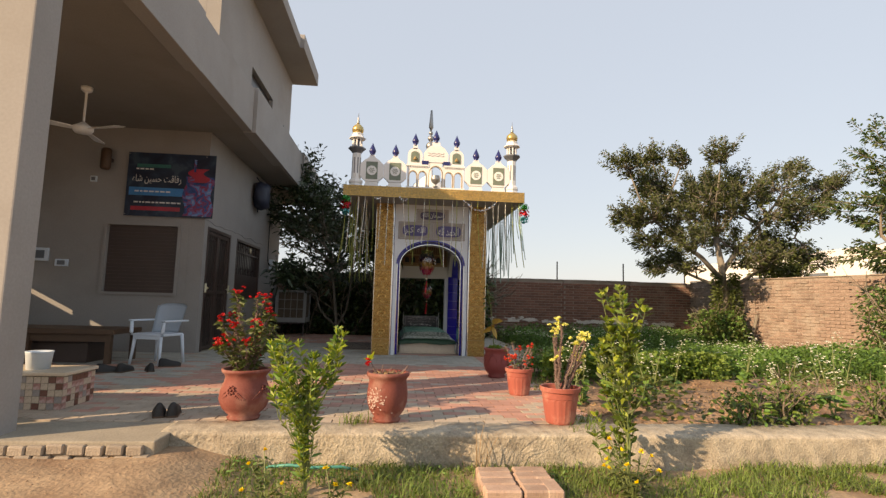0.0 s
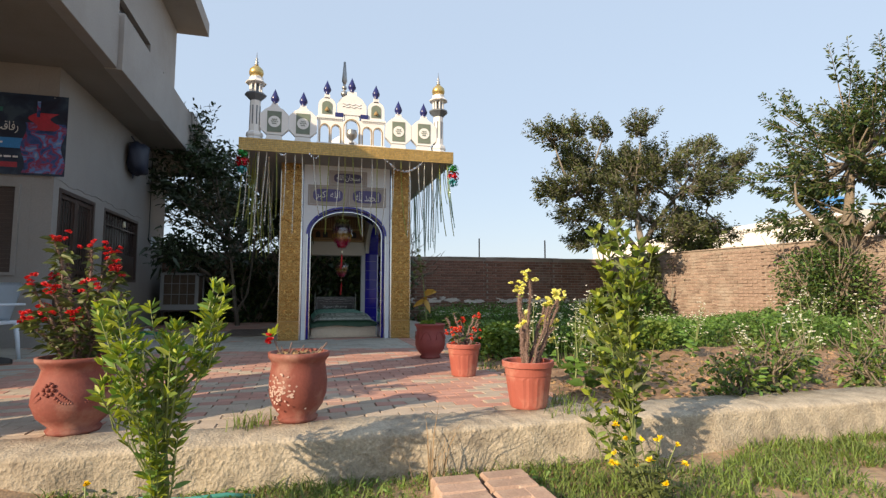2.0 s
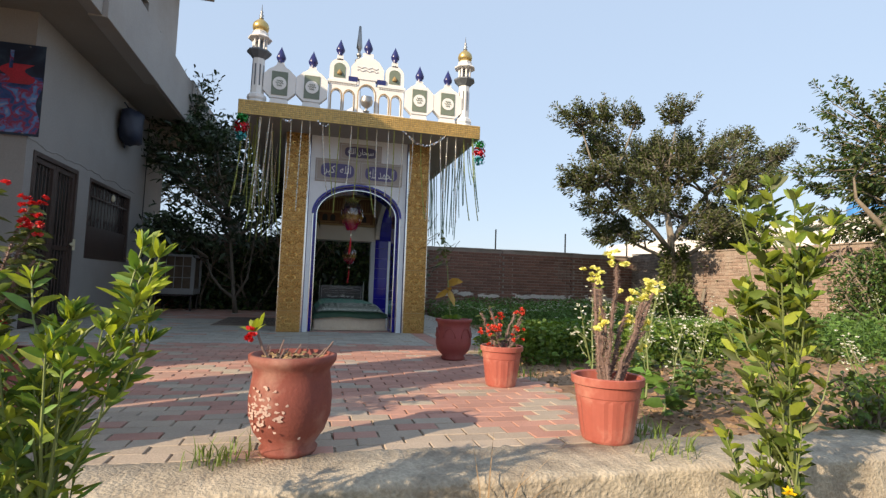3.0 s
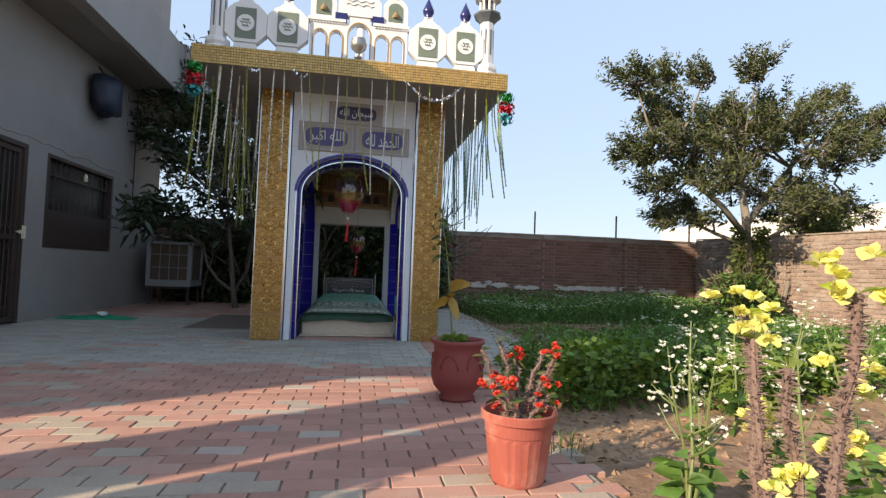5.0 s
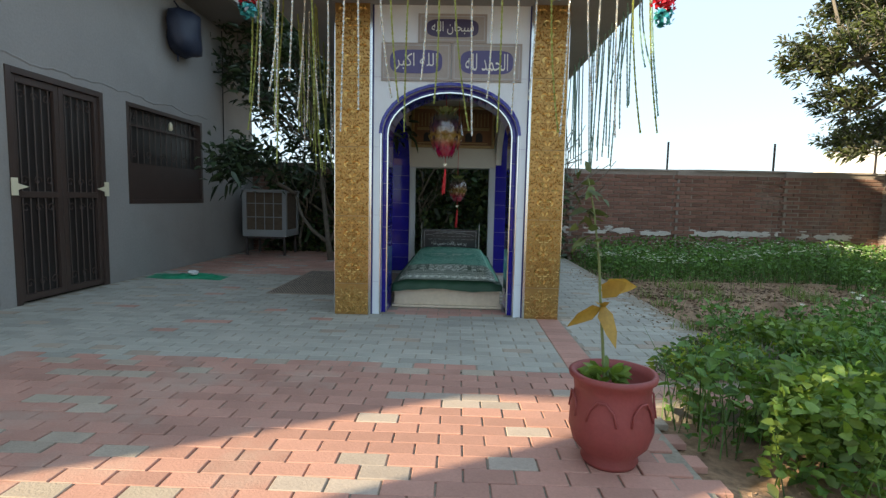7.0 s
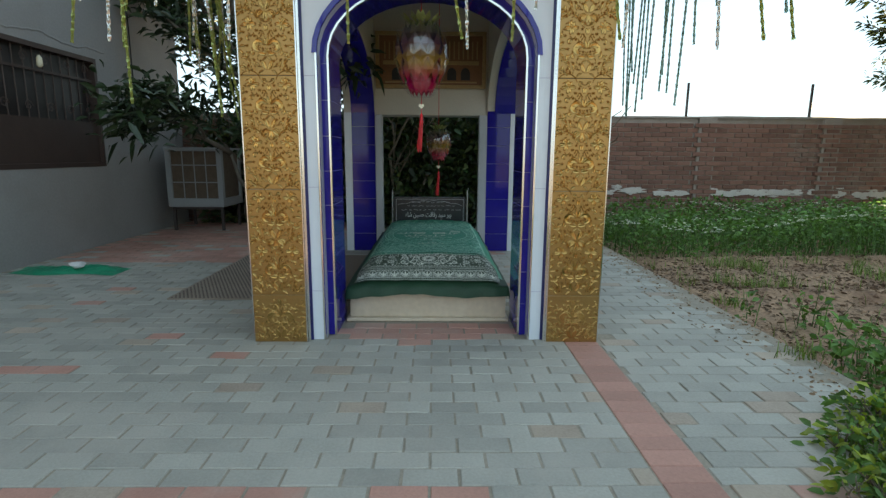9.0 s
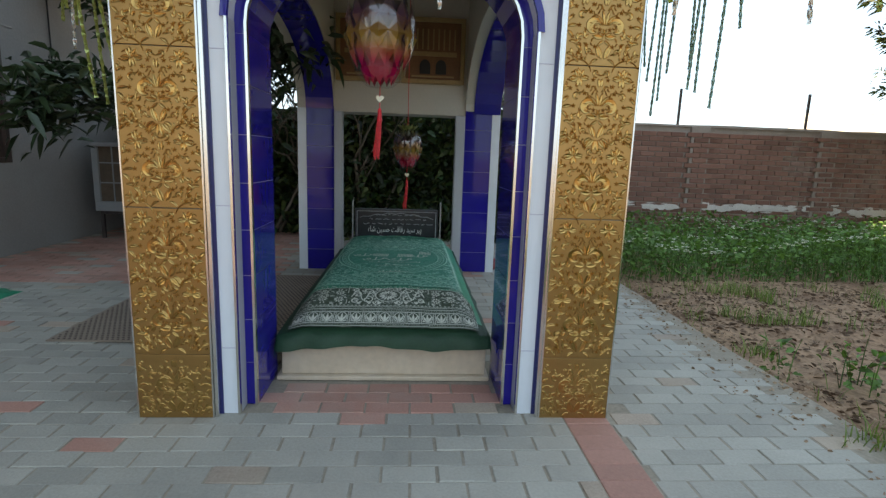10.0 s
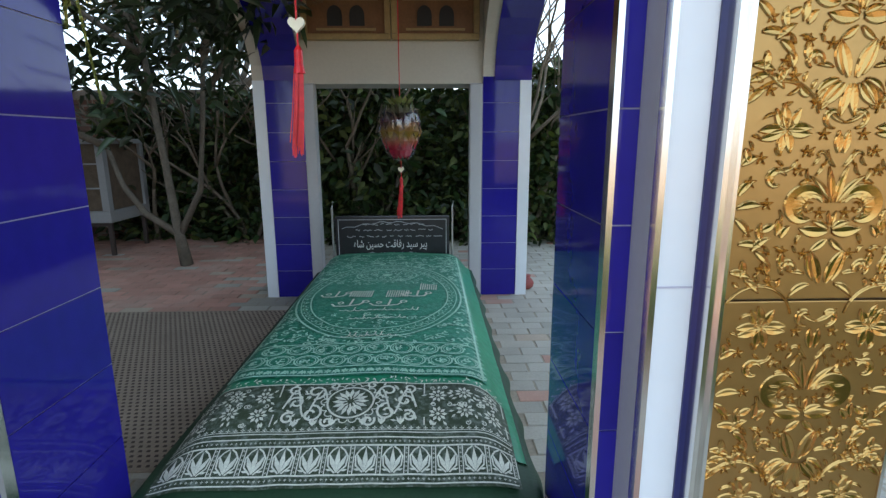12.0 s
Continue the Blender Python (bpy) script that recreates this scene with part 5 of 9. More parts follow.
def build_cloth():
    g = thing("grave_cloth", "green satin grave cover with silver brocade writing and border", "cloth")
    draped("base_cloth", 0.09, 1.16, 9.805, 12.14, 0.004, CLOTH_DARK, g, "dark green satin undercloth", hem_front=0.045, hem_side=0.04)
    draped("green_cover", 0.13, 1.14, 9.95, 12.13, 0.009, CLOTH_GREEN, g, "bright green satin sheet", hem_side=0.05)
    draped("brocade_panel", 0.19, 1.06, 10.25, 12.07, 0.013, BROCADE, g, "green brocade panel")
    draped("front_band", 0.13, 1.11, 9.835, 10.20, 0.014, BROCADE_BAND, g, "dark green brocade band with silver pattern", ny=30)
    rnd = random.Random(6)
    s = Stitch(0.018)

    def across(y, w, x0=0.137, x1=1.103):
        s.line([(x0 + (x1 - x0) * i / 40, y) for i in range(41)], w)

    def curl(t, x, y, r, a, way, w, turns=1.2):
        n = 14
        t.line([(x + r * (1 - 0.75 * i / n) * math.cos(a + way * turns * 6.28 * i / n), y + r * (1 - 0.75 * i / n) * math.sin(a + way * turns * 6.28 * i / n)) for i in range(n + 1)], w)

    # lower border: rails, beads and framed three-leaved lilies
    for y, w in ((9.842, 0.004), (9.866, 0.005), (9.950, 0.005), (9.974, 0.004), (9.990, 0.003)):
        across(y, w)
    for y in (9.854, 9.962):
        for i in range(72):
            s.flower(0.142 + i * 0.0134, y, 0.0042, 4)
    step = 0.0742
    for i in range(13):
        x = 0.174 + i * step
        for q in (-1, 1):
            s.petal(x, 9.872, math.pi / 2 - q * 0.42, 0.062, 0.013)
            s.line([(x + q * 0.004, 9.872), (x + q * 0.024, 9.892), (x + q * 0.027, 9.918), (x + q * 0.016, 9.936), (x + q * 0.003, 9.946)], 0.0045)
            s.petal(x + q * 0.012, 9.878, q * 0.25 + (math.pi if q < 0 else 0), 0.018, 0.007)
        s.petal(x, 9.872, math.pi / 2, 0.072, 0.014)
        e = x + step / 2
        for dx in (-0.0055, 0.0055):
            s.line([(e + dx, 9.869), (e + dx, 9.947)], 0.003)
        for q in range(6):
            s.flower(e, 9.876 + q * 0.0128, 0.0036, 4)
    # upper border: a row of little crosses, two flower beds, and a scrolled medallion
    for i in range(46):
        x = 0.146 + i * 0.0209
        s.flower(x, 10.004, 0.0075, 4)
        s.line([(x, 9.998), (x + 0.0209, 9.998)], 0.002)
    for x0, x1 in ((0.142, 0.405), (0.852, 1.098)):
        for x in (x0, x1):
            s.line([(x, 10.014), (x, 10.19)], 0.004)
        for row in range(2):
            for col in range(3):
                x, y = x0 + (x1 - x0) * (col + 0.5) / 3, 10.055 + 0.075 * row + 0.012 * (col % 2)
                for k in range(9):
                    s.petal(x + 0.009 * math.cos(k * 0.698), y + 0.009 * math.sin(k * 0.698), k * 0.698, 0.020, 0.011)
                s.flower(x, y, 0.008, 6)
                for k in range(5):
                    a = rnd.uniform(0, 6.28)
                    s.petal(x + 0.032 * math.cos(a), y + 0.030 * math.sin(a), a + rnd.uniform(-0.9, 0.9), 0.019, 0.008)
        for k in range(16):
            curl(s, rnd.uniform(x0 + 0.01, x1 - 0.01), rnd.choice((10.022, 10.092, 10.168)), 0.009, rnd.uniform(0, 6), rnd.choice((-1, 1)), 0.003)
    c = 0.628
    for n, r, o in ((16, 0.056, 0.0), (12, 0.040, 0.13), (8, 0.022, 0.0)):
        for k in range(n):
            a = o + 2 * math.pi * k / n
            s.petal(c + 0.35 * r * math.cos(a), 10.105 + 0.35 * r * math.sin(a), a, r * 0.66, r * 0.24)
    s.ring(c, 10.105, 0.070, 0.064, 0.006, 28)
    for k in range(18):
        a = 2 * math.pi * k / 18
        s.ring(c + 0.078 * math.cos(a), 10.105 + 0.071 * math.sin(a), 0.012, 0.011, 0.0035, 8, math.degrees(a) - 100, math.degrees(a) + 100)
    for q in (-1, 1):
        for x, y, r, a, w in ((0.112, 10.060, 0.034, 1.5, 1), (0.112, 10.150, 0.034, -1.5, -1), (0.165, 10.105, 0.026, 0.0, 1), (0.178, 10.045, 0.022, 2.2, -1), (0.178, 10.165, 0.022, -2.2, 1), (0.06, 10.030, 0.020, 0.5, -1), (0.06, 10.180, 0.018, 0.5, 1)):
            curl(s, c + q * x, y, r, a if q > 0 else math.pi - a, w * q, 0.0075)
        s.line([(c + q * (0.07 + 0.13 * i / 16), 10.105 + 0.055 * math.sin(i * 0.62)) for i in range(17)], 0.006)
        for k in range(22):
            a = rnd.uniform(0, 6.28)
            s.petal(c + q * rnd.uniform(0.08, 0.21), rnd.uniform(10.025, 10.185), a, 0.020, 0.008)
        for x in (0.045, 0.10, 0.155):
            for a in (1.15, 1.57, 2.0):
                s.petal(c + q * x, 10.014, a, 0.030, 0.009)
    across(10.192, 0.005)
    # ragged fringe where the band meets the sheet
    for i in range(95):
        s.petal(0.135 + i * 0.0102, 10.205 + rnd.uniform(-0.012, 0.014), rnd.uniform(0.4, 2.8), rnd.uniform(0.010, 0.026), 0.005)
    raw("silver_embroidery", s.v, s.f, THREAD, g, "silver white embroidery")["kind"] = "stuff"
    q = Stitch(0.0175)
    # panel: flower row, two rows of ringed medallions, the great oval and its ground of tendrils
    for k, r in enumerate((0.40, 0.378, 0.335)):
        q.ring(0.625, 11.16, r, 0.60 * r / 0.40, (0.009, 0.005, 0.007)[k], 56)
    for k in range(64):
        a = 2 * math.pi * k / 64
        x, y = 0.625 + 0.356 * math.cos(a), 11.16 + 0.534 * math.sin(a)
        q.ring(x, y, 0.014, 0.017, 0.0045, 8, rnd.uniform(0, 180), rnd.uniform(260, 400))
        q.petal(x, y, a + 1.57, 0.024, 0.009)
    q.ring(0.625, 11.52, 0.17, 0.13, 0.007, 30)
    q.ring(0.625, 11.52, 0.145, 0.108, 0.004, 30)
    for i in range(44):
        a = 2 * math.pi * i / 44
        q.petal(0.625 + 0.05 * (i % 3) * math.cos(a), 11.52 + 0.038 * (i % 3) * math.sin(a), a + 0.8, 0.034, 0.010)
    for i in range(30):
        x = 0.212 + i * 0.0285
        q.flower(x, 10.278, 0.016, 6, i)
        q.petal(x + 0.014, 10.262, 1.2 if i % 2 else 1.9, 0.034, 0.008)
    for row in range(2):
        for i in range(9 - row):
            x, y = 0.245 + i * 0.0945 + 0.047 * row, 10.365 + row * 0.098
            q.ring(x, y, 0.042, 0.044, 0.006, 18)
            q.ring(x, y, 0.033, 0.035, 0.0035, 16)
            for k in range(4):
                q.ring(x + rnd.uniform(-0.015, 0.015), y + rnd.uniform(-0.017, 0.017), 0.010, 0.011, 0.005, 8, rnd.uniform(0, 180), rnd.uniform(240, 380))
            for k in range(3):
                q.petal(x + 0.047, y + 0.03 * (k - 1), 1.57 + (k - 1), 0.024, 0.009)
    for i in range(1150):
        x, y = rnd.uniform(0.205, 1.045), rnd.uniform(10.52, 12.05)
        e = ((x - 0.625) / 0.40) ** 2 + ((y - 11.16) / 0.60) ** 2
        if e > 1.04:
            if i % 2:
                curl(q, x, y, 0.020, rnd.uniform(0, 6), rnd.choice((-1, 1)), 0.0055, 0.8)
            q.petal(x, y, rnd.uniform(0, 6.28), rnd.uniform(0.02, 0.036), 0.010)
        elif e < 0.66 and (y > 11.34 or y < 10.86):
            q.petal(x, y, rnd.uniform(0, 6.28), 0.024, 0.008)
            if i % 4 == 0:
                q.ring(x, y, 0.013, 0.015, 0.0045, 8, rnd.uniform(0, 180), rnd.uniform(250, 400))
    for x in (0.20, 1.05):
        q.line([(x, 10.26 + 1.80 * i / 60) for i in range(61)], 0.010)
        for i in range(90):
            q.petal(x, 10.27 + i * 0.0198, 0.6 if i % 2 else 2.5, 0.024, 0.009)
    for y in (10.256, 10.312, 10.515, 12.06):
        q.line([(0.2 + 0.85 * i / 40, y) for i in range(41)], 0.007)
    raw("green_embroidery", q.v, q.f, THREAD_GREEN, g, "pale green brocade pattern")["kind"] = "stuff"
    w = Stitch(0.0195)
    # hatched blocks and bold woven words in the oval
    for x0, y0, n in ((0.475, 11.10, 10), (0.655, 11.10, 10), (0.82, 11.23, 8)):
        for i in range(n):
            w.line([(x0 + i * 0.0115, y0), (x0 + i * 0.0115 + 0.004, y0 + 0.105)], 0.006)
    for x0, y0, k in ((0.40, 11.12, 1.0), (0.80, 11.13, 1.0), (0.49, 10.98, 1.2), (0.67, 10.98, 1.2)):
        w.line([(x0 - 0.07 * k, y0 + 0.02), (x0 - 0.055 * k, y0 - 0.012), (x0 - 0.01 * k, y0 - 0.018), (x0 + 0.04 * k, y0 - 0.008), (x0 + 0.055 * k, y0 + 0.03)], 0.011)
        w.ring(x0 + 0.062 * k, y0 + 0.045, 0.014, 0.016, 0.009, 12)
        w.line([(x0 + 0.005, y0 - 0.01), (x0 + 0.012, y0 + 0.085)], 0.010)
        w.ring(x0 - 0.035 * k, y0 + 0.03, 0.012, 0.014, 0.008, 10)
    for y0, x0, x1 in ((10.905, 0.46, 0.80), (10.80, 0.52, 0.76), (10.585, 0.52, 0.74)):
        x = x0
        while x < x1:
            L = rnd.uniform(0.016, 0.034)
            w.ring(x + L / 2, y0 + rnd.uniform(-0.004, 0.004), L / 2, 0.011, 0.0055, 8, 170, 380)
            if rnd.random() < 0.5:
                w.line([(x + L, y0), (x + L + 0.003, y0 + 0.034)], 0.005)
            x += L + 0.006
    raw("word_embroidery", w.v, w.f, THREAD, g, "pale woven words")["kind"] = "stuff"


build_grave()
build_cloth()


def build_mat():
    """A woven plastic mat beside the grave, with raised dark yarn dots."""
    m = thing("floor_mat", "brown woven floor mat with dark dotted rows", "mat")
    bm = bmesh.new()
    box(bm, -1.36, 0.07, 10.30, 12.06, 0.002, 0.010, bevel=0.003)
    part("weave", bm, MAT_WEAVE, m)
    v, f = [], []
    for j in range(56):
        for i in range(46):
            x, y = -1.34 + i * 0.0305 + (0.015 if j % 2 else 0), 10.32 + j * 0.031
            k = len(v)
            v += [(x, y, 0.0105), (x + 0.016, y, 0.0105), (x + 0.014, y + 0.011, 0.013), (x + 0.002, y + 0.011, 0.013)]
            f.append((k, k + 1, k + 2, k + 3))
    o = raw("dark_yarn", v, f, MAT_DOT, m)
    o["kind"] = "stuff"


build_mat()

# clay water pot behind the pier
lota = thing("clay_jug", "small red clay jug on the floor by the pier", "jug", (1.62, 12.55, 0))
_b = bmesh.new()
lathe(_b, [(0.03, 0), (0.055, 0.02), (0.062, 0.05), (0.045, 0.08), (0.028, 0.095), (0.038, 0.11)], 18)
part("body", _b, TERRA_RED, lota, smooth=True)


# ---- house fittings ----
def build_house_fittings():
    FX = -3.33
    # double iron door
    d = thing("door_1", "closed brown iron double door with grille panels", "door", kind="structure")
    boxes("door_frame", BROWN_IRON, d, (FX - 0.12, FX + 0.012, 9.37, 9.43, 0, 2.18), (FX - 0.12, FX + 0.012, 10.58, 10.64, 0, 2.18), (FX - 0.12, FX + 0.012, 9.43, 10.58, 2.12, 2.18), bevel=0.004)
    for y0, y1 in ((9.432, 10.003), (10.008, 10.578)):
        leaf = boxes("leaf", DARK_GLASS, d, (FX - 0.07, FX - 0.05, y0, y1, 0.02, 2.115), label="dark brown door leaf")
        boxes("leaf_frame", BROWN_IRON, leaf, (FX - 0.05, FX - 0.012, y0, y0 + 0.06, 0.02, 2.115), (FX - 0.05, FX - 0.012, y1 - 0.06, y1, 0.02, 2.115), (FX - 0.05, FX - 0.012, y0 + 0.06, y1 - 0.06, 0.02, 0.08),
              (FX - 0.05, FX - 0.012, y0 + 0.06, y1 - 0.06, 1.0, 1.06), (FX - 0.05, FX - 0.012, y0 + 0.06, y1 - 0.06, 2.05, 2.115), bevel=0.004)
        for z0, z1 in ((0.08, 1.0), (1.06, 2.05)):
            for i in range(5):
                y = y0 + 0.06 + (y1 - y0 - 0.12) * (i + 0.5) / 5
                bm = bmesh.new()
                tube(bm, [(FX - 0.035, y, z0), (FX - 0.035, y, z1)], 0.007, 6)
                part("bar", bm, BROWN_IRON, leaf)
            bm = bmesh.new()
            for zc in (z0 + 0.10, z1 - 0.10):
                for i in range(3):
                    yc = y0 + 0.06 + (y1 - y0 - 0.12) * (i + 0.5) / 3
                    tube(bm, [(FX - 0.03, yc + 0.05 * math.cos(a * 0.7) * (1 - a / 12), zc + 0.05 * math.sin(a * 0.7) * (1 - a / 12)) for a in range(11)], 0.006, 5)
            part("scrollwork", bm, BROWN_IRON, leaf)
    for y, s in ((9.40, 1), (10.61, -1)):
        bm = bmesh.new()
        v = [(FX + 0.02, y - 0.045 * s, 1.02), (FX + 0.02, y + 0.02 * s, 1.02), (FX + 0.02, y + 0.02 * s, 1.07), (FX + 0.02, y + 0.14 * s, 1.10), (FX + 0.02, y + 0.02 * s, 1.13), (FX + 0.02, y + 0.02 * s, 1.18), (FX + 0.02, y - 0.045 * s, 1.18)]
        a = [bm.verts.new(p) for p in v]
        b = [bm.verts.new((p[0] + 0.012, p[1], p[2])) for p in v]
        bm.faces.new(a)
        bm.faces.new(list(reversed(b)))
        for i in range(len(v)):
            bm.faces.new((a[i], b[i], b[(i + 1) % len(v)], a[(i + 1) % len(v)]))
        part("bolt_plate", fix(bm), PEARL, d, "cream painted bolt plate")
    # grilled window
    w = thing("window_1", "dark window with a brown iron grille", "window", kind="structure")
    boxes("window_frame", BROWN_IRON, w, (FX - 0.14, FX + 0.006, 11.06, 11.11, 0.93, 2.17), (FX - 0.14, FX + 0.006, 12.87, 12.92, 0.93, 2.17), (FX - 0.14, FX + 0.006, 11.11, 12.87, 0.93, 0.98), (FX - 0.14, FX + 0.006, 11.11, 12.87, 2.12, 2.17), bevel=0.003)
    boxes("pane", DARK_GLASS, w, (FX - 0.11, FX - 0.09, 11.11, 12.87, 0.98, 2.12), label="dark pane")
    boxes("lower_sheet", BROWN_IRON, w, (FX - 0.06, FX - 0.03, 11.11, 12.87, 0.98, 1.44), label="brown sheet over the lower half")
    for i in range(13):
        y = 11.2 + i * 0.13
        bm = bmesh.new()
        tube(bm, [(FX - 0.04, y, 1.44), (FX - 0.04, y, 2.12)], 0.007, 6)
        part("bar", bm, BROWN_IRON, w)
    bm = bmesh.new()
    for i in range(6):
        yc = 11.25 + i * 0.3
        for zc in (1.55, 2.02):
            tube(bm, [(FX - 0.032, yc + 0.06 * math.cos(a * 0.75) * (1 - a / 13), zc + 0.06 * math.sin(a * 0.75) * (1 - a / 13)) for a in range(12)], 0.006, 5)
    part("scrollwork", bm, BROWN_IRON, w)
    boxes("rail", BROWN_IRON, w, (FX - 0.05, FX - 0.03, 11.11, 12.87, 1.90, 1.925))
    bm = bmesh.new()
    lathe(bm, [(0.012, 0), (0.03, 0.02), (0.026, 0.09), (0.01, 0.12)], 10, (FX + 0.03, 11.98))
    bmesh.ops.translate(bm, vec=(0, 0, 1.93), verts=bm.verts)
    part("bulb", bm, PEARL, w, "white lamp bulb", smooth=True)
    # rough plaster ridge above the door and window
    bm = bmesh.new()
    rows = []
    for i in range(60):
        y = 9.2 + 3.9 * i / 59
        z = 2.27 + 0.05 * noise.noise((y * 2.2, 0, 3)) + 0.03 * noise.noise((y * 7, 1, 3))
        rows.append([bm.verts.new((FX + 0.0005, y, z + 0.012)), bm.verts.new((FX + 0.009, y, z)), bm.verts.new((FX + 0.0005, y, z - 0.015))])
    for a, b in zip(rows, rows[1:]):
        for k in range(2):
            bm.faces.new((a[k], b[k], b[k + 1], a[k + 1]))
    part("plaster_ridge", fix(bm), PLASTER, house)
    # shuttered porch window
    s = thing("window_2", "brown closed roller blind in the porch window", "window", kind="structure")
    boxes("window_frame", PLASTER, s, (-4.95, -4.90, 9.16, 9.30, 0.95, 2.17), (-3.75, -3.70, 9.16, 9.30, 0.95, 2.17), (-4.90, -3.75, 9.16, 9.30, 0.95, 0.99), (-4.90, -3.75, 9.16, 9.30, 2.13, 2.17))
    for i in range(19):
        z = 0.995 + i * 0.0598
        boxes("slat", BROWN_IRON, s, (-4.90, -3.75, 9.235, 9.25, z, z + 0.0585))
    # inside, so that no light leaks through
    boxes("inner_wall", SOFFIT, house, (-8.9, -3.7, 10.2, 10.25, -0.1, 3.83))
    # small boxes on the walls
    for x, z, a, b in ((-5.93, 1.58, 0.13, 0.11), (-5.58, 1.45, 0.10, 0.06), (-5.2, 2.9, 0.05, 0.05)):
        t = thing("switch_box", "small white switch box on the porch wall", "switch box", group="switch boxes")
        boxes("body", WHITE_PLASTIC, t, (x - a, x + a, 9.155, 9.199, z - b, z + b), bevel=0.008)
        boxes("cover", SLATE, t, (x - a * 0.6, x + a * 0.6, 9.150, 9.1548, z - b * 0.6, z + b * 0.6))
    t = thing("meter_box", "small white electric meter box on the wall", "meter box")
    boxes("body", WHITE_PLASTIC, t, (FX + 0.001, FX + 0.10, 13.86, 14.06, 1.70, 1.96), bevel=0.012)
    boxes("window", SLATE, t, (FX + 0.1005, FX + 0.104, 13.90, 14.02, 1.82, 1.92))
    bm = bmesh.new()
    tube(bm, [(FX + 0.03, 13.8, 1.80), (FX + 0.03, 13.7, 1.82), (FX + 0.012, 13.66, 1.9), (FX + 0.012, 13.66, 3.8)], 0.008, 6)
    part("cable", bm, BLACK, t)
    # bag hung high on the wall
    g = thing("hanging_bag", "dark blue cloth bundle hung on the wall", "bag")
    bm = bmesh.new()
    rings = []
    for k, (z, r) in enumerate(((3.62, 0.12), (3.55, 0.30), (3.40, 0.36), (3.2, 0.36), (3.08, 0.33), (3.02, 0.20), (2.99, 0.05))):
        ring = []
        for i in range(22):
            a = 2 * math.pi * i / 22
            f = 1 + 0.10 * math.sin(3 * a + k) + 0.06 * math.sin(7 * a - 2 * k)
            ring.append(bm.verts.new((FX + 0.16 + 0.15 * f * math.cos(a) * min(1, r / 0.3), 12.2 + r * f * math.sin(a), z + 0.02 * math.sin(a * 2 + k))))
        rings.append(ring)
    for a, b in zip(rings, rings[1:]):
        for i in range(22):
            bm.faces.new((a[i], a[(i + 1) % 22], b[(i + 1) % 22], b[i]))
    bm.faces.new(rings[0])
    bm.faces.new(rings[-1])
    part("body", fix(bm), BAG, g, smooth=True)
    bm = bmesh.new()
    tube(bm, [(FX + 0.1, 12.1, 3.0), (FX + 0.1, 12.09, 2.9)], 0.01, 5)
    tube(bm, [(FX + 0.01, 12.2, 3.75), (FX + 0.12, 12.2, 3.6)], 0.012, 5)
    part("strap", bm, BAG, g)


build_house_fittings()


def print_material(name, stops, scale):
    """A printed picture seen from afar: soft patches of a few inks."""
    m = bpy.data.materials.new(name)
    m.use_nodes = True
    nt = m.node_tree
    co, nz, rp = nt.nodes.new("ShaderNodeTexCoord"), nt.nodes.new("ShaderNodeTexNoise"), nt.nodes.new("ShaderNodeValToRGB")
    nz.inputs["Scale"].default_value, nz.inputs["Detail"].default_value, nz.inputs["Distortion"].default_value = scale, 6, 0.6
    nt.links.new(co.outputs["Object"], nz.inputs["Vector"])
    nt.links.new(nz.outputs["Fac"], rp.inputs[0])
    el = rp.color_ramp.elements
    el[0].position, el[0].color = stops[0][0], (*stops[0][1], 1)
    el[1].position, el[1].color = stops[-1][0], (*stops[-1][1], 1)
    for p, c in stops[1:-1]:
        e = el.new(p)
        e.color = (*c, 1)
    b = nt.nodes["Principled BSDF"]
    nt.links.new(rp.outputs[0], b.inputs["Base Color"])
    b.inputs["Roughness"].default_value = 0.45
    return m


BANNER_PRINT = print_material("banner_print", ((0.3, (0.012, 0.014, 0.05)), (0.45, (0.03, 0.08, 0.25)), (0.52, (0.28, 0.02, 0.05)), (0.6, (0.06, 0.22, 0.5)), (0.72, (0.4, 0.35, 0.42))), 7)
BANNER_DARKPRINT = print_material("banner_dark_print", ((0.35, (0.008, 0.012, 0.03)), (0.55, (0.014, 0.03, 0.06)), (0.66, (0.04, 0.07, 0.10))), 4)


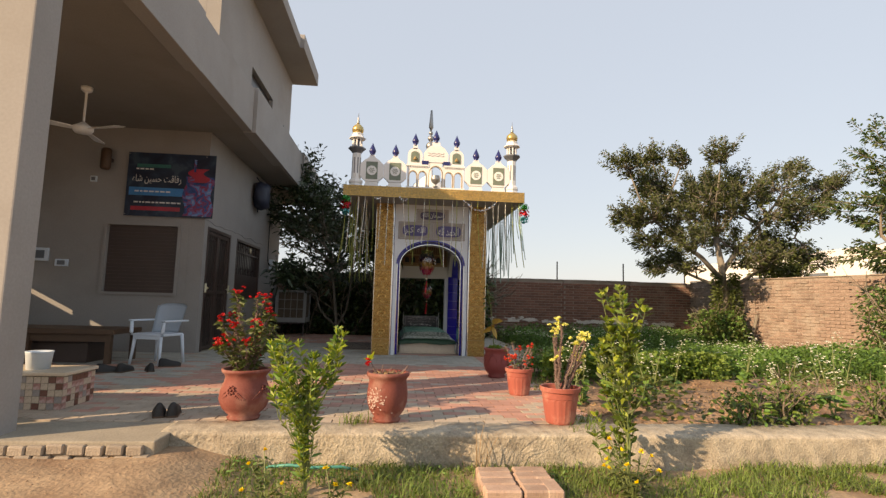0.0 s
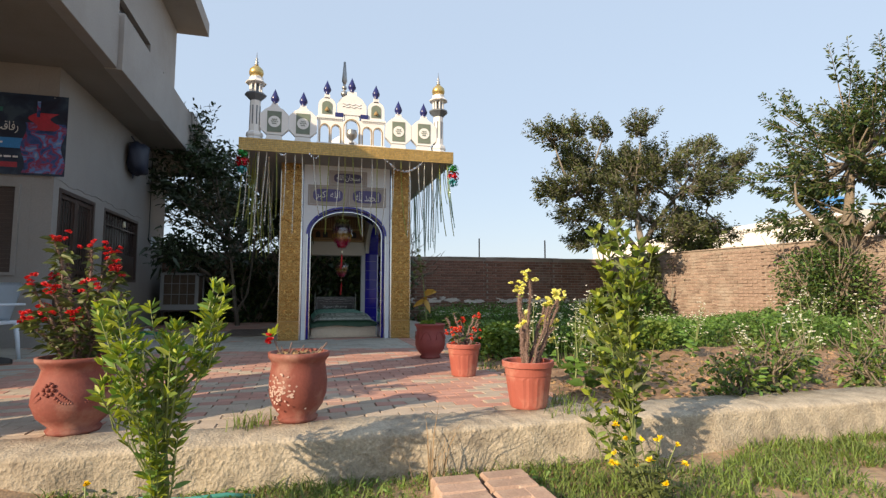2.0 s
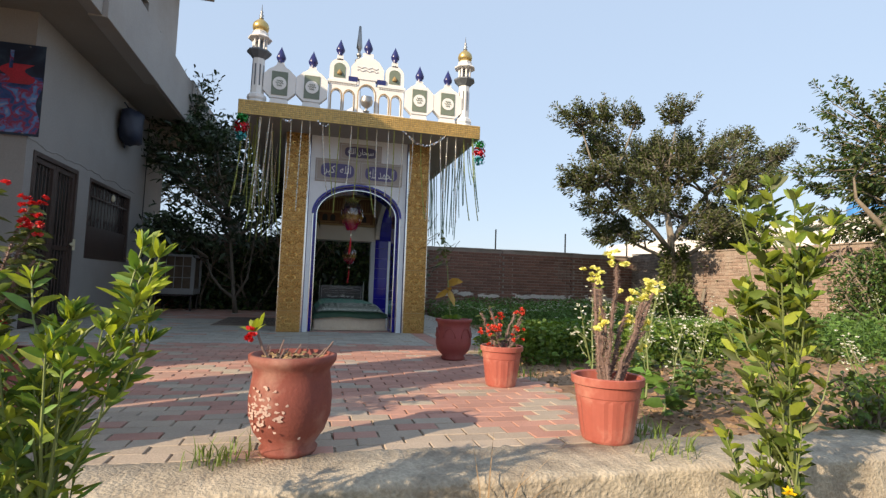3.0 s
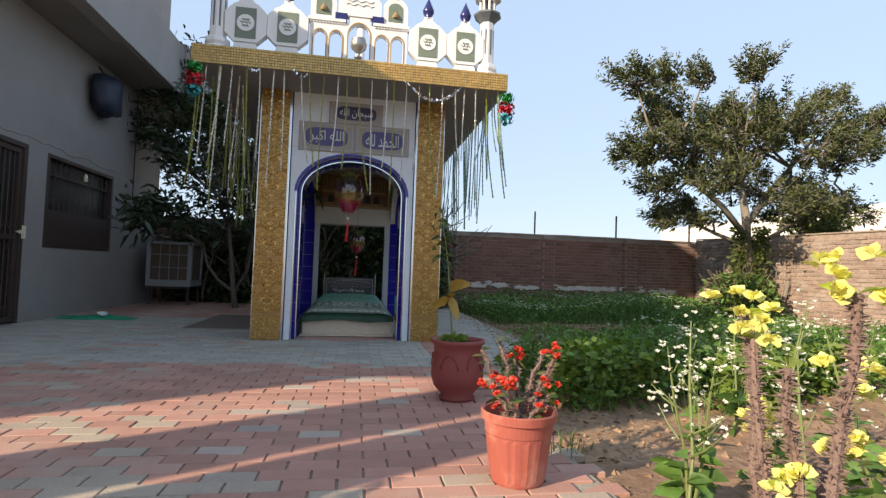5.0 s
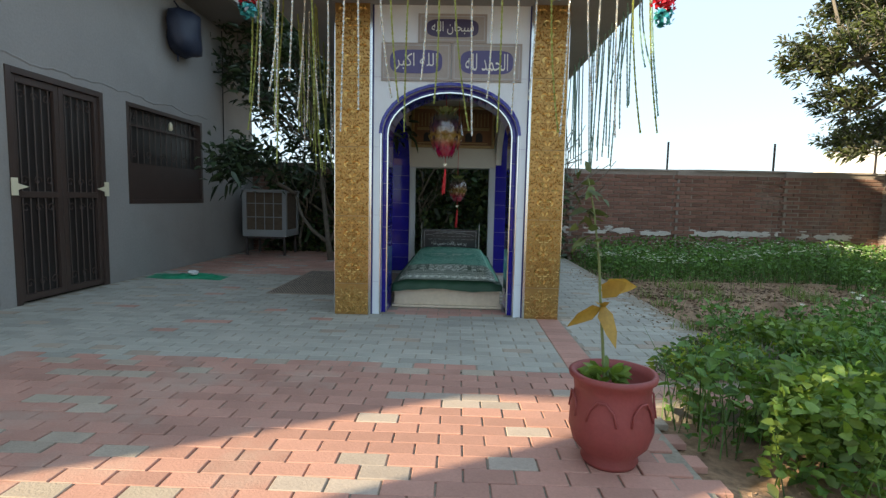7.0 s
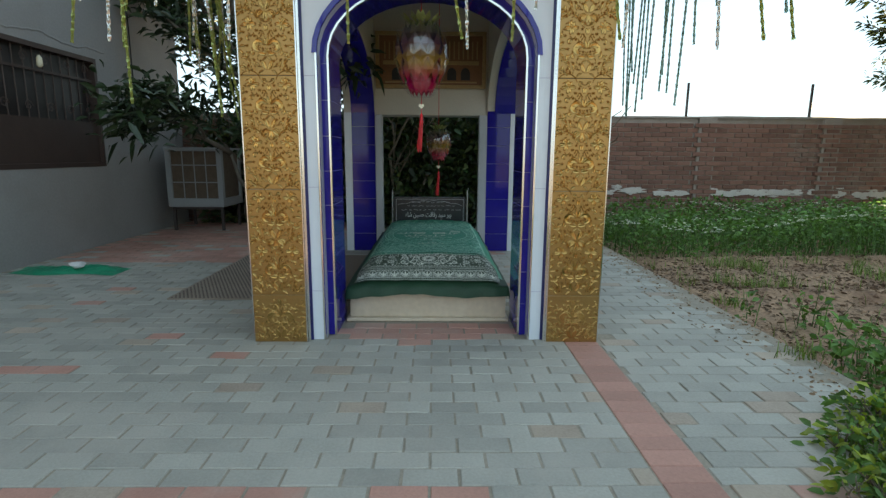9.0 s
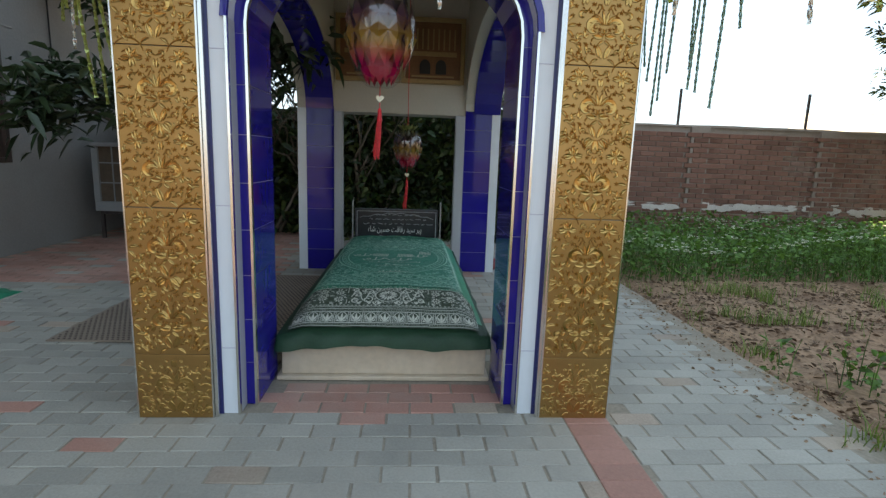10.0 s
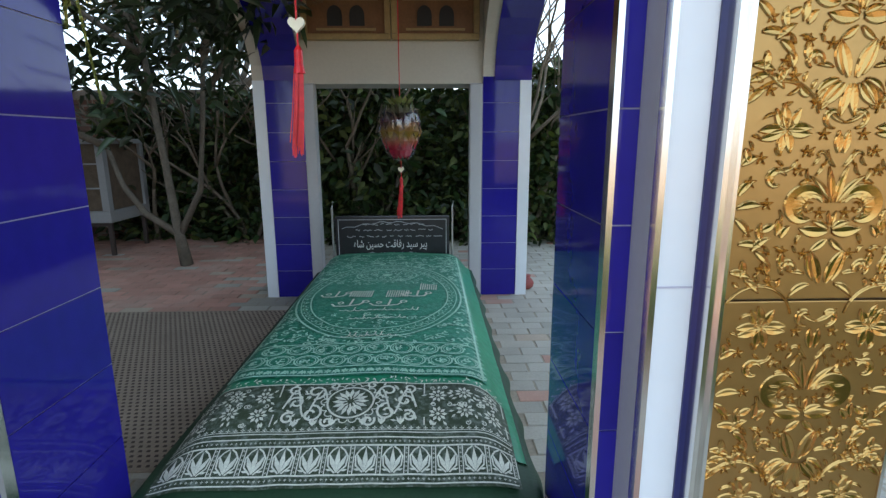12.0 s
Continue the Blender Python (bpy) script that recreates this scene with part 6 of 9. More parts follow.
def build_banner():
    b = thing("banner", "printed dark blue cloth banner with white writing on the porch wall", "banner")
    x0, x1, z0, z1 = -4.66, -3.20, 2.29, 3.40

    def sheet(name, ax, bx, az, bz, lift, mat, nx=24, nz=10, par=b, cut=None):
        bm = bmesh.new()
        grid = [[bm.verts.new((ax + (bx - ax) * i / nx + (cut(j / nz) if cut else 0), 9.165 - lift + 0.008 * noise.noise(((ax + (bx - ax) * i / nx) * 3, (az + (bz - az) * j / nz) * 2, 0)), az + (bz - az) * j / nz)) for i in range(nx + 1)] for j in range(nz + 1)]
        for a, c in zip(grid, grid[1:]):
            for i in range(nx):
                bm.faces.new((a[i], a[i + 1], c[i + 1], c[i]))
        return part(name, bm, mat, par)
    base = sheet("cloth", x0, x1, z0, z1, 0.0, BANNER_DARKPRINT)
    sheet("blue_stripe", x0 + 0.05, x1 - 0.5, z0 + 0.36, z0 + 0.50, 0.004, BANNER_BLUE, par=base)
    sheet("red_stripe", x0 + 0.10, x1 - 0.55, z0 + 0.10, z0 + 0.17, 0.004, BANNER_RED, par=base)
    sheet("picture", x1 - 0.50, x1 - 0.03, z0 + 0.03, z0 + 0.72, 0.004, BANNER_PRINT, par=base, cut=lambda v: 0.03 * math.sin(9 * v))
    sheet("picture_red", x1 - 0.40, x1 - 0.14, z0 + 0.62, z0 + 0.86, 0.007, BANNER_RED, par=base, cut=lambda v: 0.06 * math.sin(7 * v))
    sheet("picture_tower", x1 - 0.36, x1 - 0.32, z0 + 0.80, z0 + 1.02, 0.008, BANNER_PRINT, par=base, nx=2)
    sheet("green_corner", x0 + 0.15, x1 - 0.75, z1 - 0.26, z1 - 0.20, 0.004, BANNER_GREEN, par=base)
    lettering("lettering", NAME_LINE, SIGN_WHITE, base, pose(x0 + 0.50, 9.152, z0 + 0.64), 0.80, 0.16)
    bm = bmesh.new()
    rnd = random.Random(3)
    for z, w in ((z0 + 0.82, 0.25), (z0 + 0.24, 0.75), (z0 + 0.43, 0.6)):
        u = 0
        while u < w:
            L = rnd.uniform(0.03, 0.09)
            box(bm, x0 + 0.15 + u, x0 + 0.15 + u + L, 9.148, 9.152, z - 0.012, z + 0.012)
            u += L + 0.02
    part("small_writing", bm, SIGN_WHITE, base)
    for x in (x0 + 0.02, x1 - 0.16):
        for z in (z0 + 0.03, z1 - 0.03):
            boxes("nail", STEEL, b, (x - 0.006, x + 0.006, 9.14, 9.2, z - 0.006, z + 0.006))


build_banner()


def build_fan():
    f = thing("ceiling_fan", "white three-bladed ceiling fan under the porch slab", "fan", (-4.42, 7.43, 3.22))
    bm = bmesh.new()
    lathe(bm, [(0.02, -0.06), (0.10, -0.05), (0.13, -0.01), (0.13, 0.03), (0.08, 0.06), (0.03, 0.10)], 20)
    part("motor", bm, WHITE, f, smooth=True)
    bm = bmesh.new()
    tube(bm, [(0, 0, 0.08), (0, 0, 0.61)], 0.016, 8)
    part("rod", bm, WHITE, f)
    bm = bmesh.new()
    lathe(bm, [(0.03, 0.53), (0.07, 0.56), (0.075, 0.61)], 14)
    part("canopy", bm, WHITE, f, smooth=True)
    for k in range(3):
        bm = bmesh.new()
        vs = []
        for z in (0.0, 0.008):
            for x, w in ((0.12, 0.035), (0.2, 0.05), (0.62, 0.075), (0.68, 0.05)):
                vs.append([bm.verts.new((x, -w, z - 0.012)), bm.verts.new((x, w, z + 0.012))])
        for i in range(3):
            bm.faces.new((vs[i][0], vs[i + 1][0], vs[i + 1][1], vs[i][1]))
            bm.faces.new((vs[4 + i][0], vs[4 + i][1], vs[5 + i][1], vs[5 + i][0]))
            bm.faces.new((vs[i][0], vs[4 + i][0], vs[5 + i][0], vs[i + 1][0]))
            bm.faces.new((vs[i][1], vs[i + 1][1], vs[5 + i][1], vs[4 + i][1]))
        bmesh.ops.transform(bm, matrix=pose(0, 0, 0, 0, 0, 120 * k + 100), verts=bm.verts)
        part("blade", bm, WHITE, f)


build_fan()
_t = thing("wall_bracket_fan", "brown wall fan on the porch wall", "fan")
_b = bmesh.new()
lathe(_b, [(0.06, -0.18), (0.08, -0.15), (0.08, 0.15), (0.06, 0.18)], 14)
bmesh.ops.transform(_b, matrix=pose(-4.95, 9.02, 3.22), verts=_b.verts)
part("body", _b, WOOD, _t, smooth=True)
boxes("bracket", BROWN_IRON, _t, (-4.98, -4.92, 9.09, 9.2, 3.2, 3.26))


def build_chair():
    c = thing("plastic_chair", "pale blue-white plastic armchair on the porch", "chair", (-3.30, 7.72, 0), rz=-18)
    # local: the sitter looks along -y
    bm = bmesh.new()
    box(bm, -0.225, 0.225, -0.24, 0.21, 0.385, 0.425, bevel=0.016)
    part("seat", bm, WHITE_PLASTIC, c)
    bm = bmesh.new()
    box(bm, -0.215, 0.215, -0.235, -0.222, 0.345, 0.386, bevel=0.004)
    part("apron", bm, WHITE_PLASTIC, c)
    bm = bmesh.new()
    grid = []
    for j in range(11):
        t = j / 10
        row = []
        for i in range(13):
            u = i / 12 - 0.5
            wide = 0.44 + 0.06 * t
            row.append(bm.verts.new((u * wide, 0.19 + 0.11 * t - 0.09 * (2 * u) ** 2, 0.42 + 0.42 * t * (1 - 0.10 * (2 * u) ** 4))))
        grid.append(row)
    for a, b in zip(grid, grid[1:]):
        for i in range(12):
            bm.faces.new((a[i], a[i + 1], b[i + 1], b[i]))
    bmesh.ops.solidify(bm, geom=bm.faces[:], thickness=0.016)
    part("backrest", bm, WHITE_PLASTIC, c, smooth=True)
    for sx in (-1, 1):
        bm = bmesh.new()
        box(bm, sx * 0.265 - 0.035, sx * 0.265 + 0.035, -0.25, 0.21, 0.585, 0.61, bevel=0.010)
        part("armrest", bm, WHITE_PLASTIC, c, smooth=True)
        bm = bmesh.new()
        tube(bm, [(sx * 0.262, -0.225, 0.59), (sx * 0.250, -0.23, 0.44), (sx * 0.245, -0.22, 0.40)], [0.022, 0.024, 0.02], 8)
        part("arm_support", bm, WHITE_PLASTIC, c, smooth=True)
        for sy in (-1, 1):
            bm = bmesh.new()
            tube(bm, [(sx * 0.205, sy * 0.20, 0.40), (sx * 0.235, sy * 0.235, 0.0)], [0.026, 0.017], 8)
            part("leg", bm, WHITE_PLASTIC, c, smooth=True)


build_chair()


def build_bench():
    b = thing("low_wooden_bench", "long low dark wooden bench with things under it", "bench")
    boxes("top", WOOD, b, (-6.1, -3.78, 7.45, 8.25, 0.40, 0.47), bevel=0.01)
    for x in (-6.0, -4.9, -3.86):
        for y in (7.52, 8.18):
            boxes("leg", WOOD, b, (x - 0.035, x + 0.035, y - 0.035, y + 0.035, 0, 0.40))
    boxes("front_rail", WOOD, b, (-6.0, -3.86, 7.50, 7.53, 0.30, 0.40))
    t = thing("storage_trunk", "dark trunk pushed under the bench", "trunk")
    boxes("body", BROWN_IRON, t, (-5.6, -4.2, 7.65, 8.15, 0, 0.27), bevel=0.01)
    boxes("lid", BROWN_IRON, t, (-5.62, -4.18, 7.63, 8.17, 0.272, 0.30), bevel=0.006)
    # tiled block by the column, with a white can on it
    k = thing("tiled_block", "low masonry block faced with pink printed tiles", "block")
    boxes("body", JOINT, k, (-3.55, -2.69, 4.60, 5.05, 0, 0.27), bevel=0.004)
    chips = []
    for m in (PINK_TILE, CHIP_CREAM, CHIP_BROWN, CHIP_GREY):
        bm = bmesh.new()
        box(bm, -0.027, 0.027, -0.005, 0.0, -0.024, 0.024, bevel=0.0015)
        me = bpy.data.meshes.new("tile")
        bm.to_mesh(me)
        bm.free()
        me.materials.append(m)
        chips.append(me)
    rnd = random.Random(19)
    for r in range(5):
        for q in range(15):
            o = new("tile", chips[rnd.choice((0, 0, 1, 1, 2, 3))])
            o.parent = k
            o.matrix_basis = pose(-3.518 + 0.0573 * q, 4.60, 0.026 + 0.053 * r, rnd.uniform(-1, 1), rnd.uniform(-4, 4), 0)
        for q in range(8):
            o = new("tile", chips[rnd.choice((0, 0, 1, 1, 2, 3))])
            o.parent = k
            o.matrix_basis = pose(-2.69, 4.63 + 0.056 * q, 0.026 + 0.053 * r, 0, rnd.uniform(-4, 4), 90)
    boxes("top", CREAM, k, (-3.57, -2.67, 4.58, 5.07, 0.272, 0.30), bevel=0.006)
    c = thing("white_bucket", "white plastic bucket on the tiled block", "bucket", (-3.02, 4.8, 0.30))
    bm = bmesh.new()
    lathe(bm, [(0.085, 0), (0.10, 0.14), (0.106, 0.145), (0.10, 0.15), (0.08, 0.14), (0.07, 0.02)], 20)
    part("body", bm, WHITE_PLASTIC, c, smooth=True)


build_bench()


def build_shoe(x, y, rz, label, mat=BLACK):
    s = thing("shoe", label, "shoe", (x, y, 0), rz, group="shoes in the yard")
    bm = bmesh.new()
    rings = []
    prof = ((-0.13, 0.030, 0.075), (-0.11, 0.040, 0.10), (-0.05, 0.042, 0.095), (0.0, 0.043, 0.075), (0.06, 0.050, 0.06), (0.11, 0.045, 0.05), (0.14, 0.025, 0.03))
    for px, w, h in prof:
        rings.append([bm.verts.new((px, w * math.cos(a), max(0.014, h * math.sin(a) + 0.014))) for a in [math.pi * i / 8 for i in range(9)]])
    for a, b in zip(rings, rings[1:]):
        for i in range(8):
            bm.faces.new((a[i], b[i], b[i + 1], a[i + 1]))
    bm.faces.new(rings[0])
    bm.faces.new(list(reversed(rings[-1])))
    part("upper", fix(bm), mat, s, smooth=True)
    bm = bmesh.new()
    out = [(px, w + 0.004) for px, w, h in prof] + [(px, -w - 0.004) for px, w, h in reversed(prof)]
    a = [bm.verts.new((p[0], p[1], 0)) for p in out]
    b = [bm.verts.new((p[0], p[1], 0.014)) for p in out]
    bm.faces.new(list(reversed(a)))
    bm.faces.new(b)
    for i in range(len(out)):
        bm.faces.new((a[i], a[(i + 1) % len(out)], b[(i + 1) % len(out)], b[i]))
    part("sole", bm, WOOD, s)


build_shoe(-1.85, 4.44, 112, "black leather shoe lying on the pavers")
build_shoe(-1.75, 4.47, 106, "black leather shoe lying on the pavers")
for _x, _y, _r in ((-3.45, 6.75, 40), (-3.30, 6.85, 80), (-3.75, 6.6, 10), (-3.05, 6.95, 120), (-3.0, 7.4, 20)):
    build_shoe(_x, _y, _r, "dark worn sandal beside the bench")


def build_cooler():
    c = thing("air_cooler", "white metal desert cooler with brown pads on an iron stand", "air cooler")
    x0, x1, y0, y1, z0, z1 = -3.10, -2.32, 13.86, 14.6, 0.34, 1.17
    boxes("pan", COOLER_WHITE, c, (x0, x1, y0, y1, z0, z0 + 0.12), bevel=0.008)
    boxes("lid", COOLER_WHITE, c, (x0 - 0.01, x1 + 0.01, y0 - 0.01, y1 + 0.01, z1 - 0.05, z1), bevel=0.008)
    for x in (x0, x1 - 0.07):
        for y in (y0, y1 - 0.07):
            boxes("corner_post", COOLER_WHITE, c, (x, x + 0.07, y, y + 0.07, z0 + 0.12, z1 - 0.05))
    pad = boxes("pad", COOLER_TAN, c, (x0 + 0.03, x1 - 0.03, y0 + 0.03, y1 - 0.03, z0 + 0.12, z1 - 0.05), label="brown straw cooling pad")
    bm = bmesh.new()
    for i in range(1, 4):
        x = x0 + 0.07 + (x1 - x0 - 0.14) * i / 4
        box(bm, x - 0.006, x + 0.006, y0 + 0.012, y0 + 0.024, z0 + 0.12, z1 - 0.05)
    for z in (0.68, 0.92):
        box(bm, x0 + 0.07, x1 - 0.07, y0 + 0.010, y0 + 0.022, z, z + 0.014)
    part("louvre", bm, COOLER_WHITE, pad)
    for x in (x0 + 0.05, x1 - 0.05):
        for y in (y0 + 0.06, y1 - 0.06):
            boxes("stand_leg", RUST_IRON, c, (x - 0.018, x + 0.018, y - 0.018, y + 0.018, 0, z0))
    boxes("stand_rail", RUST_IRON, c, (x0 + 0.05, x1 - 0.05, y0 + 0.05, y0 + 0.08, z0 - 0.04, z0 - 0.001))


build_cooler()


def build_heap():
    h = thing("folded_sheet", "rumpled green cloth sheet lying on the pavers", "cloth", (-2.72, 11.25, 0))
    bm = bmesh.new()
    grid = []
    for j in range(15):
        row = []
        for i in range(33):
            u, v = i / 32 - 0.5, j / 14 - 0.5
            e = max(0, 1 - (2 * u) ** 2) ** 0.4 * max(0, 1 - (2 * v) ** 2) ** 0.5
            row.append(bm.verts.new((u * 0.98, v * 0.30 + 0.03 * math.sin(u * 9), 0.004 + 0.055 * e * (0.5 + abs(noise.noise((u * 9, v * 6, 0)))))))
        grid.append(row)
    for a, b in zip(grid, grid[1:]):
        for i in range(32):
            bm.faces.new((a[i], a[i + 1], b[i + 1], b[i]))
    part("cloth", bm, CLOTH_GREEN, h, smooth=True)
    c = thing("paper_scrap", "crumpled white paper on the green sheet", "paper", (-2.62, 11.2, 0.055))
    bm = bmesh.new()
    bmesh.ops.create_icosphere(bm, subdivisions=2, radius=0.06)
    for v in bm.verts:
        v.co *= 1 + 0.5 * noise.noise(v.co * 22)
        v.co.z = v.co.z * 0.5 + 0.02
    part("sheet", bm, SIGN_WHITE, c)


build_heap()


# ---- pots ----
def build_pot(kind, x, y, rz=0):
    if kind == "clay":
        p = thing("clay_pot", "weathered terracotta pot with moulded flowers", "flower pot", (x, y, 0), rz, group="clay pots")
        prof = [(0.115, 0), (0.125, 0.02), (0.11, 0.035), (0.165, 0.09), (0.192, 0.16), (0.185, 0.23), (0.160, 0.29), (0.152, 0.33), (0.165, 0.355), (0.182, 0.37), (0.185, 0.39), (0.165, 0.392), (0.150, 0.36), (0.14, 0.33)]
        mat, inner, H = TERRACOTTA, 0.335, 0.33
    elif kind == "jar":
        p = thing("clay_pot", "weathered terracotta pot with flaking white paint", "flower pot", (x, y, 0), rz, group="clay pots")
        prof = [(0.105, 0), (0.115, 0.02), (0.10, 0.035), (0.14, 0.09), (0.160, 0.15), (0.164, 0.22), (0.155, 0.29), (0.150, 0.325), (0.160, 0.345), (0.172, 0.36), (0.174, 0.385), (0.155, 0.388), (0.142, 0.35), (0.135, 0.33)]
        mat, inner, H = TERRACOTTA, 0.335, 0.33
    elif kind == "red":
        p = thing("clay_pot", "dark red painted clay pot with a worn rim", "flower pot", (x, y, 0), rz, group="clay pots")
        prof = [(0.105, 0), (0.115, 0.02), (0.10, 0.035), (0.15, 0.09), (0.168, 0.15), (0.165, 0.23), (0.150, 0.30), (0.155, 0.345), (0.172, 0.36), (0.174, 0.38), (0.155, 0.382), (0.142, 0.35), (0.135, 0.27)]
        mat, inner, H = TERRA_RED, 0.28, 0.27
    else:
        p = thing("plastic_pot", "salmon pink plastic pot with pleated sides", "flower pot", (x, y, 0), rz, group="plastic pots")
        prof = [(0.10, 0), (0.105, 0.01), (0.108, 0.03), (0.128, 0.175), (0.13, 0.19), (0.133, 0.195), (0.137, 0.24), (0.150, 0.245), (0.152, 0.275), (0.147, 0.28), (0.137, 0.275), (0.13, 0.22)]
        mat, inner, H = PLASTIC_POT, 0.225, 0.22

    def wob(a, z):
        k = 1 + 0.012 * math.sin(2 * a + 1) + (0.010 * math.sin(7 * a) if kind != "plastic" and z > 0.34 else 0)
        if kind == "plastic" and 0.01 < z < 0.19:
            k += 0.030 * abs(math.sin(9 * a)) - 0.012
        return k
    bm = bmesh.new()
    lathe(bm, prof, 48 if kind == "plastic" else 36, wobble=wob)
    part("body", bm, mat, p, smooth=kind != "plastic")
    bm = bmesh.new()
    r = prof[-1][0] - 0.004
    n = 16
    c = bm.verts.new((0, 0, inner + 0.012))
    ring = [bm.verts.new((r * math.cos(2 * math.pi * i / n), r * math.sin(2 * math.pi * i / n), inner)) for i in range(n)]
    for i in range(n):
        bm.faces.new((c, ring[i], ring[(i + 1) % n]))
    part("soil", bm, SOIL, p)
    if kind == "clay":
        # moulded flower and leaf relief, partly whitened
        for a0 in (-1.9, -0.4, 1.2, 2.8):
            bm = bmesh.new()
            def bead(da, zz, rad):
                br = 0.186 if zz < 0.24 else 0.186 - 0.42 * (zz - 0.24)
                c = Vector((br * math.cos(a0 + da), br * math.sin(a0 + da), zz))
                bmesh.ops.create_icosphere(bm, subdivisions=1, radius=rad, matrix=Matrix.Translation(c))
            bead(0, 0.245, 0.012)
            for q in range(8):
                aa = q * math.pi / 4
                bead(0.027 * math.cos(aa) / 0.19, 0.245 + 0.027 * math.sin(aa), 0.011)
            # leaf sprays on both sides
            for side in (1, -1):
                for q in range(7):
                    bead(side * (0.04 + 0.012 * q) / 0.19, 0.205 - 0.012 * q + 0.0012 * q * q, 0.010 - 0.0007 * q)
                    bead(side * (0.055 + 0.010 * q) / 0.19, 0.226 - 0.008 * q, 0.008 - 0.0006 * q)
            part("relief", bm, TERRACOTTA, p, "moulded flower relief", smooth=True)["kind"] = "stuff"
    if kind == "red":
        for k in range(6):
            a0 = k * math.pi / 3
            bm = bmesh.new()
            tube(bm, [((0.171 if z < 0.25 else 0.163) * math.cos(a0 + da), (0.171 if z < 0.25 else 0.163) * math.sin(a0 + da), z) for da, z in ((-0.35, 0.21), (-0.28, 0.26), (-0.1, 0.295), (0.1, 0.295), (0.28, 0.26), (0.35, 0.21))], 0.0045, 5)
            part("relief", bm, TERRA_RED, p, "moulded arch line", smooth=True)
    return p


POT_PEEL = material("worn_pot_paint", (0.42, 0.30, 0.26), 0.9, vary=0.25, scale=30, bump=0.3)
pot_red_flower = build_pot("clay", -1.165, 4.34)
pot_middle = build_pot("jar", -0.035, 4.30, 40)
# whitewash flaking on the middle pot
_b = bmesh.new()
_r = random.Random(12)
for _i in range(75):
    _a, _z = _r.gauss(-2.25, 0.30), _r.gauss(0.175, 0.045)
    _c = Vector((math.cos(_a), math.sin(_a), 0))
    _t = Vector((-math.sin(_a), math.cos(_a), 0))
    _p = _c * 0.1655 + Vector((0, 0, _z))
    _b.faces.new([_b.verts.new(_p + _t * _r.uniform(0.003, 0.014) * math.cos(k) + Vector((0, 0, _r.uniform(0.002, 0.010) * math.sin(k)))) for k in (0, 1.2, 2.4, 3.6, 4.9)])
_o = part("flaking_paint", _b, POT_PEEL, pot_middle, "flaking white paint")
_o["kind"] = "stuff"
_o.rotation_euler = (0, 0, radians(-40))
pot_yellow = build_pot("plastic", 1.39, 4.28)
pot_yellow.scale = (1.1, 1.1, 1.05)
pot_orange = build_pot("plastic", 1.36, 5.58)
pot_far = build_pot("red", 1.365, 6.86)


# ---- plants ----
LEAF_BRIGHT = material("bright_green_leaf", (0.30, 0.36, 0.055), 0.5, vary=0.25, scale=3, bump=0.0, island=0.35, translucent=0.38)
LEAF_DEEP = material("deep_green_leaf", (0.035, 0.075, 0.022), 0.45, vary=0.25, scale=2, bump=0.0, island=0.4, translucent=0.18)
LEAF_OLIVE = material("olive_leaf", (0.085, 0.11, 0.03), 0.55, vary=0.25, scale=1.5, bump=0.0, island=0.4, translucent=0.22)
LEAF_GREY = material("dusty_leaf", (0.075, 0.082, 0.045), 0.7, vary=0.25, scale=1.5, bump=0.0, island=0.35, translucent=0.15)
LEAF_FIELD = material("field_greens", (0.105, 0.205, 0.044), 0.55, vary=0.25, scale=1.2, bump=0.0, island=0.4, translucent=0.25)
LEAF_DARK = material("dark_glossy_leaf", (0.032, 0.056, 0.022), 0.35, vary=0.25, scale=2, bump=0.0, island=0.4, translucent=0.08)
LEAF_YELLOW = material("yellowing_leaf", (0.36, 0.22, 0.04), 0.5, vary=0.25, scale=8, bump=0.0, island=0.25, translucent=0.2)
LEAF_DRY = material("dry_leaf", (0.24, 0.16, 0.085), 0.8, vary=0.3, scale=6, bump=0.0, island=0.3)
LEAF_MULCH = material("dead_leaf_mulch", (0.15, 0.092, 0.055), 0.85, vary=0.3, scale=6, bump=0.0, island=0.4)
LEAF_CROP = material("crop_stalks", (0.08, 0.155, 0.038), 0.6, vary=0.3, scale=1.2, bump=0.0, island=0.45, translucent=0.25)
LEAF_EDGE = material("fresh_green_weed", (0.155, 0.235, 0.045), 0.55, vary=0.3, scale=2, bump=0.0, island=0.4, translucent=0.3)
GRASS = material("grass_blade", (0.15, 0.215, 0.05), 0.6, vary=0.25, scale=1.5, bump=0.0, island=0.4, translucent=0.25)
STEM = material("green_stem", (0.16, 0.20, 0.07), 0.6, vary=0.2, scale=8, bump=0.1)
SPINE_STEM = material("grey_spiny_stem", (0.20, 0.135, 0.115), 0.85, vary=0.3, scale=25, grain=120, bump=0.5)
PETAL_RED = material("red_petal", (0.60, 0.022, 0.03), 0.5, vary=0.2, scale=10, bump=0.0, island=0.25, translucent=0.2)
PETAL_CORAL = material("coral_red_petal", (0.66, 0.07, 0.04), 0.5, vary=0.2, scale=10, bump=0.0, island=0.25, translucent=0.2)
PETAL_YELLOW = material("pale_yellow_petal", (0.80, 0.76, 0.27), 0.5, vary=0.15, scale=10, bump=0.0, island=0.2, translucent=0.25)
PETAL_GOLD = material("golden_petal", (0.85, 0.62, 0.03), 0.5, vary=0.15, scale=10, bump=0.0, island=0.2, translucent=0.2)
PETAL_WHITE = material("white_petal", (0.74, 0.74, 0.70), 0.5, vary=0.1, scale=10, bump=0.0, translucent=0.25)


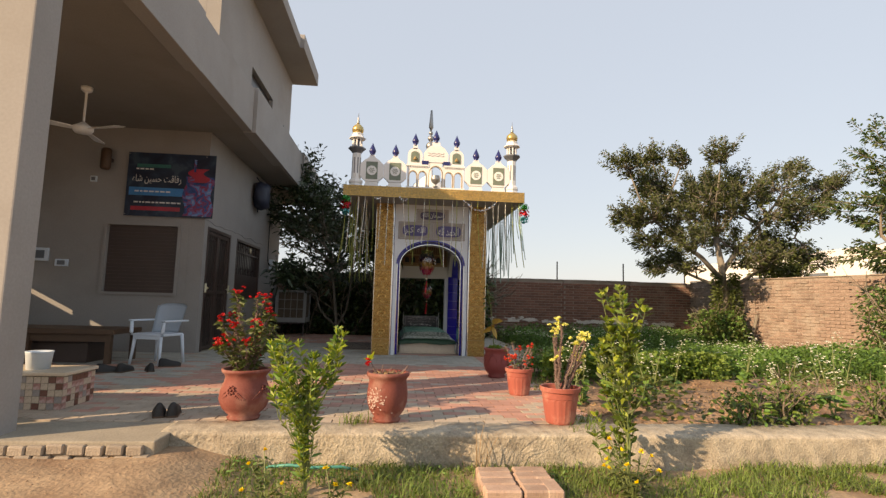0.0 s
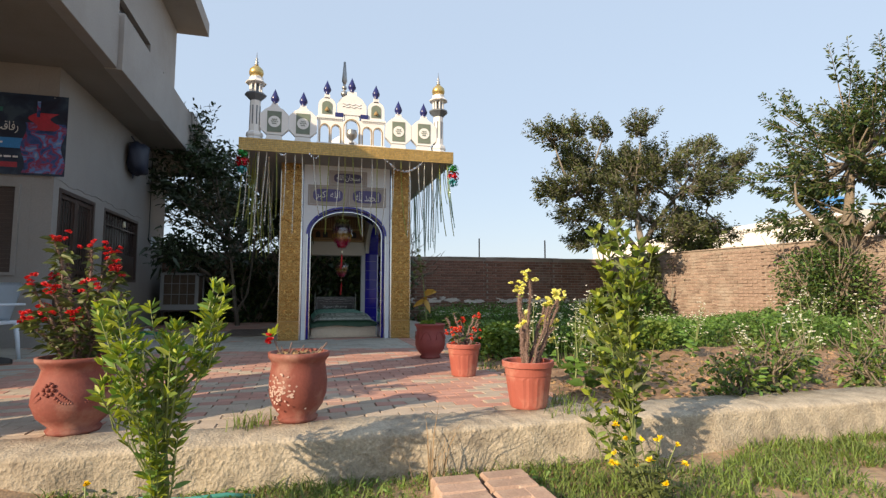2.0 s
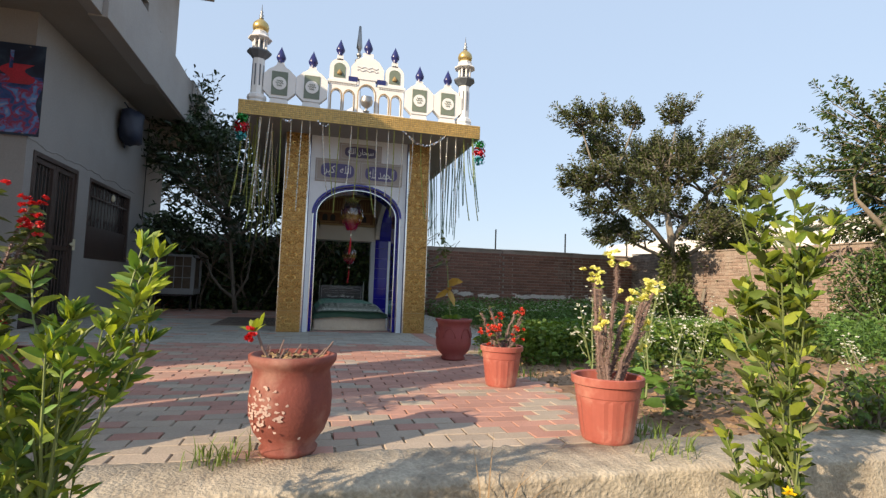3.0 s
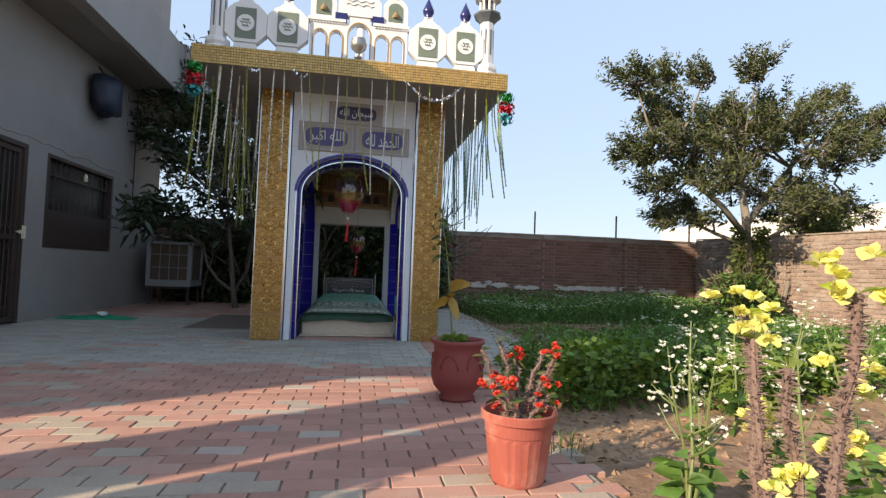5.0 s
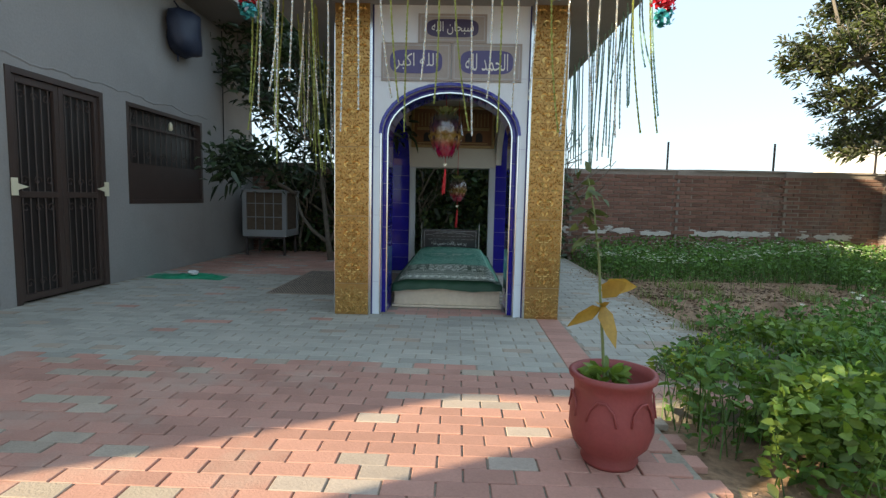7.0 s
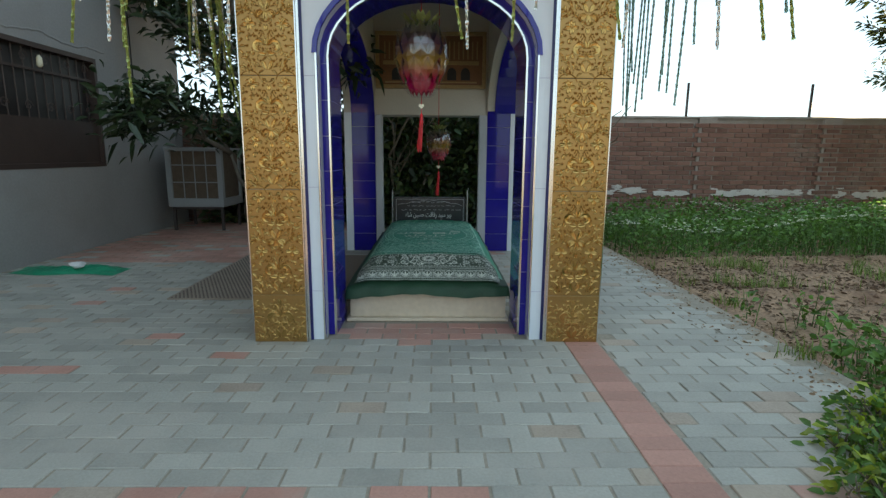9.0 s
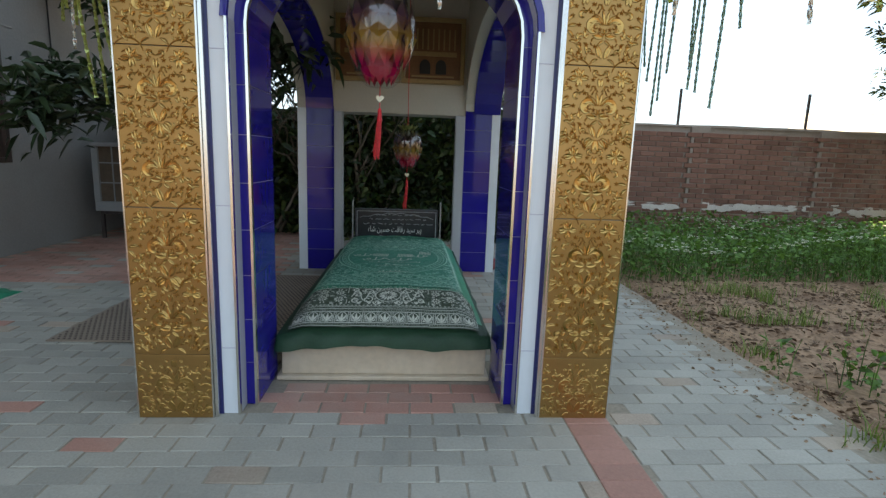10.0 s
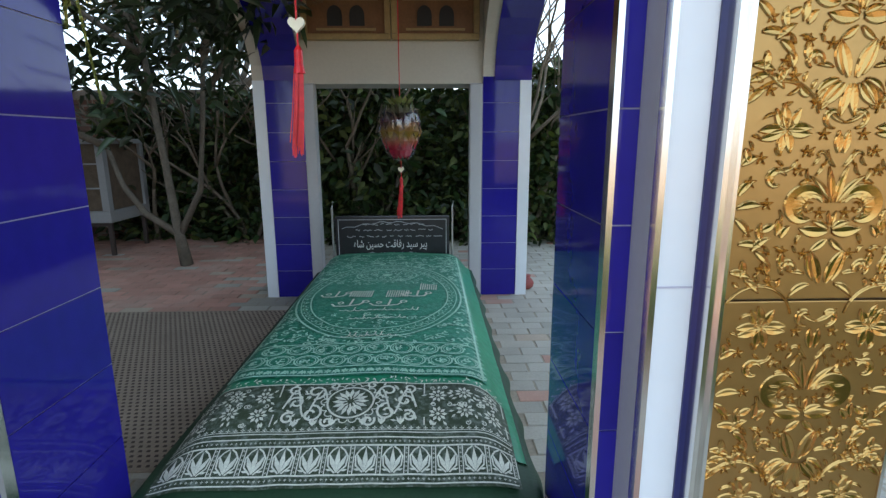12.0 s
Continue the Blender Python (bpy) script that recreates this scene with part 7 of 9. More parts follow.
def leaf_mesh(name, base, way, size, aspect, mat, parent=None, label="", droop=0.25, seed=1, kind=""):
    """Many folded leaves: base points, directions and lengths in arrays."""
    r = np.random.RandomState(seed)
    base = np.asarray(base, float)
    way = np.asarray(way, float)
    n = len(base)
    way = way / np.maximum(1e-6, np.linalg.norm(way, axis=1))[:, None]
    size = np.broadcast_to(np.asarray(size, float), (n,))[:, None]
    rv = r.normal(size=(n, 3)) + [0, 0, 0.5]
    side = np.cross(way, rv)
    side /= np.maximum(1e-6, np.linalg.norm(side, axis=1))[:, None]
    up = np.cross(side, way)
    w = size * aspect * 0.5
    p0 = base
    p1 = base + way * size * 0.32 + side * w * 0.9 + up * w * 0.35
    p2 = base + way * size * 0.35 - up * w * 0.1
    p3 = base + way * size * 0.32 - side * w * 0.9 + up * w * 0.35
    p4 = base + way * size * 0.72 + side * w * 0.65 + up * w * 0.15 - [0, 0, 1] * size * droop * 0.4
    p5 = base + way * size * 0.72 - side * w * 0.65 + up * w * 0.15 - [0, 0, 1] * size * droop * 0.4
    p6 = base + way * size - [0, 0, 1] * size * droop
    v = np.stack([p0, p1, p2, p3, p4, p5, p6], 1).reshape(-1, 3)
    f = np.array([(0, 2, 1, -1), (0, 3, 2, -1), (1, 2, 6, 4), (2, 3, 5, 6)])
    me = bpy.data.meshes.new(name)
    nv = len(v)
    loops, starts, totals = [], [], []
    per = np.array([0, 2, 1, 0, 3, 2, 1, 2, 6, 4, 2, 3, 5, 6])
    allv = (np.arange(n)[:, None] * 7 + per[None, :]).reshape(-1)
    st = (np.arange(n)[:, None] * 14 + np.array([0, 3, 6, 10])[None, :]).reshape(-1)
    tot = np.tile([3, 3, 4, 4], n)
    me.vertices.add(nv)
    me.vertices.foreach_set("co", v.reshape(-1))
    me.loops.add(len(allv))
    me.loops.foreach_set("vertex_index", allv.astype(np.int32))
    me.polygons.add(len(st))
    me.polygons.foreach_set("loop_start", st.astype(np.int32))
    me.polygons.foreach_set("loop_total", tot.astype(np.int32))
    me.update(calc_edges=True)
    me.materials.append(mat)
    ob = new(name, me)
    if parent is not None:
        ob.parent = parent
    if label:
        ob["label"] = label
    if kind:
        ob["kind"] = kind
    return ob


def blades(name, pts, hgt, lean, width, mat, seed, parent=None, kind=""):
    """Grass blades: two-segment curved strips."""
    r = np.random.RandomState(seed)
    pts = np.asarray(pts, float)
    n = len(pts)
    a = r.uniform(0, 2 * np.pi, n)
    d = np.stack([np.cos(a), np.sin(a), np.zeros(n)], 1)
    s = np.stack([-np.sin(a), np.cos(a), np.zeros(n)], 1)
    h = np.broadcast_to(hgt, (n,)) * r.uniform(0.5, 1.2, n)
    L = lean * h * r.uniform(0.4, 1.5, n)
    w = (width * r.uniform(0.7, 1.3, n))[:, None]
    z = np.array([0, 0, 1.0])
    p0, p1 = pts - s * w / 2, pts + s * w / 2
    m = pts + d * (L * 0.3)[:, None] + z * (h * 0.6)[:, None]
    p2, p3 = m + s * w * 0.4, m - s * w * 0.4
    p4 = pts + d * L[:, None] + z * h[:, None]
    v = np.stack([p0, p1, p2, p3, p4], 1).reshape(-1, 3)
    per = np.array([0, 1, 2, 3, 3, 2, 4])
    me = bpy.data.meshes.new(name)
    me.vertices.add(len(v))
    me.vertices.foreach_set("co", v.reshape(-1))
    allv = (np.arange(n)[:, None] * 5 + per[None]).reshape(-1)
    me.loops.add(len(allv))
    me.loops.foreach_set("vertex_index", allv.astype(np.int32))
    st = (np.arange(n)[:, None] * 7 + np.array([0, 4])[None]).reshape(-1)
    me.polygons.add(len(st))
    me.polygons.foreach_set("loop_start", st.astype(np.int32))
    me.polygons.foreach_set("loop_total", np.tile([4, 3], n).astype(np.int32))
    me.update(calc_edges=True)
    me.materials.append(mat)
    ob = new(name, me)
    if parent is not None:
        ob.parent = parent
    if kind:
        ob["kind"] = kind
    return ob


def grow(rnd, p, d, length, radius, depth, out, tips, spread=0.6, up=0.15, split=(2, 3), shrink=0.68):
    """A branch that bends and forks; collects paths, and points along the twigs."""
    pts, rad = [p.copy()], [radius]
    n = 4
    for i in range(n):
        d = (d + Vector((rnd.gauss(0, 0.14), rnd.gauss(0, 0.14), rnd.gauss(0, 0.10) + up * 0.3))).normalized()
        p = p + d * (length / n)
        pts.append(p.copy())
        rad.append(radius * (1 - 0.45 * (i + 1) / n))
        if depth <= 1:
            tips.append((p.copy(), d.copy()))
    out.append((pts, rad))
    if depth == 0:
        return
    for k in range(rnd.randint(*split)):
        ax = Vector((rnd.gauss(0, 1), rnd.gauss(0, 1), rnd.gauss(0, 0.6)))
        ax = (ax - ax.project(d)).normalized()
        nd = (d + ax * spread * rnd.uniform(0.7, 1.3) + Vector((0, 0, up))).normalized()
        st = pts[rnd.choice((2, 3, 4))] if k else pts[-1]
        grow(rnd, st.copy(), nd, length * shrink * rnd.uniform(0.8, 1.2), radius * 0.55, depth - 1, out, tips, spread, up, split, shrink)


def wood(name, paths, mat, parent, seg=6, label=""):
    bm = bmesh.new()
    for pts, rad in paths:
        tube(bm, pts, rad, seg if rad[0] > 0.015 else 4)
    return part(name, bm, mat, parent, label, smooth=True)


def leaf_cloud(rnd, tips, per, scatter, outward=0.7):
    b, w = [], []
    for p, d in tips:
        for _ in range(per):
            o = Vector((rnd.gauss(0, scatter), rnd.gauss(0, scatter), rnd.gauss(0, scatter * 0.7)))
            b.append(p + o)
            w.append((d * outward + Vector((rnd.gauss(0, 0.7), rnd.gauss(0, 0.7), rnd.gauss(0.15, 0.5)))).normalized())
    return b, w


def sprig_tree(name, label, at, trunk, center, radii, n, per, leaf, mats, seed, bark, low=-0.6, tuft=0.75, clumps=()):
    """A crown of many feathery sprigs that point outward and up, carried by thin branches from a forked trunk."""
    rnd = random.Random(seed)
    t = thing("tree", label, "tree", at)
    paths = list(trunk)
    tops = [p[-1] for p, r in trunk] + [p[-2] for p, r in trunk]
    b, w, s = [], [], []
    c = Vector(center)
    hubs = []
    for x, z, r in clumps:
        deep = rnd.gauss(0, 0.45)
        q = Vector((x + 0.78 * deep, deep, z))
        st = min(tops, key=lambda m: (m - q).length)
        mid = st.lerp(q, 0.5) + Vector((rnd.gauss(0, 0.08), rnd.gauss(0, 0.08), -0.10))
        paths.append(([st, mid, q], [0.036, 0.026, 0.014]))
        hubs += [(q, r)] * max(2, round(r * 14))
    for k in range(n):
        while True:
            d = Vector((rnd.gauss(0, 1), rnd.gauss(0, 1), rnd.gauss(0.15, 1))).normalized()
            if d.z > low:
                break
        f = rnd.uniform(0.35, 1.0) ** 0.6
        if hubs:
            q, r = hubs[k % len(hubs)]
            p = q + Vector((d.x * r, d.y * r * 1.3, d.z * r * 0.7)) * f * 0.92
            d = (p - Vector((c.x, c.y, c.z - 1.2))).normalized()
        else:
            lump = 0.82 + 0.75 * noise.noise((d.x * 3.1 + seed, d.y * 3.1, d.z * 3.1))
            p = c + Vector((d.x * radii[0], d.y * radii[1], d.z * radii[2])) * f * lump
            q = c
        o = (Vector((d.x, d.y, d.z * 0.6)) + Vector((rnd.gauss(0, 0.35), rnd.gauss(0, 0.35), tuft * rnd.uniform(0.1, 1.2)))).normalized()
        L = rnd.uniform(0.4, 0.95) * (0.62 if hubs else 1)
        st = min(tops, key=lambda q: (q - p).length)
        mid = st.lerp(p, 0.55) + Vector((rnd.gauss(0, 0.12), rnd.gauss(0, 0.12), rnd.uniform(-0.15, 0.05)))
        if k % 2 == 0 and not hubs:
            paths.append(([st, mid, p], [0.028, 0.018, 0.009]))
        else:
            paths.append(([p.lerp(q, 0.25 if not hubs else 1.0), p], [0.012, 0.008]))
        paths.append(([p, p + o * L * 0.5 + Vector((0, 0, 0.02)), p + o * L], [0.008, 0.006, 0.003]))
        u = o.orthogonal().normalized()
        v = o.cross(u)
        for i in range(per):
            q = rnd.random()
            a = rnd.uniform(0, 6.28)
            r = u * math.cos(a) + v * math.sin(a)
            b.append(p + o * L * q + r * rnd.uniform(0, 0.07))
            w.append(o * rnd.uniform(0.3, 1.0) + r * rnd.uniform(0.4, 1.0))
            s.append(rnd.uniform(0.7, 1.3) * leaf * (1.15 - 0.5 * q))
    wood("trunk", paths, bark, t)
    m = len(mats)
    for i, (mt, lb) in enumerate(mats):
        leaf_mesh("crown", b[i::m], w[i::m], s[i::m], 0.40, mt, t, lb, seed=seed + i)
    return t, rnd


# the crown's lumps: offset along the wall, height, radius
CLUMPS = ((-2.15, 5.15, 0.34), (-2.65, 4.75, 0.42), (-2.15, 4.5, 0.58), (-1.85, 4.15, 0.52), (-2.65, 3.4, 0.46), (-2.1, 3.45, 0.52), (-1.35, 4.2, 0.5), (-1.3, 3.5, 0.52), (-1.4, 3.0, 0.36), (-2.1, 2.75, 0.38), (-1.65, 2.5, 0.42),
          (-1.95, 2.15, 0.28), (-0.92, 2.2, 0.32), (-1.2, 5.0, 0.32), (-0.7, 4.7, 0.52), (0.0, 5.0, 0.38), (-0.1, 4.5, 0.62), (-0.45, 4.0, 0.66), (0.45, 4.2, 0.66),
          (-0.5, 3.3, 0.62), (0.2, 2.85, 0.66), (-0.6, 2.7, 0.46), (0.95, 2.45, 0.42), (2.06, 5.1, 0.38), (1.5, 4.5, 0.66), (2.85, 4.8, 0.34), (3.2, 4.6, 0.28),
          (2.7, 4.1, 0.48), (2.2, 3.6, 0.58), (1.3, 3.6, 0.66), (1.2, 3.0, 0.5), (0.1, 3.7, 0.6), (1.7, 2.7, 0.45), (2.35, 2.5, 0.42), (1.5, 2.1, 0.4), (0.7, 2.3, 0.4))


def build_tree_east():
    """The spreading tree in the far corner of the bed, with a creeper on its trunk."""
    V = Vector
    trunk = [([V((0, 0, 0)), V((-0.05, 0.02, 0.7)), V((-0.12, 0, 1.5)), V((-0.2, -0.05, 2.3)), V((-0.35, -0.05, 3.1))], [0.15, 0.13, 0.11, 0.09, 0.06]),
             ([V((-0.15, 0, 1.9)), V((-0.8, -0.1, 2.5)), V((-1.6, -0.2, 3.0)), V((-2.2, -0.3, 3.4))], [0.07, 0.06, 0.045, 0.03]),
             ([V((-0.12, 0, 1.7)), V((-0.7, 0.2, 1.95)), V((-1.5, 0.3, 2.3))], [0.05, 0.04, 0.025]),
             ([V((-0.18, 0, 2.1)), V((0.4, 0.1, 2.8)), V((1.1, 0.2, 3.5)), V((1.6, 0.2, 4.1))], [0.07, 0.06, 0.045, 0.03]),
             ([V((-0.1, 0, 1.6)), V((0.6, -0.2, 2.1)), V((1.5, -0.2, 2.6)), V((2.1, -0.2, 2.9))], [0.05, 0.045, 0.035, 0.025]),
             ([V((0.35, -0.3, 0)), V((0.5, -0.35, 0.8)), V((0.75, -0.3, 1.6)), V((0.95, -0.25, 2.3))], [0.05, 0.045, 0.035, 0.02]),
             ([V((0.5, -0.3, 0)), V((0.8, -0.35, 0.7)), V((1.25, -0.3, 1.5)), V((1.6, -0.25, 2.2))], [0.045, 0.04, 0.03, 0.02])]
    t, rnd = sprig_tree("tree", "spreading leafy tree with dusty olive foliage by the wall", (8.95, 13.25, -0.15), trunk, (0.0, -0.2, 3.45), (3.15, 1.7, 1.75), 940, 48, 0.105,
                        ((LEAF_GREY, "dusty grey-green foliage"), (LEAF_OLIVE, "olive green foliage")), 21, BARK_PALE, low=-0.95, clumps=CLUMPS)
    rs = np.random.RandomState(3)
    b2, w2 = [], []
    for i in range(2600):
        z = rnd.uniform(0, 2.1)
        a = rnd.uniform(0, 6.28)
        r = rnd.uniform(0.12, 0.42) * (1 - 0.25 * z / 2.1)
        b2.append((r * math.cos(a) - 0.1, r * math.sin(a) - 0.05, z))
        w2.append((math.cos(a), math.sin(a), rnd.uniform(-0.4, 0.4)))
    for i in range(1500):
        b2.append((rnd.gauss(1.3, 0.45), rnd.gauss(-0.3, 0.2), rnd.gauss(2.2, 0.35)))
        w2.append((rnd.gauss(0, 1), rnd.gauss(0, 1), rnd.gauss(0, 0.6)))
    leaf_mesh("creeper", b2, w2, rs.uniform(0.05, 0.11, len(b2)), 0.7, LEAF_OLIVE, t, "creeper on the trunk", seed=6)


build_tree_east()


def build_tree_right():
    V = Vector
    trunk = [([V((0, 0, 0)), V((0.1, 0, 1.2)), V((0.2, 0.05, 2.4)), V((0.3, 0, 3.4))], [0.14, 0.12, 0.10, 0.06]),
             ([V((0.12, 0, 1.5)), V((-0.4, 0.1, 2.1)), V((-0.9, 0.2, 2.6))], [0.06, 0.05, 0.03]),
             ([V((0.15, 0, 1.8)), V((0.5, -0.5, 2.5)), V((0.8, -1.0, 3.2))], [0.06, 0.05, 0.03])]
    sprig_tree("tree", "dense dark green tree overhanging the brick wall", (10.0, 8.7, -0.15), trunk, (1.05, 0.1, 3.2), (1.9, 2.0, 2.35), 380, 62, 0.12,
               ((LEAF_DEEP, "deep green foliage"), (LEAF_OLIVE, "olive green foliage")), 33, BARK, low=-0.85, tuft=0.4)


build_tree_right()


def build_bush(name, label, x, y, z, rx, ry, rz, n, size, mats, seed, z0=0.0):
    """A shrub of many leaves on thin stems, uneven in outline."""
    rnd = random.Random(seed)
    t = thing(name, label, "shrub", (x, y, z))
    paths, tips = [], []
    for i in range(9):
        a = rnd.uniform(0, 6.28)
        d = Vector((math.cos(a) * rx / rz, math.sin(a) * ry / rz, 1.1)).normalized()
        grow(rnd, Vector((rnd.gauss(0, 0.05), rnd.gauss(0, 0.05), 0)), d, rz * 0.6, 0.014 * rz + 0.008, 2, paths, tips, spread=0.6, up=0.1)
    wood("stem_growth", paths, BARK, t, 5)
    b, w = [], []
    while len(b) < n:
        p = Vector((rnd.gauss(0, 0.45), rnd.gauss(0, 0.45), rnd.uniform(0, 1)))
        q = p.x ** 2 + p.y ** 2 + max(0, p.z - 0.55) ** 2 * 3
        lump = 0.75 + 0.55 * noise.noise((p.x * 3.1 + seed, p.y * 3.1, p.z * 3.1))
        if q < lump:
            b.append((p.x * rx, p.y * ry, z0 + p.z * rz))
            w.append((p.x + rnd.gauss(0, 0.4), p.y + rnd.gauss(0, 0.4), rnd.gauss(0.25, 0.45)))
    rs = np.random.RandomState(seed)
    k = len(mats)
    for i, m in enumerate(mats):
        leaf_mesh("foliage", b[i::k], w[i::k], rs.uniform(size * 0.7, size * 1.3, len(b[i::k])), 0.5, m, t, seed=seed + i)
    return t


build_bush("shrub", "dense olive shrub at the foot of the sunny wall", 9.3, 8.6, -0.15, 0.9, 1.0, 1.7, 7500, 0.075, (LEAF_OLIVE, LEAF_DEEP, LEAF_FIELD), 41)
build_bush("shrub", "leafy green shrub under the corner tree", 8.4, 12.8, -0.15, 0.9, 0.7, 1.1, 3000, 0.10, (LEAF_OLIVE, LEAF_FIELD), 42)


for _i, (_x, _y, _h) in enumerate(((3.05, 4.3, 0.30), (3.5, 4.4, 0.42), (4.4, 4.35, 0.36), (5.3, 4.6, 0.5))):
    build_bush("weed_clump", "leafy green weed clump in the bed behind the kerb", _x, _y, -0.03, 0.30, 0.22, _h, 420, 0.055, (LEAF_EDGE, LEAF_FIELD, LEAF_OLIVE), 140 + _i)


# bark with the shade behind the pavilion put into its colour
BARK_SHADE = material("shaded_bark", (0.15, 0.128, 0.10), 0.95, vary=0.3, scale=12, grain=60, bump=0.8)


for _i, (_x, _y, _h) in enumerate(((2.62, 8.02, 0.20), (2.80, 8.30, 0.16), (2.90, 8.0, 0.24), (2.30, 8.22, 0.14), (2.42, 8.0, 0.20), (2.55, 8.45, 0.15), (2.15, 7.95, 0.16))):
    build_bush("weed_clump", "bright green leafy weed clump beside the pavers", _x, _y, -0.03, 0.24, 0.20, _h, 380, 0.05, (LEAF_BRIGHT, LEAF_FIELD, LEAF_FIELD), 150 + _i)


def build_back_trees():
    """The shaded broad-leaved tree and the hedge behind the pavilion."""
    rnd = random.Random(51)
    t = thing("tree", "shaded broad-leaved tree with pale forked trunks behind the pavilion", "tree", (-1.42, 13.45, 0))
    paths, tips = [], []
    paths.append(([Vector((0, 0, 0)), Vector((-0.05, 0, 0.35)), Vector((-0.12, 0.05, 0.9)), Vector((-0.2, 0.1, 1.5)), Vector((-0.25, 0.1, 2.1))], [0.058, 0.045, 0.036, 0.032, 0.028]))
    paths.append(([Vector((-0.03, 0, 0.30)), Vector((0.18, 0.03, 0.7)), Vector((0.25, 0.05, 1.3)), Vector((0.3, 0.1, 2.0))], [0.034, 0.028, 0.024, 0.02]))
    paths.append(([Vector((-0.02, 0, 0.28)), Vector((-0.3, -0.05, 0.5)), Vector((-0.5, 0, 0.75)), Vector((-0.6, 0, 1.1))], [0.035, 0.03, 0.025, 0.02]))
    for d, st, L in (((-0.6, 0.2, 0.8), (-0.2, 0.1, 1.5), 1.2), ((0.4, 0.3, 0.9), (0.3, 0.1, 1.9), 1.1), ((-0.2, -0.3, 1), (-0.25, 0.1, 2.0), 1.3), ((-0.9, 0, 0.5), (-0.25, 0.1, 1.9), 1.1), ((0.8, 0.3, 0.5), (0.3, 0.1, 2.0), 1.0),
                     ((-0.5, -0.5, 0.3), (-0.6, 0, 1.1), 0.8), ((0.1, 0.6, 0.9), (0.0, 0.1, 1.8), 1.3), ((-0.8, 0.5, 0.9), (-0.25, 0.1, 2.1), 1.4), ((0.5, -0.3, 0.4), (0.3, 0.1, 1.6), 0.8)):
        grow(rnd, Vector(st), Vector(d).normalized(), L, 0.035, 2, paths, tips, spread=0.6, up=0.08, shrink=0.7)
    wood("trunk", paths, BARK_SHADE, t)
    b, w = leaf_cloud(rnd, tips, 17, 0.16)
    for k in range(650):
        b.append(Vector((rnd.gauss(-0.25, 0.55), rnd.gauss(0.25, 0.35), rnd.gauss(1.95, 0.32))))
        w.append(Vector((rnd.gauss(0, 1), rnd.gauss(0, 1), rnd.gauss(-0.1, 0.5))))
    rs = np.random.RandomState(8)
    leaf_mesh("crown", b, w, rs.uniform(0.12, 0.24, len(b)), 0.32, LEAF_DARK, t, "long dark leaves", droop=0.35, seed=9)
    for i, (x, y, rx, ry, rz, n) in enumerate(((0.2, 14.6, 1.0, 0.5, 2.0, 3000), (1.4, 14.7, 1.0, 0.45, 2.3, 3200), (2.15, 14.6, 0.7, 0.5, 2.0, 2200), (-1.2, 14.85, 1.1, 0.35, 1.75, 2400), (-2.4, 14.9, 0.8, 0.3, 1.65, 1700), (-0.3, 14.9, 0.9, 0.3, 2.0, 2200))):
        build_bush("hedge_shrub", "dark green shrub of the hedge behind the pavilion", x, y, -0.05, rx, ry, rz, n, 0.14, (LEAF_DEEP, LEAF_DARK, LEAF_OLIVE), 60 + i)
    t2 = thing("tree", "tall shaded tree behind the boundary wall", "tree", (-1.9, 16.4, -0.2))
    paths, tips = [], []
    paths.append(([Vector((0, 0, 0)), Vector((0.1, 0, 1.2)), Vector((0.0, 0, 2.4))], [0.13, 0.11, 0.09]))
    for k in range(9):
        a = k * 0.7
        grow(rnd, Vector((0, 0, 1.9 + 0.06 * k)), Vector((math.cos(a), math.sin(a) * 0.7, 0.75)).normalized(), 1.3, 0.05, 2, paths, tips, spread=0.6, up=0.08, shrink=0.7)
    wood("trunk", paths, BARK_SHADE, t2)
    b, w = leaf_cloud(rnd, tips, 19, 0.18)
    leaf_mesh("crown", b, w, rs.uniform(0.13, 0.24, len(b)), 0.34, LEAF_DARK, t2, "dark leaves", droop=0.35, seed=10)


build_back_trees()


# ---- plants in pots and along the kerb ----
def flower_head(rnd, center, r, n=9, layers=2):
    b, w = [], []
    tilt = Vector((rnd.gauss(0, 0.6), rnd.gauss(0, 0.6) - 0.3, 0))
    for L in range(layers):
        for i in range(n):
            a = 2 * math.pi * (i + 0.5 * L) / n
            b.append(Vector(center) + Vector((0, 0, 0.004 * L)))
            w.append(Vector((math.cos(a) + tilt.x, math.sin(a) + tilt.y, 0.35 + 0.5 * L + rnd.gauss(0, 0.15))))
    return b, w, [r * (1 - 0.25 * (i // n)) for i in range(n * layers)]


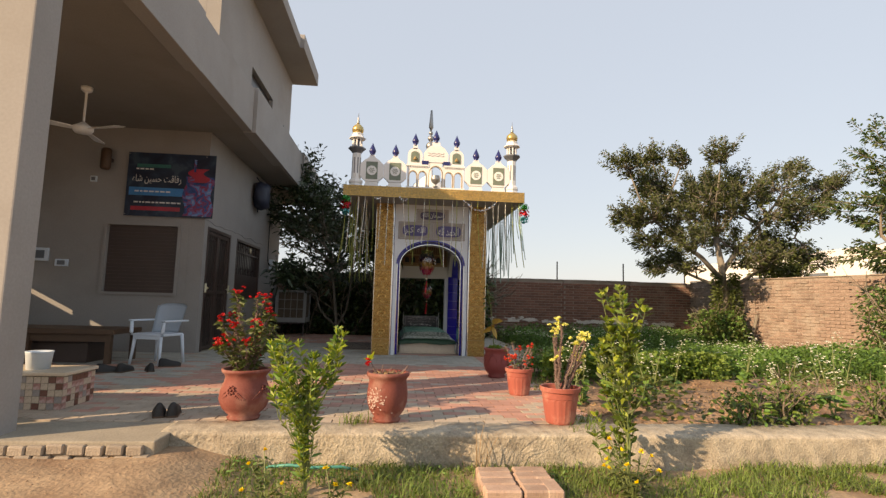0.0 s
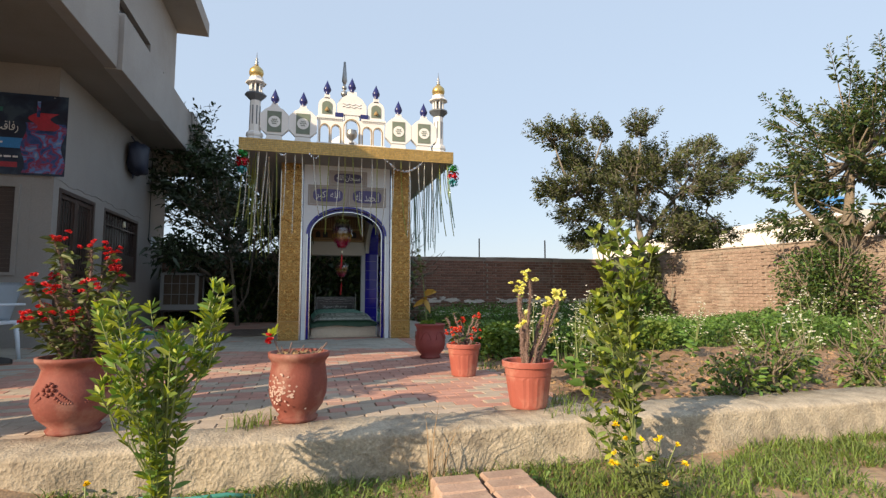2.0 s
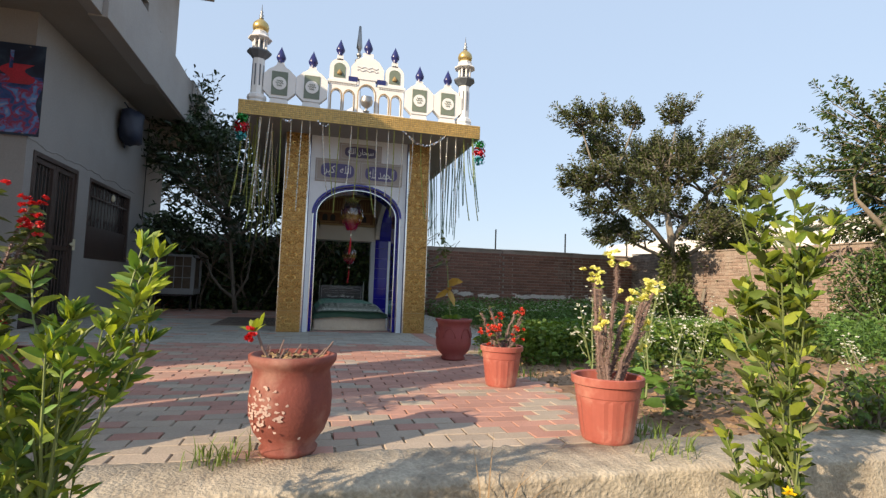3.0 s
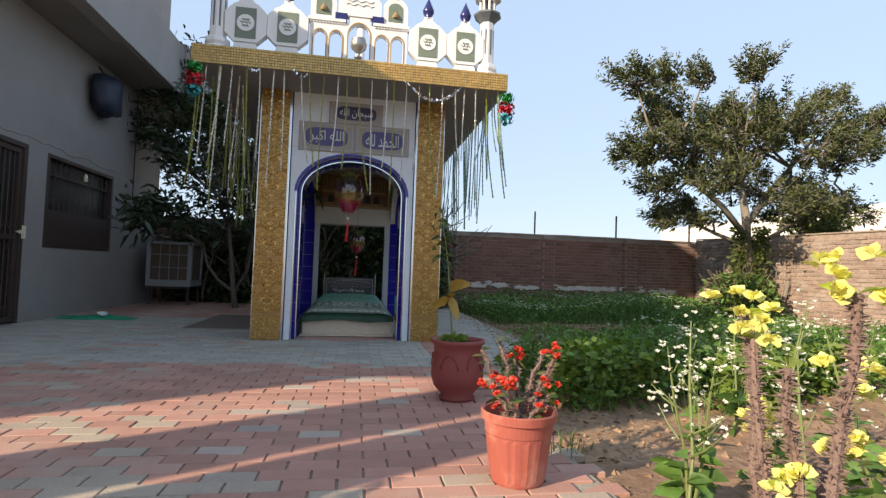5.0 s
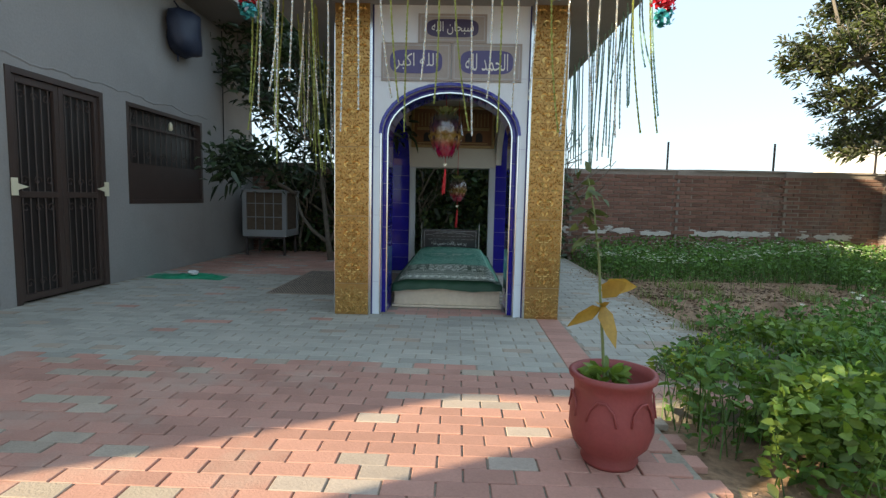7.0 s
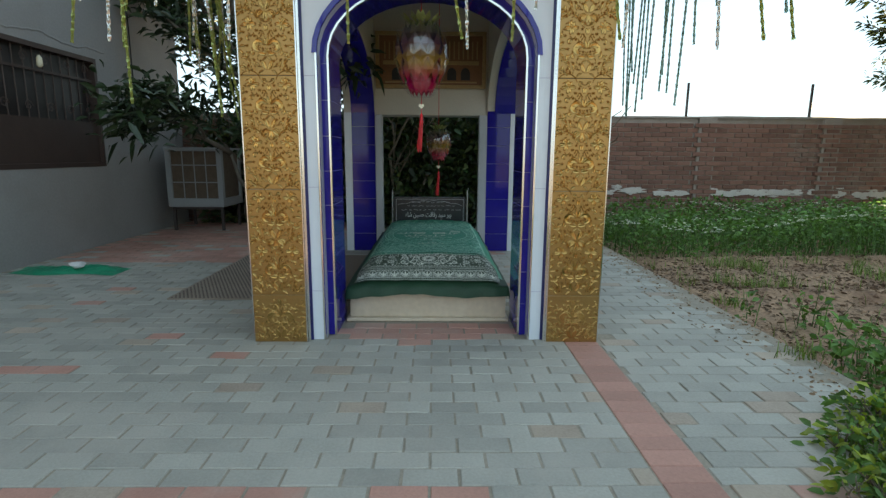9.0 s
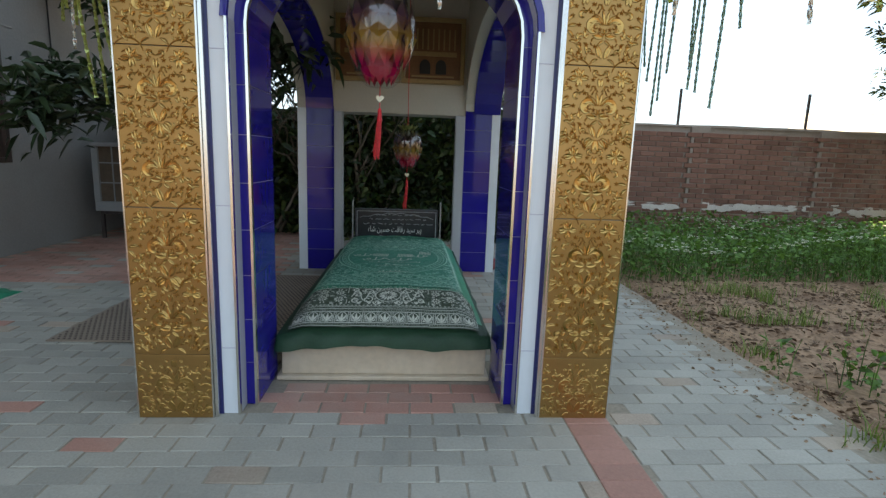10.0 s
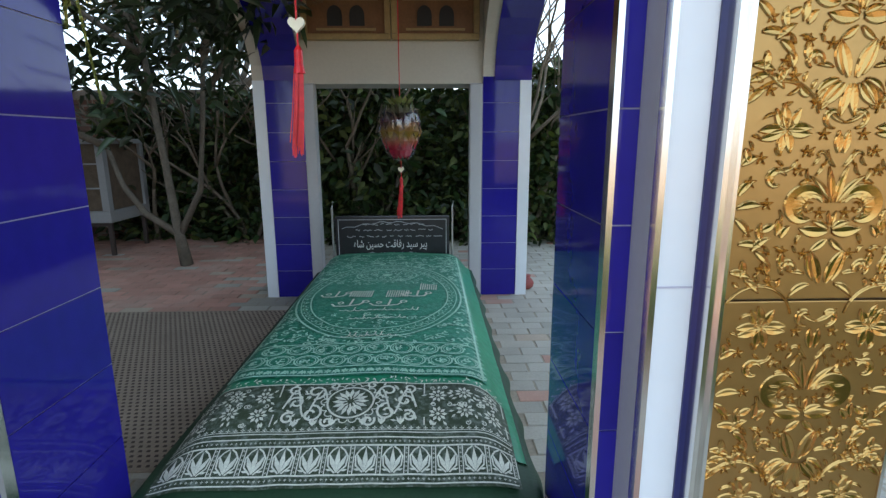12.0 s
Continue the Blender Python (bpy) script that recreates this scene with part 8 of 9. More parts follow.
def build_euphorbia(pot_ob, x, y, z, top, spread, n_stems, mat_petal, seed, thick=0.011, leafy=0, heads=1.0, fl=0.024, lean=0.0, low=0.55):
    """Crown-of-thorns: spiny grey stems with clustered round flowers."""
    rnd = random.Random(seed)
    t = thing("crown_of_thorns", "spiny-stemmed potted plant with clusters of " + ("yellow" if mat_petal is PETAL_YELLOW else "red") + " flowers", "potted plant", (x, y, z))
    bm = bmesh.new()
    fb, fw, fs, lb, lw, ls = [], [], [], [], [], []
    for k in range(n_stems):
        a = 2 * math.pi * k / n_stems + rnd.uniform(-0.3, 0.3)
        L = top * rnd.uniform(low, 1.0)
        r0 = rnd.uniform(0.01, 0.06)
        pts = []
        for i in range(7):
            u = i / 6
            q = r0 + spread * u ** 1.2 * rnd.uniform(0.9, 1.1)
            pts.append(Vector((q * math.cos(a) + lean * u + rnd.gauss(0, 0.006), q * math.sin(a) + rnd.gauss(0, 0.006), L * u)))
        tube(bm, pts, [thick * (1.1 - 0.25 * i / 6) for i in range(7)], 7)
        for i in range(int(L / 0.0009)):
            u = rnd.random() * 5.99
            p = pts[int(u)].lerp(pts[int(u) + 1], u % 1)
            th = rnd.uniform(0, 6.28)
            o = Vector((math.cos(th), math.sin(th), rnd.uniform(-0.2, 0.5))).normalized()
            s = o.orthogonal().normalized() * 0.0022
            e = p + o * (thick + rnd.uniform(0.006, 0.017))
            bm.faces.new([bm.verts.new(p + o * thick * 0.8 - s), bm.verts.new(p + o * thick * 0.8 + s), bm.verts.new(e)])
        tip = pts[-1]
        if rnd.random() < heads:
            for q in range(rnd.randint(5, 9)):
                c = tip + Vector((rnd.gauss(0, 0.024), rnd.gauss(0, 0.024), rnd.uniform(-0.01, 0.05)))
                b, w, s = flower_head(rnd, c, fl, 5, 2)
                fb += b
                fw += w
                fs += s
        if rnd.random() < heads * 0.3:
            c = pts[rnd.randint(2, 4)] + Vector((math.cos(a) * 0.05, math.sin(a) * 0.05, 0.01))
            for q in range(3):
                b, w, s = flower_head(rnd, c + Vector((rnd.gauss(0, 0.02), rnd.gauss(0, 0.02), rnd.gauss(0, 0.01))), fl * 0.95, 5, 2)
                fb += b
                fw += w
                fs += s
        for i in range(leafy):
            u = 1 - rnd.random() ** 1.6 * 0.95
            p = pts[0].lerp(pts[-1], u)
            th = rnd.uniform(0, 6.28)
            lb.append(p)
            lw.append((math.cos(th), math.sin(th), rnd.uniform(-0.2, 0.6)))
            ls.append(rnd.uniform(0.04, 0.085))
        for i in range(3):
            th = rnd.uniform(0, 6.28)
            lb.append(tip)
            lw.append((math.cos(th), math.sin(th), 0.5))
            ls.append(rnd.uniform(0.03, 0.055))
    part("stem_growth", bm, SPINE_STEM, t, "grey-brown spiny stems")
    if fb:
        leaf_mesh("blossom", fb, fw, fs, 0.95, mat_petal, t, droop=0.1, seed=seed)
    if lb:
        leaf_mesh("foliage", lb, lw, ls, 0.38, LEAF_OLIVE if leafy else LEAF_BRIGHT, t, seed=seed + 1)
    return t


build_euphorbia(pot_red_flower, -1.165, 4.34, 0.34, 0.66, 0.17, 22, PETAL_RED, 71, thick=0.0055, leafy=40, heads=0.7, fl=0.021, low=0.3)
build_euphorbia(pot_yellow, 1.39, 4.28, 0.24, 0.58, 0.10, 12, PETAL_YELLOW, 72, thick=0.0076, heads=0.95, fl=0.023, lean=0.06, low=0.45)
build_euphorbia(pot_orange, 1.36, 5.58, 0.225, 0.36, 0.10, 10, PETAL_CORAL, 73, thick=0.0068, leafy=3, heads=0.75, fl=0.021, low=0.25)


def build_small_pot_plants():
    rnd = random.Random(75)
    # nearly bare plant in the middle pot
    t = thing("sparse_potted_plant", "nearly bare potted plant with one red flower", "potted plant", (-0.035, 4.30, 0.335))
    bm = bmesh.new()
    tube(bm, [(-0.08, 0, 0), (-0.12, -0.02, 0.08), (-0.15, -0.02, 0.16)], [0.007, 0.006, 0.004], 6)
    for k in range(12):
        a = rnd.uniform(0, 6.28)
        tube(bm, [(0.08 * math.cos(a), 0.08 * math.sin(a), 0), (0.11 * math.cos(a), 0.11 * math.sin(a), 0.03), (0.13 * math.cos(a) + 0.03, 0.13 * math.sin(a), 0.05 + 0.05 * rnd.random())], [0.006, 0.005, 0.003], 5)
    part("stem_growth", bm, SPINE_STEM, t)
    leaf_mesh("foliage", [(-0.15, -0.02, 0.14)] * 5, [(0.3, 0, 1), (-0.7, 0, 0.4), (0.5, -0.3, 0.6), (-0.3, 0.5, 0.8), (0.1, -0.5, 0.9)], [0.11, 0.07, 0.07, 0.08, 0.09], 0.42, LEAF_BRIGHT, t)
    b, w = [], []
    for i in range(90):
        a, r = rnd.uniform(0, 6.28), rnd.uniform(0, 0.13)
        b.append((r * math.cos(a), r * math.sin(a), 0.01 + rnd.random() * 0.04))
        w.append((rnd.gauss(0, 1), rnd.gauss(0, 1), rnd.uniform(0, 0.8)))
    leaf_mesh("dry_leaves", b, w, 0.035, 0.5, LEAF_DRY, t, "dry brown leaves")
    fb, fw, fs = [], [], []
    for q in range(4):
        p, w2, s = flower_head(rnd, (-0.175 + rnd.gauss(0, 0.01), -0.03, 0.13 + rnd.gauss(0, 0.012)), 0.024, 5, 2)
        fb += p
        fw += w2
        fs += s
    leaf_mesh("flower", fb, fw, fs, 0.95, PETAL_RED, t, "red flower", droop=0.1)
    # rosette and yellowing sapling in the far pot
    t = thing("yellowing_sapling", "thin sapling with large yellowing leaves and a green rosette", "potted plant", (1.365, 6.86, 0.28))
    bm = bmesh.new()
    tube(bm, [(-0.03, 0, 0), (-0.05, 0, 0.22), (-0.07, 0, 0.42), (-0.08, 0, 0.55), (-0.11, 0.0, 0.75), (-0.14, 0, 0.88)], [0.006, 0.006, 0.005, 0.005, 0.004, 0.003], 6)
    part("stem", bm, STEM, t)
    b = [(-0.06, 0, 0.36), (-0.06, 0, 0.40), (-0.07, 0, 0.43), (-0.06, 0, 0.38), (-0.05, 0, 0.36), (-0.07, 0, 0.42)]
    w = [(-1, -0.2, -0.2), (0.5, -0.5, 0.9), (1, -0.1, 0.5), (0.3, -0.6, -0.9), (-0.3, -0.5, 0.4), (0.2, 0.7, 0.6)]
    leaf_mesh("yellow_leaves", b, w, [0.15, 0.16, 0.16, 0.15, 0.12, 0.10], 0.52, LEAF_YELLOW, t, "large yellowing leaves", droop=0.3)
    b, w = [], []
    for i in range(60):
        a = rnd.uniform(0, 6.28)
        b.append((0.03 * math.cos(a) - 0.03, 0.03 * math.sin(a), rnd.uniform(0, 0.10)))
        w.append((math.cos(a), math.sin(a), rnd.uniform(0.2, 1.3)))
    leaf_mesh("rosette", b, w, 0.095, 0.5, LEAF_EDGE, t, "green leaf rosette")
    b, w = [], []
    for i in range(26):
        b.append((rnd.gauss(-0.12, 0.035), rnd.gauss(0, 0.03), rnd.uniform(0.60, 0.92)))
        w.append((rnd.gauss(0, 1), rnd.gauss(0, 1), rnd.gauss(0, 0.5)))
    leaf_mesh("upper_leaves", b, w, 0.07, 0.5, LEAF_OLIVE, t)


build_small_pot_plants()


def build_kerb_shrub(label, x, y, z, lobes, size, mats, seed, aspect=0.3):
    """An upright garden shrub: twigs that end in tufts of narrow leaves, gathered in uneven lobes.
    A lobe is its offset, height, half width, half height and number of twigs."""
    rnd = random.Random(seed)
    t = thing("garden_shrub", label, "shrub", (x, y, z))
    bm = bmesh.new()
    b, w, s = [], [], []
    h = max(q[1] for q in lobes)
    spine = [Vector((0, 0, 0)), Vector((0.012, 0, h * 0.25)), Vector((-0.01, 0.01, h * 0.5)), Vector((-0.03, 0, h * 0.8))]
    tube(bm, spine, [0.012, 0.010, 0.008, 0.005], 6)
    for cx, cz, rx, rz, n in lobes:
        for k in range(n):
            a, f = rnd.uniform(0, 6.28), rnd.uniform(0.15, 1.0) ** 0.6
            e = rnd.uniform(-1, 1)
            g = math.sqrt(1 - e * e * 0.8)
            tip = Vector((cx + rx * f * g * math.cos(a), rx * f * g * math.sin(a), cz + rz * e))
            zb = max(0.03, tip.z - rnd.uniform(0.14, 0.32))
            root = Vector((tip.x * 0.35, tip.y * 0.3, zb))
            mid = root.lerp(tip, 0.5) + Vector((tip.x * 0.12, tip.y * 0.12, -0.015))
            low = Vector((0, 0, max(0.01, zb - 0.08)))
            pts = [low, root, mid, tip]
            tube(bm, pts, [0.004, 0.0035, 0.003, 0.002], 4)
            o = (tip - mid).normalized()
            for i in range(rnd.randint(9, 14)):
                u = rnd.random() ** 0.6 * 2.0
                p = (root.lerp(mid, u) if u < 1 else mid.lerp(tip, u - 1))
                th = rnd.uniform(0, 6.28)
                v = Vector((math.cos(th), math.sin(th), rnd.uniform(-0.15, 0.7)))
                b.append(p)
                w.append(v + o * 0.5)
                s.append(size * rnd.uniform(0.6, 1.2))
            for i in range(8):
                th = i * 2.4
                b.append(tip)
                w.append(o * rnd.uniform(0.6, 1.4) + Vector((math.cos(th), math.sin(th), 0.1)) * 0.7)
                s.append(size * rnd.uniform(0.5, 0.95))
    part("stem_growth", bm, STEM, t)
    k = len(mats)
    for i, m in enumerate(mats):
        leaf_mesh("foliage", b[i::k], w[i::k], s[i::k], aspect, m, t, seed=seed + i, droop=0.15)
    return t


build_kerb_shrub("bright green upright shrub growing at the kerb", -0.52, 3.42, -0.25,
                 ((0.01, 0.30, 0.07, 0.10, 7), (-0.01, 0.46, 0.11, 0.11, 12), (-0.09, 0.66, 0.19, 0.12, 21), (0.15, 0.88, 0.08, 0.13, 13), (-0.16, 0.90, 0.11, 0.09, 12), (-0.04, 0.76, 0.13, 0.09, 12)), 0.072, (LEAF_BRIGHT, LEAF_BRIGHT, LEAF_EDGE, LEAF_FIELD), 81)
build_kerb_shrub("tall rangy green shrub growing at the kerb", 1.62, 3.52, -0.25,
                 ((-0.11, 0.38, 0.17, 0.10, 10), (-0.04, 0.66, 0.17, 0.12, 8), (-0.10, 0.93, 0.16, 0.15, 14), (-0.03, 1.18, 0.18, 0.16, 21), (0.10, 0.72, 0.10, 0.30, 5)), 0.078, (LEAF_BRIGHT, LEAF_EDGE, LEAF_OLIVE), 82, 0.42)


def build_marigolds(x, y, z, n, seed, h=0.3):
    rnd = random.Random(seed)
    t = thing("yellow_daisy_plant", "small plant with bright yellow daisies in the grass", "flowers", (x, y, z))
    bm = bmesh.new()
    fb, fw, fs, lb, lw = [], [], [], [], []
    for k in range(n):
        a, r = rnd.uniform(0, 6.28), rnd.uniform(0.05, 0.19)
        L = h * rnd.uniform(0.45, 1.1)
        tip = Vector((r * math.cos(a), r * math.sin(a), L))
        tube(bm, [(0, 0, 0), tip * 0.5 + Vector((0, 0, 0.03)), tip], [0.004, 0.003, 0.0025], 4)
        b, w, s = flower_head(rnd, tip, 0.024, 9, 2)
        fb += b
        fw += w
        fs += s
        for i in range(14):
            lb.append(tip * rnd.uniform(0.05, 0.8))
            lw.append((rnd.gauss(0, 1), rnd.gauss(0, 1), rnd.uniform(-0.1, 0.8)))
    part("stem_growth", bm, STEM, t)
    leaf_mesh("blossom", fb, fw, fs, 0.5, PETAL_GOLD, t, "golden yellow daisies", droop=0.05, seed=seed)
    leaf_mesh("foliage", lb, lw, 0.06, 0.3, LEAF_OLIVE, t, seed=seed)


build_marigolds(1.52, 3.22, -0.25, 13, 91, 0.34)
build_marigolds(-0.72, 3.25, -0.25, 4, 92, 0.26)
build_marigolds(-0.32, 3.15, -0.25, 3, 93, 0.20)


def build_radish(x, y, z, h, seed, stalks=3):
    """A bolted radish: pale branching stalks with white flowers over broad leaves."""
    rnd = random.Random(seed)
    t = thing("flowering_weed", "tall pale-stalked weed with small white flowers", "weed", (x, y, z))
    bm = bmesh.new()
    fb, fw, fs, lb, lw, ls = [], [], [], [], [], []
    for k in range(stalks):
        a = rnd.uniform(0, 6.28)
        tip = Vector((0.22 * math.cos(a) * h, 0.22 * math.sin(a) * h, h * rnd.uniform(0.75, 1)))
        main = [Vector((0.02 * k, 0, 0)), tip * 0.35 + Vector((0.02, 0, 0)), tip * 0.7, tip]
        tube(bm, main, [0.008, 0.006, 0.0045, 0.002], 6)
        for j in range(6):
            u = 0.35 + 0.1 * j
            p = tip * u
            th = rnd.uniform(0, 6.28)
            e = p + Vector((math.cos(th) * 0.2, math.sin(th) * 0.2, 0.16)) * h * (1.1 - u) * 1.2
            tube(bm, [p, (p + e) / 2 + Vector((0, 0, -0.01)), e], [0.0035, 0.003, 0.0018], 4)
            for c in (e, (p + e * 3) / 4):
                for q in range(rnd.randint(1, 2)):
                    cc = c + Vector((rnd.gauss(0, 0.022), rnd.gauss(0, 0.022), rnd.gauss(0, 0.02)))
                    b, w, s = flower_head(rnd, cc, 0.016, 4, 1)
                    fb += b
                    fw += w
                    fs += s
        for q in range(5):
            cc = tip + Vector((rnd.gauss(0, 0.025), rnd.gauss(0, 0.025), rnd.gauss(0, 0.03)))
            b, w, s = flower_head(rnd, cc, 0.016, 4, 1)
            fb += b
            fw += w
            fs += s
        for j in range(10):
            th = rnd.uniform(0, 6.28)
            lb.append(tip * rnd.uniform(0.0, 0.35))
            lw.append((math.cos(th), math.sin(th), rnd.uniform(0.1, 0.6)))
            ls.append(rnd.uniform(0.08, 0.15))
    part("stalk_growth", bm, STEM, t, "pale green branching stalks")
    leaf_mesh("blossom", fb, fw, fs, 0.8, PETAL_WHITE, t, "small white flowers", droop=0.05, seed=seed)
    leaf_mesh("foliage", lb, lw, ls, 0.6, LEAF_FIELD, t, seed=seed)


for _i, (_x, _y, _h) in enumerate(((1.80, 5.15, 0.82), (1.95, 5.35, 0.78), (2.15, 5.05, 0.7), (2.35, 5.45, 0.85), (2.05, 4.75, 0.55), (2.6, 5.2, 0.75), (3.6, 4.5, 0.6), (4.1, 4.6, 0.7), (4.4, 4.9, 0.8), (3.9, 5.0, 0.5), (4.8, 5.3, 0.8), (5.2, 5.0, 0.75), (6.9, 7.4, 0.8), (7.4, 7.2, 0.9), (2.55, 6.1, 0.6), (2.9, 6.3, 0.75), (3.3, 6.0, 0.7), (3.1, 7.0, 0.6), (3.9, 7.4, 0.7), (4.6, 6.6, 0.8))):
    build_radish(_x, _y, height(_x, _y), _h, 100 + _i, 1 + _i % 2)


def scatter(n, x0, x1, y0, y1, seed, keep):
    r = np.random.RandomState(seed)
    p = np.stack([r.uniform(x0, x1, n), r.uniform(y0, y1, n)], 1)
    return np.array([(x, y, height(x, y)) for x, y in p if keep(x, y)])


def density(x, y, s=0.9, o=0.0):
    return noise.noise((x * s + o, y * s, 7.7)) + 0.5 * noise.noise((x * s * 2.7, y * s * 2.7 + o, 2.2))


def build_greens():
    # the bed of dense greens in front of the brick wall
    def inside(x, y):
        if x < 2.95 and y > 9.9:
            return False
        lo = 6.7 if x > 1.95 else 7.0
        if x < 2.8 and y > 7.5:
            return x > 2.85 - 0.0
        edge = lo + 0.35 * noise.noise((x * 1.3, 0.2, 0)) + (0.6 if 4.6 < x < 6 else 0)
        bare = 9.25 + 0.3 * noise.noise((x * 1.5, 1, 1)) < y < 12.62 + 0.12 * noise.noise((x * 2, 3, 1)) and x < 6.3 + 0.5 * noise.noise((y, 0, 2)) and density(x, y, 1.1) < 0.55
        bare = bare or x > 7.9 and y < 12.2 and density(x, y, 1.0, 4) < 0.3
        return edge < y < 15.1 and x < 9.2 - 0.0 and not bare and x > 1.78

    r = np.random.RandomState(4)
    p = scatter(80000, 1.8, 9.2, 6.2, 15.1, 11, lambda x, y: inside(x, y) and r.rand() < (1.0 if y < 10 else 0.7))
    n = len(p)
    hh = np.array([0.36 + (0.16 if y > 12.6 else 0) + 0.22 * density(x, y, 0.7, 3) for x, y, z in p]).clip(0.10, 0.7)
    b = p + np.stack([np.zeros(n), np.zeros(n), hh * r.rand(n) ** 0.9], 1)
    w = np.stack([r.normal(size=n), r.normal(size=n), r.uniform(0.2, 1.4, n)], 1)
    o = leaf_mesh("field_greens", b, w, r.uniform(0.035, 0.095, n), 0.5, LEAF_FIELD, seed=12)
    tagged(o, "dense low green crop in the planting bed", "greens", kind="stuff")
    p = scatter(15000, 1.8, 9.2, 6.2, 15.1, 13, inside)
    hh = np.array([0.46 + 0.25 * density(x, y, 0.7, 3) for x, y, z in p]).clip(0.15, 0.75)
    o = blades("tall_grass", p, hh * 0.9, 0.6, 0.007, LEAF_CROP, 14)
    tagged(o, "tall green grass among the crop", "grass", kind="stuff")
    # bright leafy edge of the bed
    q = scatter(34000, 1.85, 5.0, 6.2, 8.6, 15, lambda x, y: inside(x, y) and density(x, y, 1.2, 6) + 1.1 * max(0, 7.3 - y) > 0.05)
    n = len(q)
    b = q + np.stack([np.zeros(n), np.zeros(n), 0.36 * r.rand(n) ** 0.8], 1)
    w = np.stack([r.normal(size=n), r.normal(size=n), r.uniform(0.2, 1.2, n)], 1)
    o = leaf_mesh("leafy_edge", b, w, r.uniform(0.035, 0.085, n), 0.65, LEAF_EDGE, seed=16)
    tagged(o, "bright low leafy weeds at the bed's edge", "weeds", kind="stuff")
    # white flower specks over the crop
    f = scatter(3200, 3.0, 9.0, 8.5, 15.0, 17, lambda x, y: inside(x, y) and density(x, y, 0.6, 9) > (0.05 if y < 13 or x < 4.6 else -0.3) and (y > 12.5 or r.rand() < 0.28))
    fb, fw = [], []
    for x, y, z in f:
        zz = z + 0.42 + 0.25 * density(x, y, 0.7, 3)
        for k in range(5):
            a = k * 1.2566
            fb.append((x, y, zz))
            fw.append((math.cos(a), math.sin(a), 0.4))
    o = leaf_mesh("white_blossom", fb, fw, 0.022, 0.7, PETAL_WHITE, droop=0.05, seed=18)
    tagged(o, "scattered small white blossoms over the crop", "flowers", kind="stuff")
    # weeds in the soil behind the kerb
    k = scatter(7000, 1.75, 9.8, 4.2, 7.2, 19, lambda x, y: density(x, y, 1.1, 5) > 0.38 and not inside(x, y))
    n = len(k)
    hw = np.array([0.10 + 0.30 * max(0, density(x, y, 1.1, 5)) for x, y, z in k])
    b = k + np.stack([np.zeros(n), np.zeros(n), hw * r.rand(n)], 1)
    w = np.stack([r.normal(size=n), r.normal(size=n), r.uniform(0, 1, n)], 1)
    o = leaf_mesh("bed_weeds", b, w, r.uniform(0.04, 0.09, n), 0.55, LEAF_OLIVE, seed=20)
    tagged(o, "clumps of leafy weeds in the dry bed", "weeds", kind="stuff")
    # dry leaves and stalks on the soil
    k = scatter(2600, 1.75, 6.0, 4.2, 6.6, 21, lambda x, y: density(x, y, 1.3, 2) > -0.1)
    k[:, 2] += 0.006
    w = np.stack([r.normal(size=len(k)), r.normal(size=len(k)), r.uniform(-0.05, 0.2, len(k))], 1)
    o = leaf_mesh("leaf_litter", k, w, r.uniform(0.02, 0.05, len(k)), 0.5, LEAF_DRY, droop=0.05, seed=22)
    tagged(o, "dry leaves and bits on the soil", "leaf litter", kind="stuff")
    # clods and pebbles on the bare ground
    v, f = [], []
    rr = random.Random(31)
    spots = [(rr.uniform(-3.6, -0.8), rr.uniform(2.4, 3.62)) for _ in range(700)] + [(rr.uniform(1.8, 8.0), rr.uniform(4.2, 6.9)) for _ in range(1800)] + [(rr.uniform(2.8, 6.5), rr.uniform(8.8, 12.6)) for _ in range(1200)] + [(rr.uniform(-0.8, 4), rr.uniform(2.4, 3.9)) for _ in range(150)]
    for x, y in spots:
        s = rr.choice((0.006, 0.009, 0.012, 0.02, 0.03) if y > 4 else (0.004, 0.006, 0.009)) * rr.uniform(0.7, 1.2)
        z = height(x, y)
        k = len(v)
        for p in ((1, 0, 0), (0, 1, 0), (-1, 0, 0), (0, -1, 0), (0.1, 0.1, 0.7), (0, 0, -0.6)):
            v.append((x + s * (p[0] + rr.uniform(-0.3, 0.3)), y + s * (p[1] + rr.uniform(-0.3, 0.3)), z + s * (p[2] + rr.uniform(-0.2, 0.2))))
        for a, b_ in ((0, 1), (1, 2), (2, 3), (3, 0)):
            f.append((k + a, k + b_, k + 4))
            f.append((k + b_, k + a, k + 5))
    o = raw("clods", v, f, TILLED)
    tagged(o, "loose clods and pebbles on the bare soil", "rubble", kind="stuff")
    # lawn
    def lawn(x, y):
        if 0.55 < x < 1.09 and 3.18 < y < 3.66:
            return False
        return density(x, y, 0.8, 1) > -0.38 + (0.85 if x < -1.1 else 0.12 if x > 2.2 else 0) + (0.35 if y < 2.4 else 0) and y < 3.95
    g = scatter(62000, -2.6, 6.5, 0.9, 3.95, 23, lawn)
    o = blades("lawn_grass", g, 0.045, 1.3, 0.0065, GRASS, 24)
    tagged(o, "patchy green grass of the lawn", "grass", kind="stuff")
    g2 = scatter(8500, -1.6, 6.5, 3.2, 3.93, 25, lambda x, y: lawn(x, y) and density(x, y, 1.6, 8) > 0.05)
    o = blades("long_grass", g2, 0.085, 1.1, 0.0065, GRASS, 26)
    tagged(o, "longer grass tufts along the kerb", "grass", kind="stuff")
    g3 = scatter(16000, -2.6, 6.5, 0.9, 3.95, 29, lambda x, y: lawn(x, y) and density(x, y, 1.4, 3) > -0.1)
    o = blades("dead_grass", g3, 0.03, 2.2, 0.005, LEAF_DRY, 30)
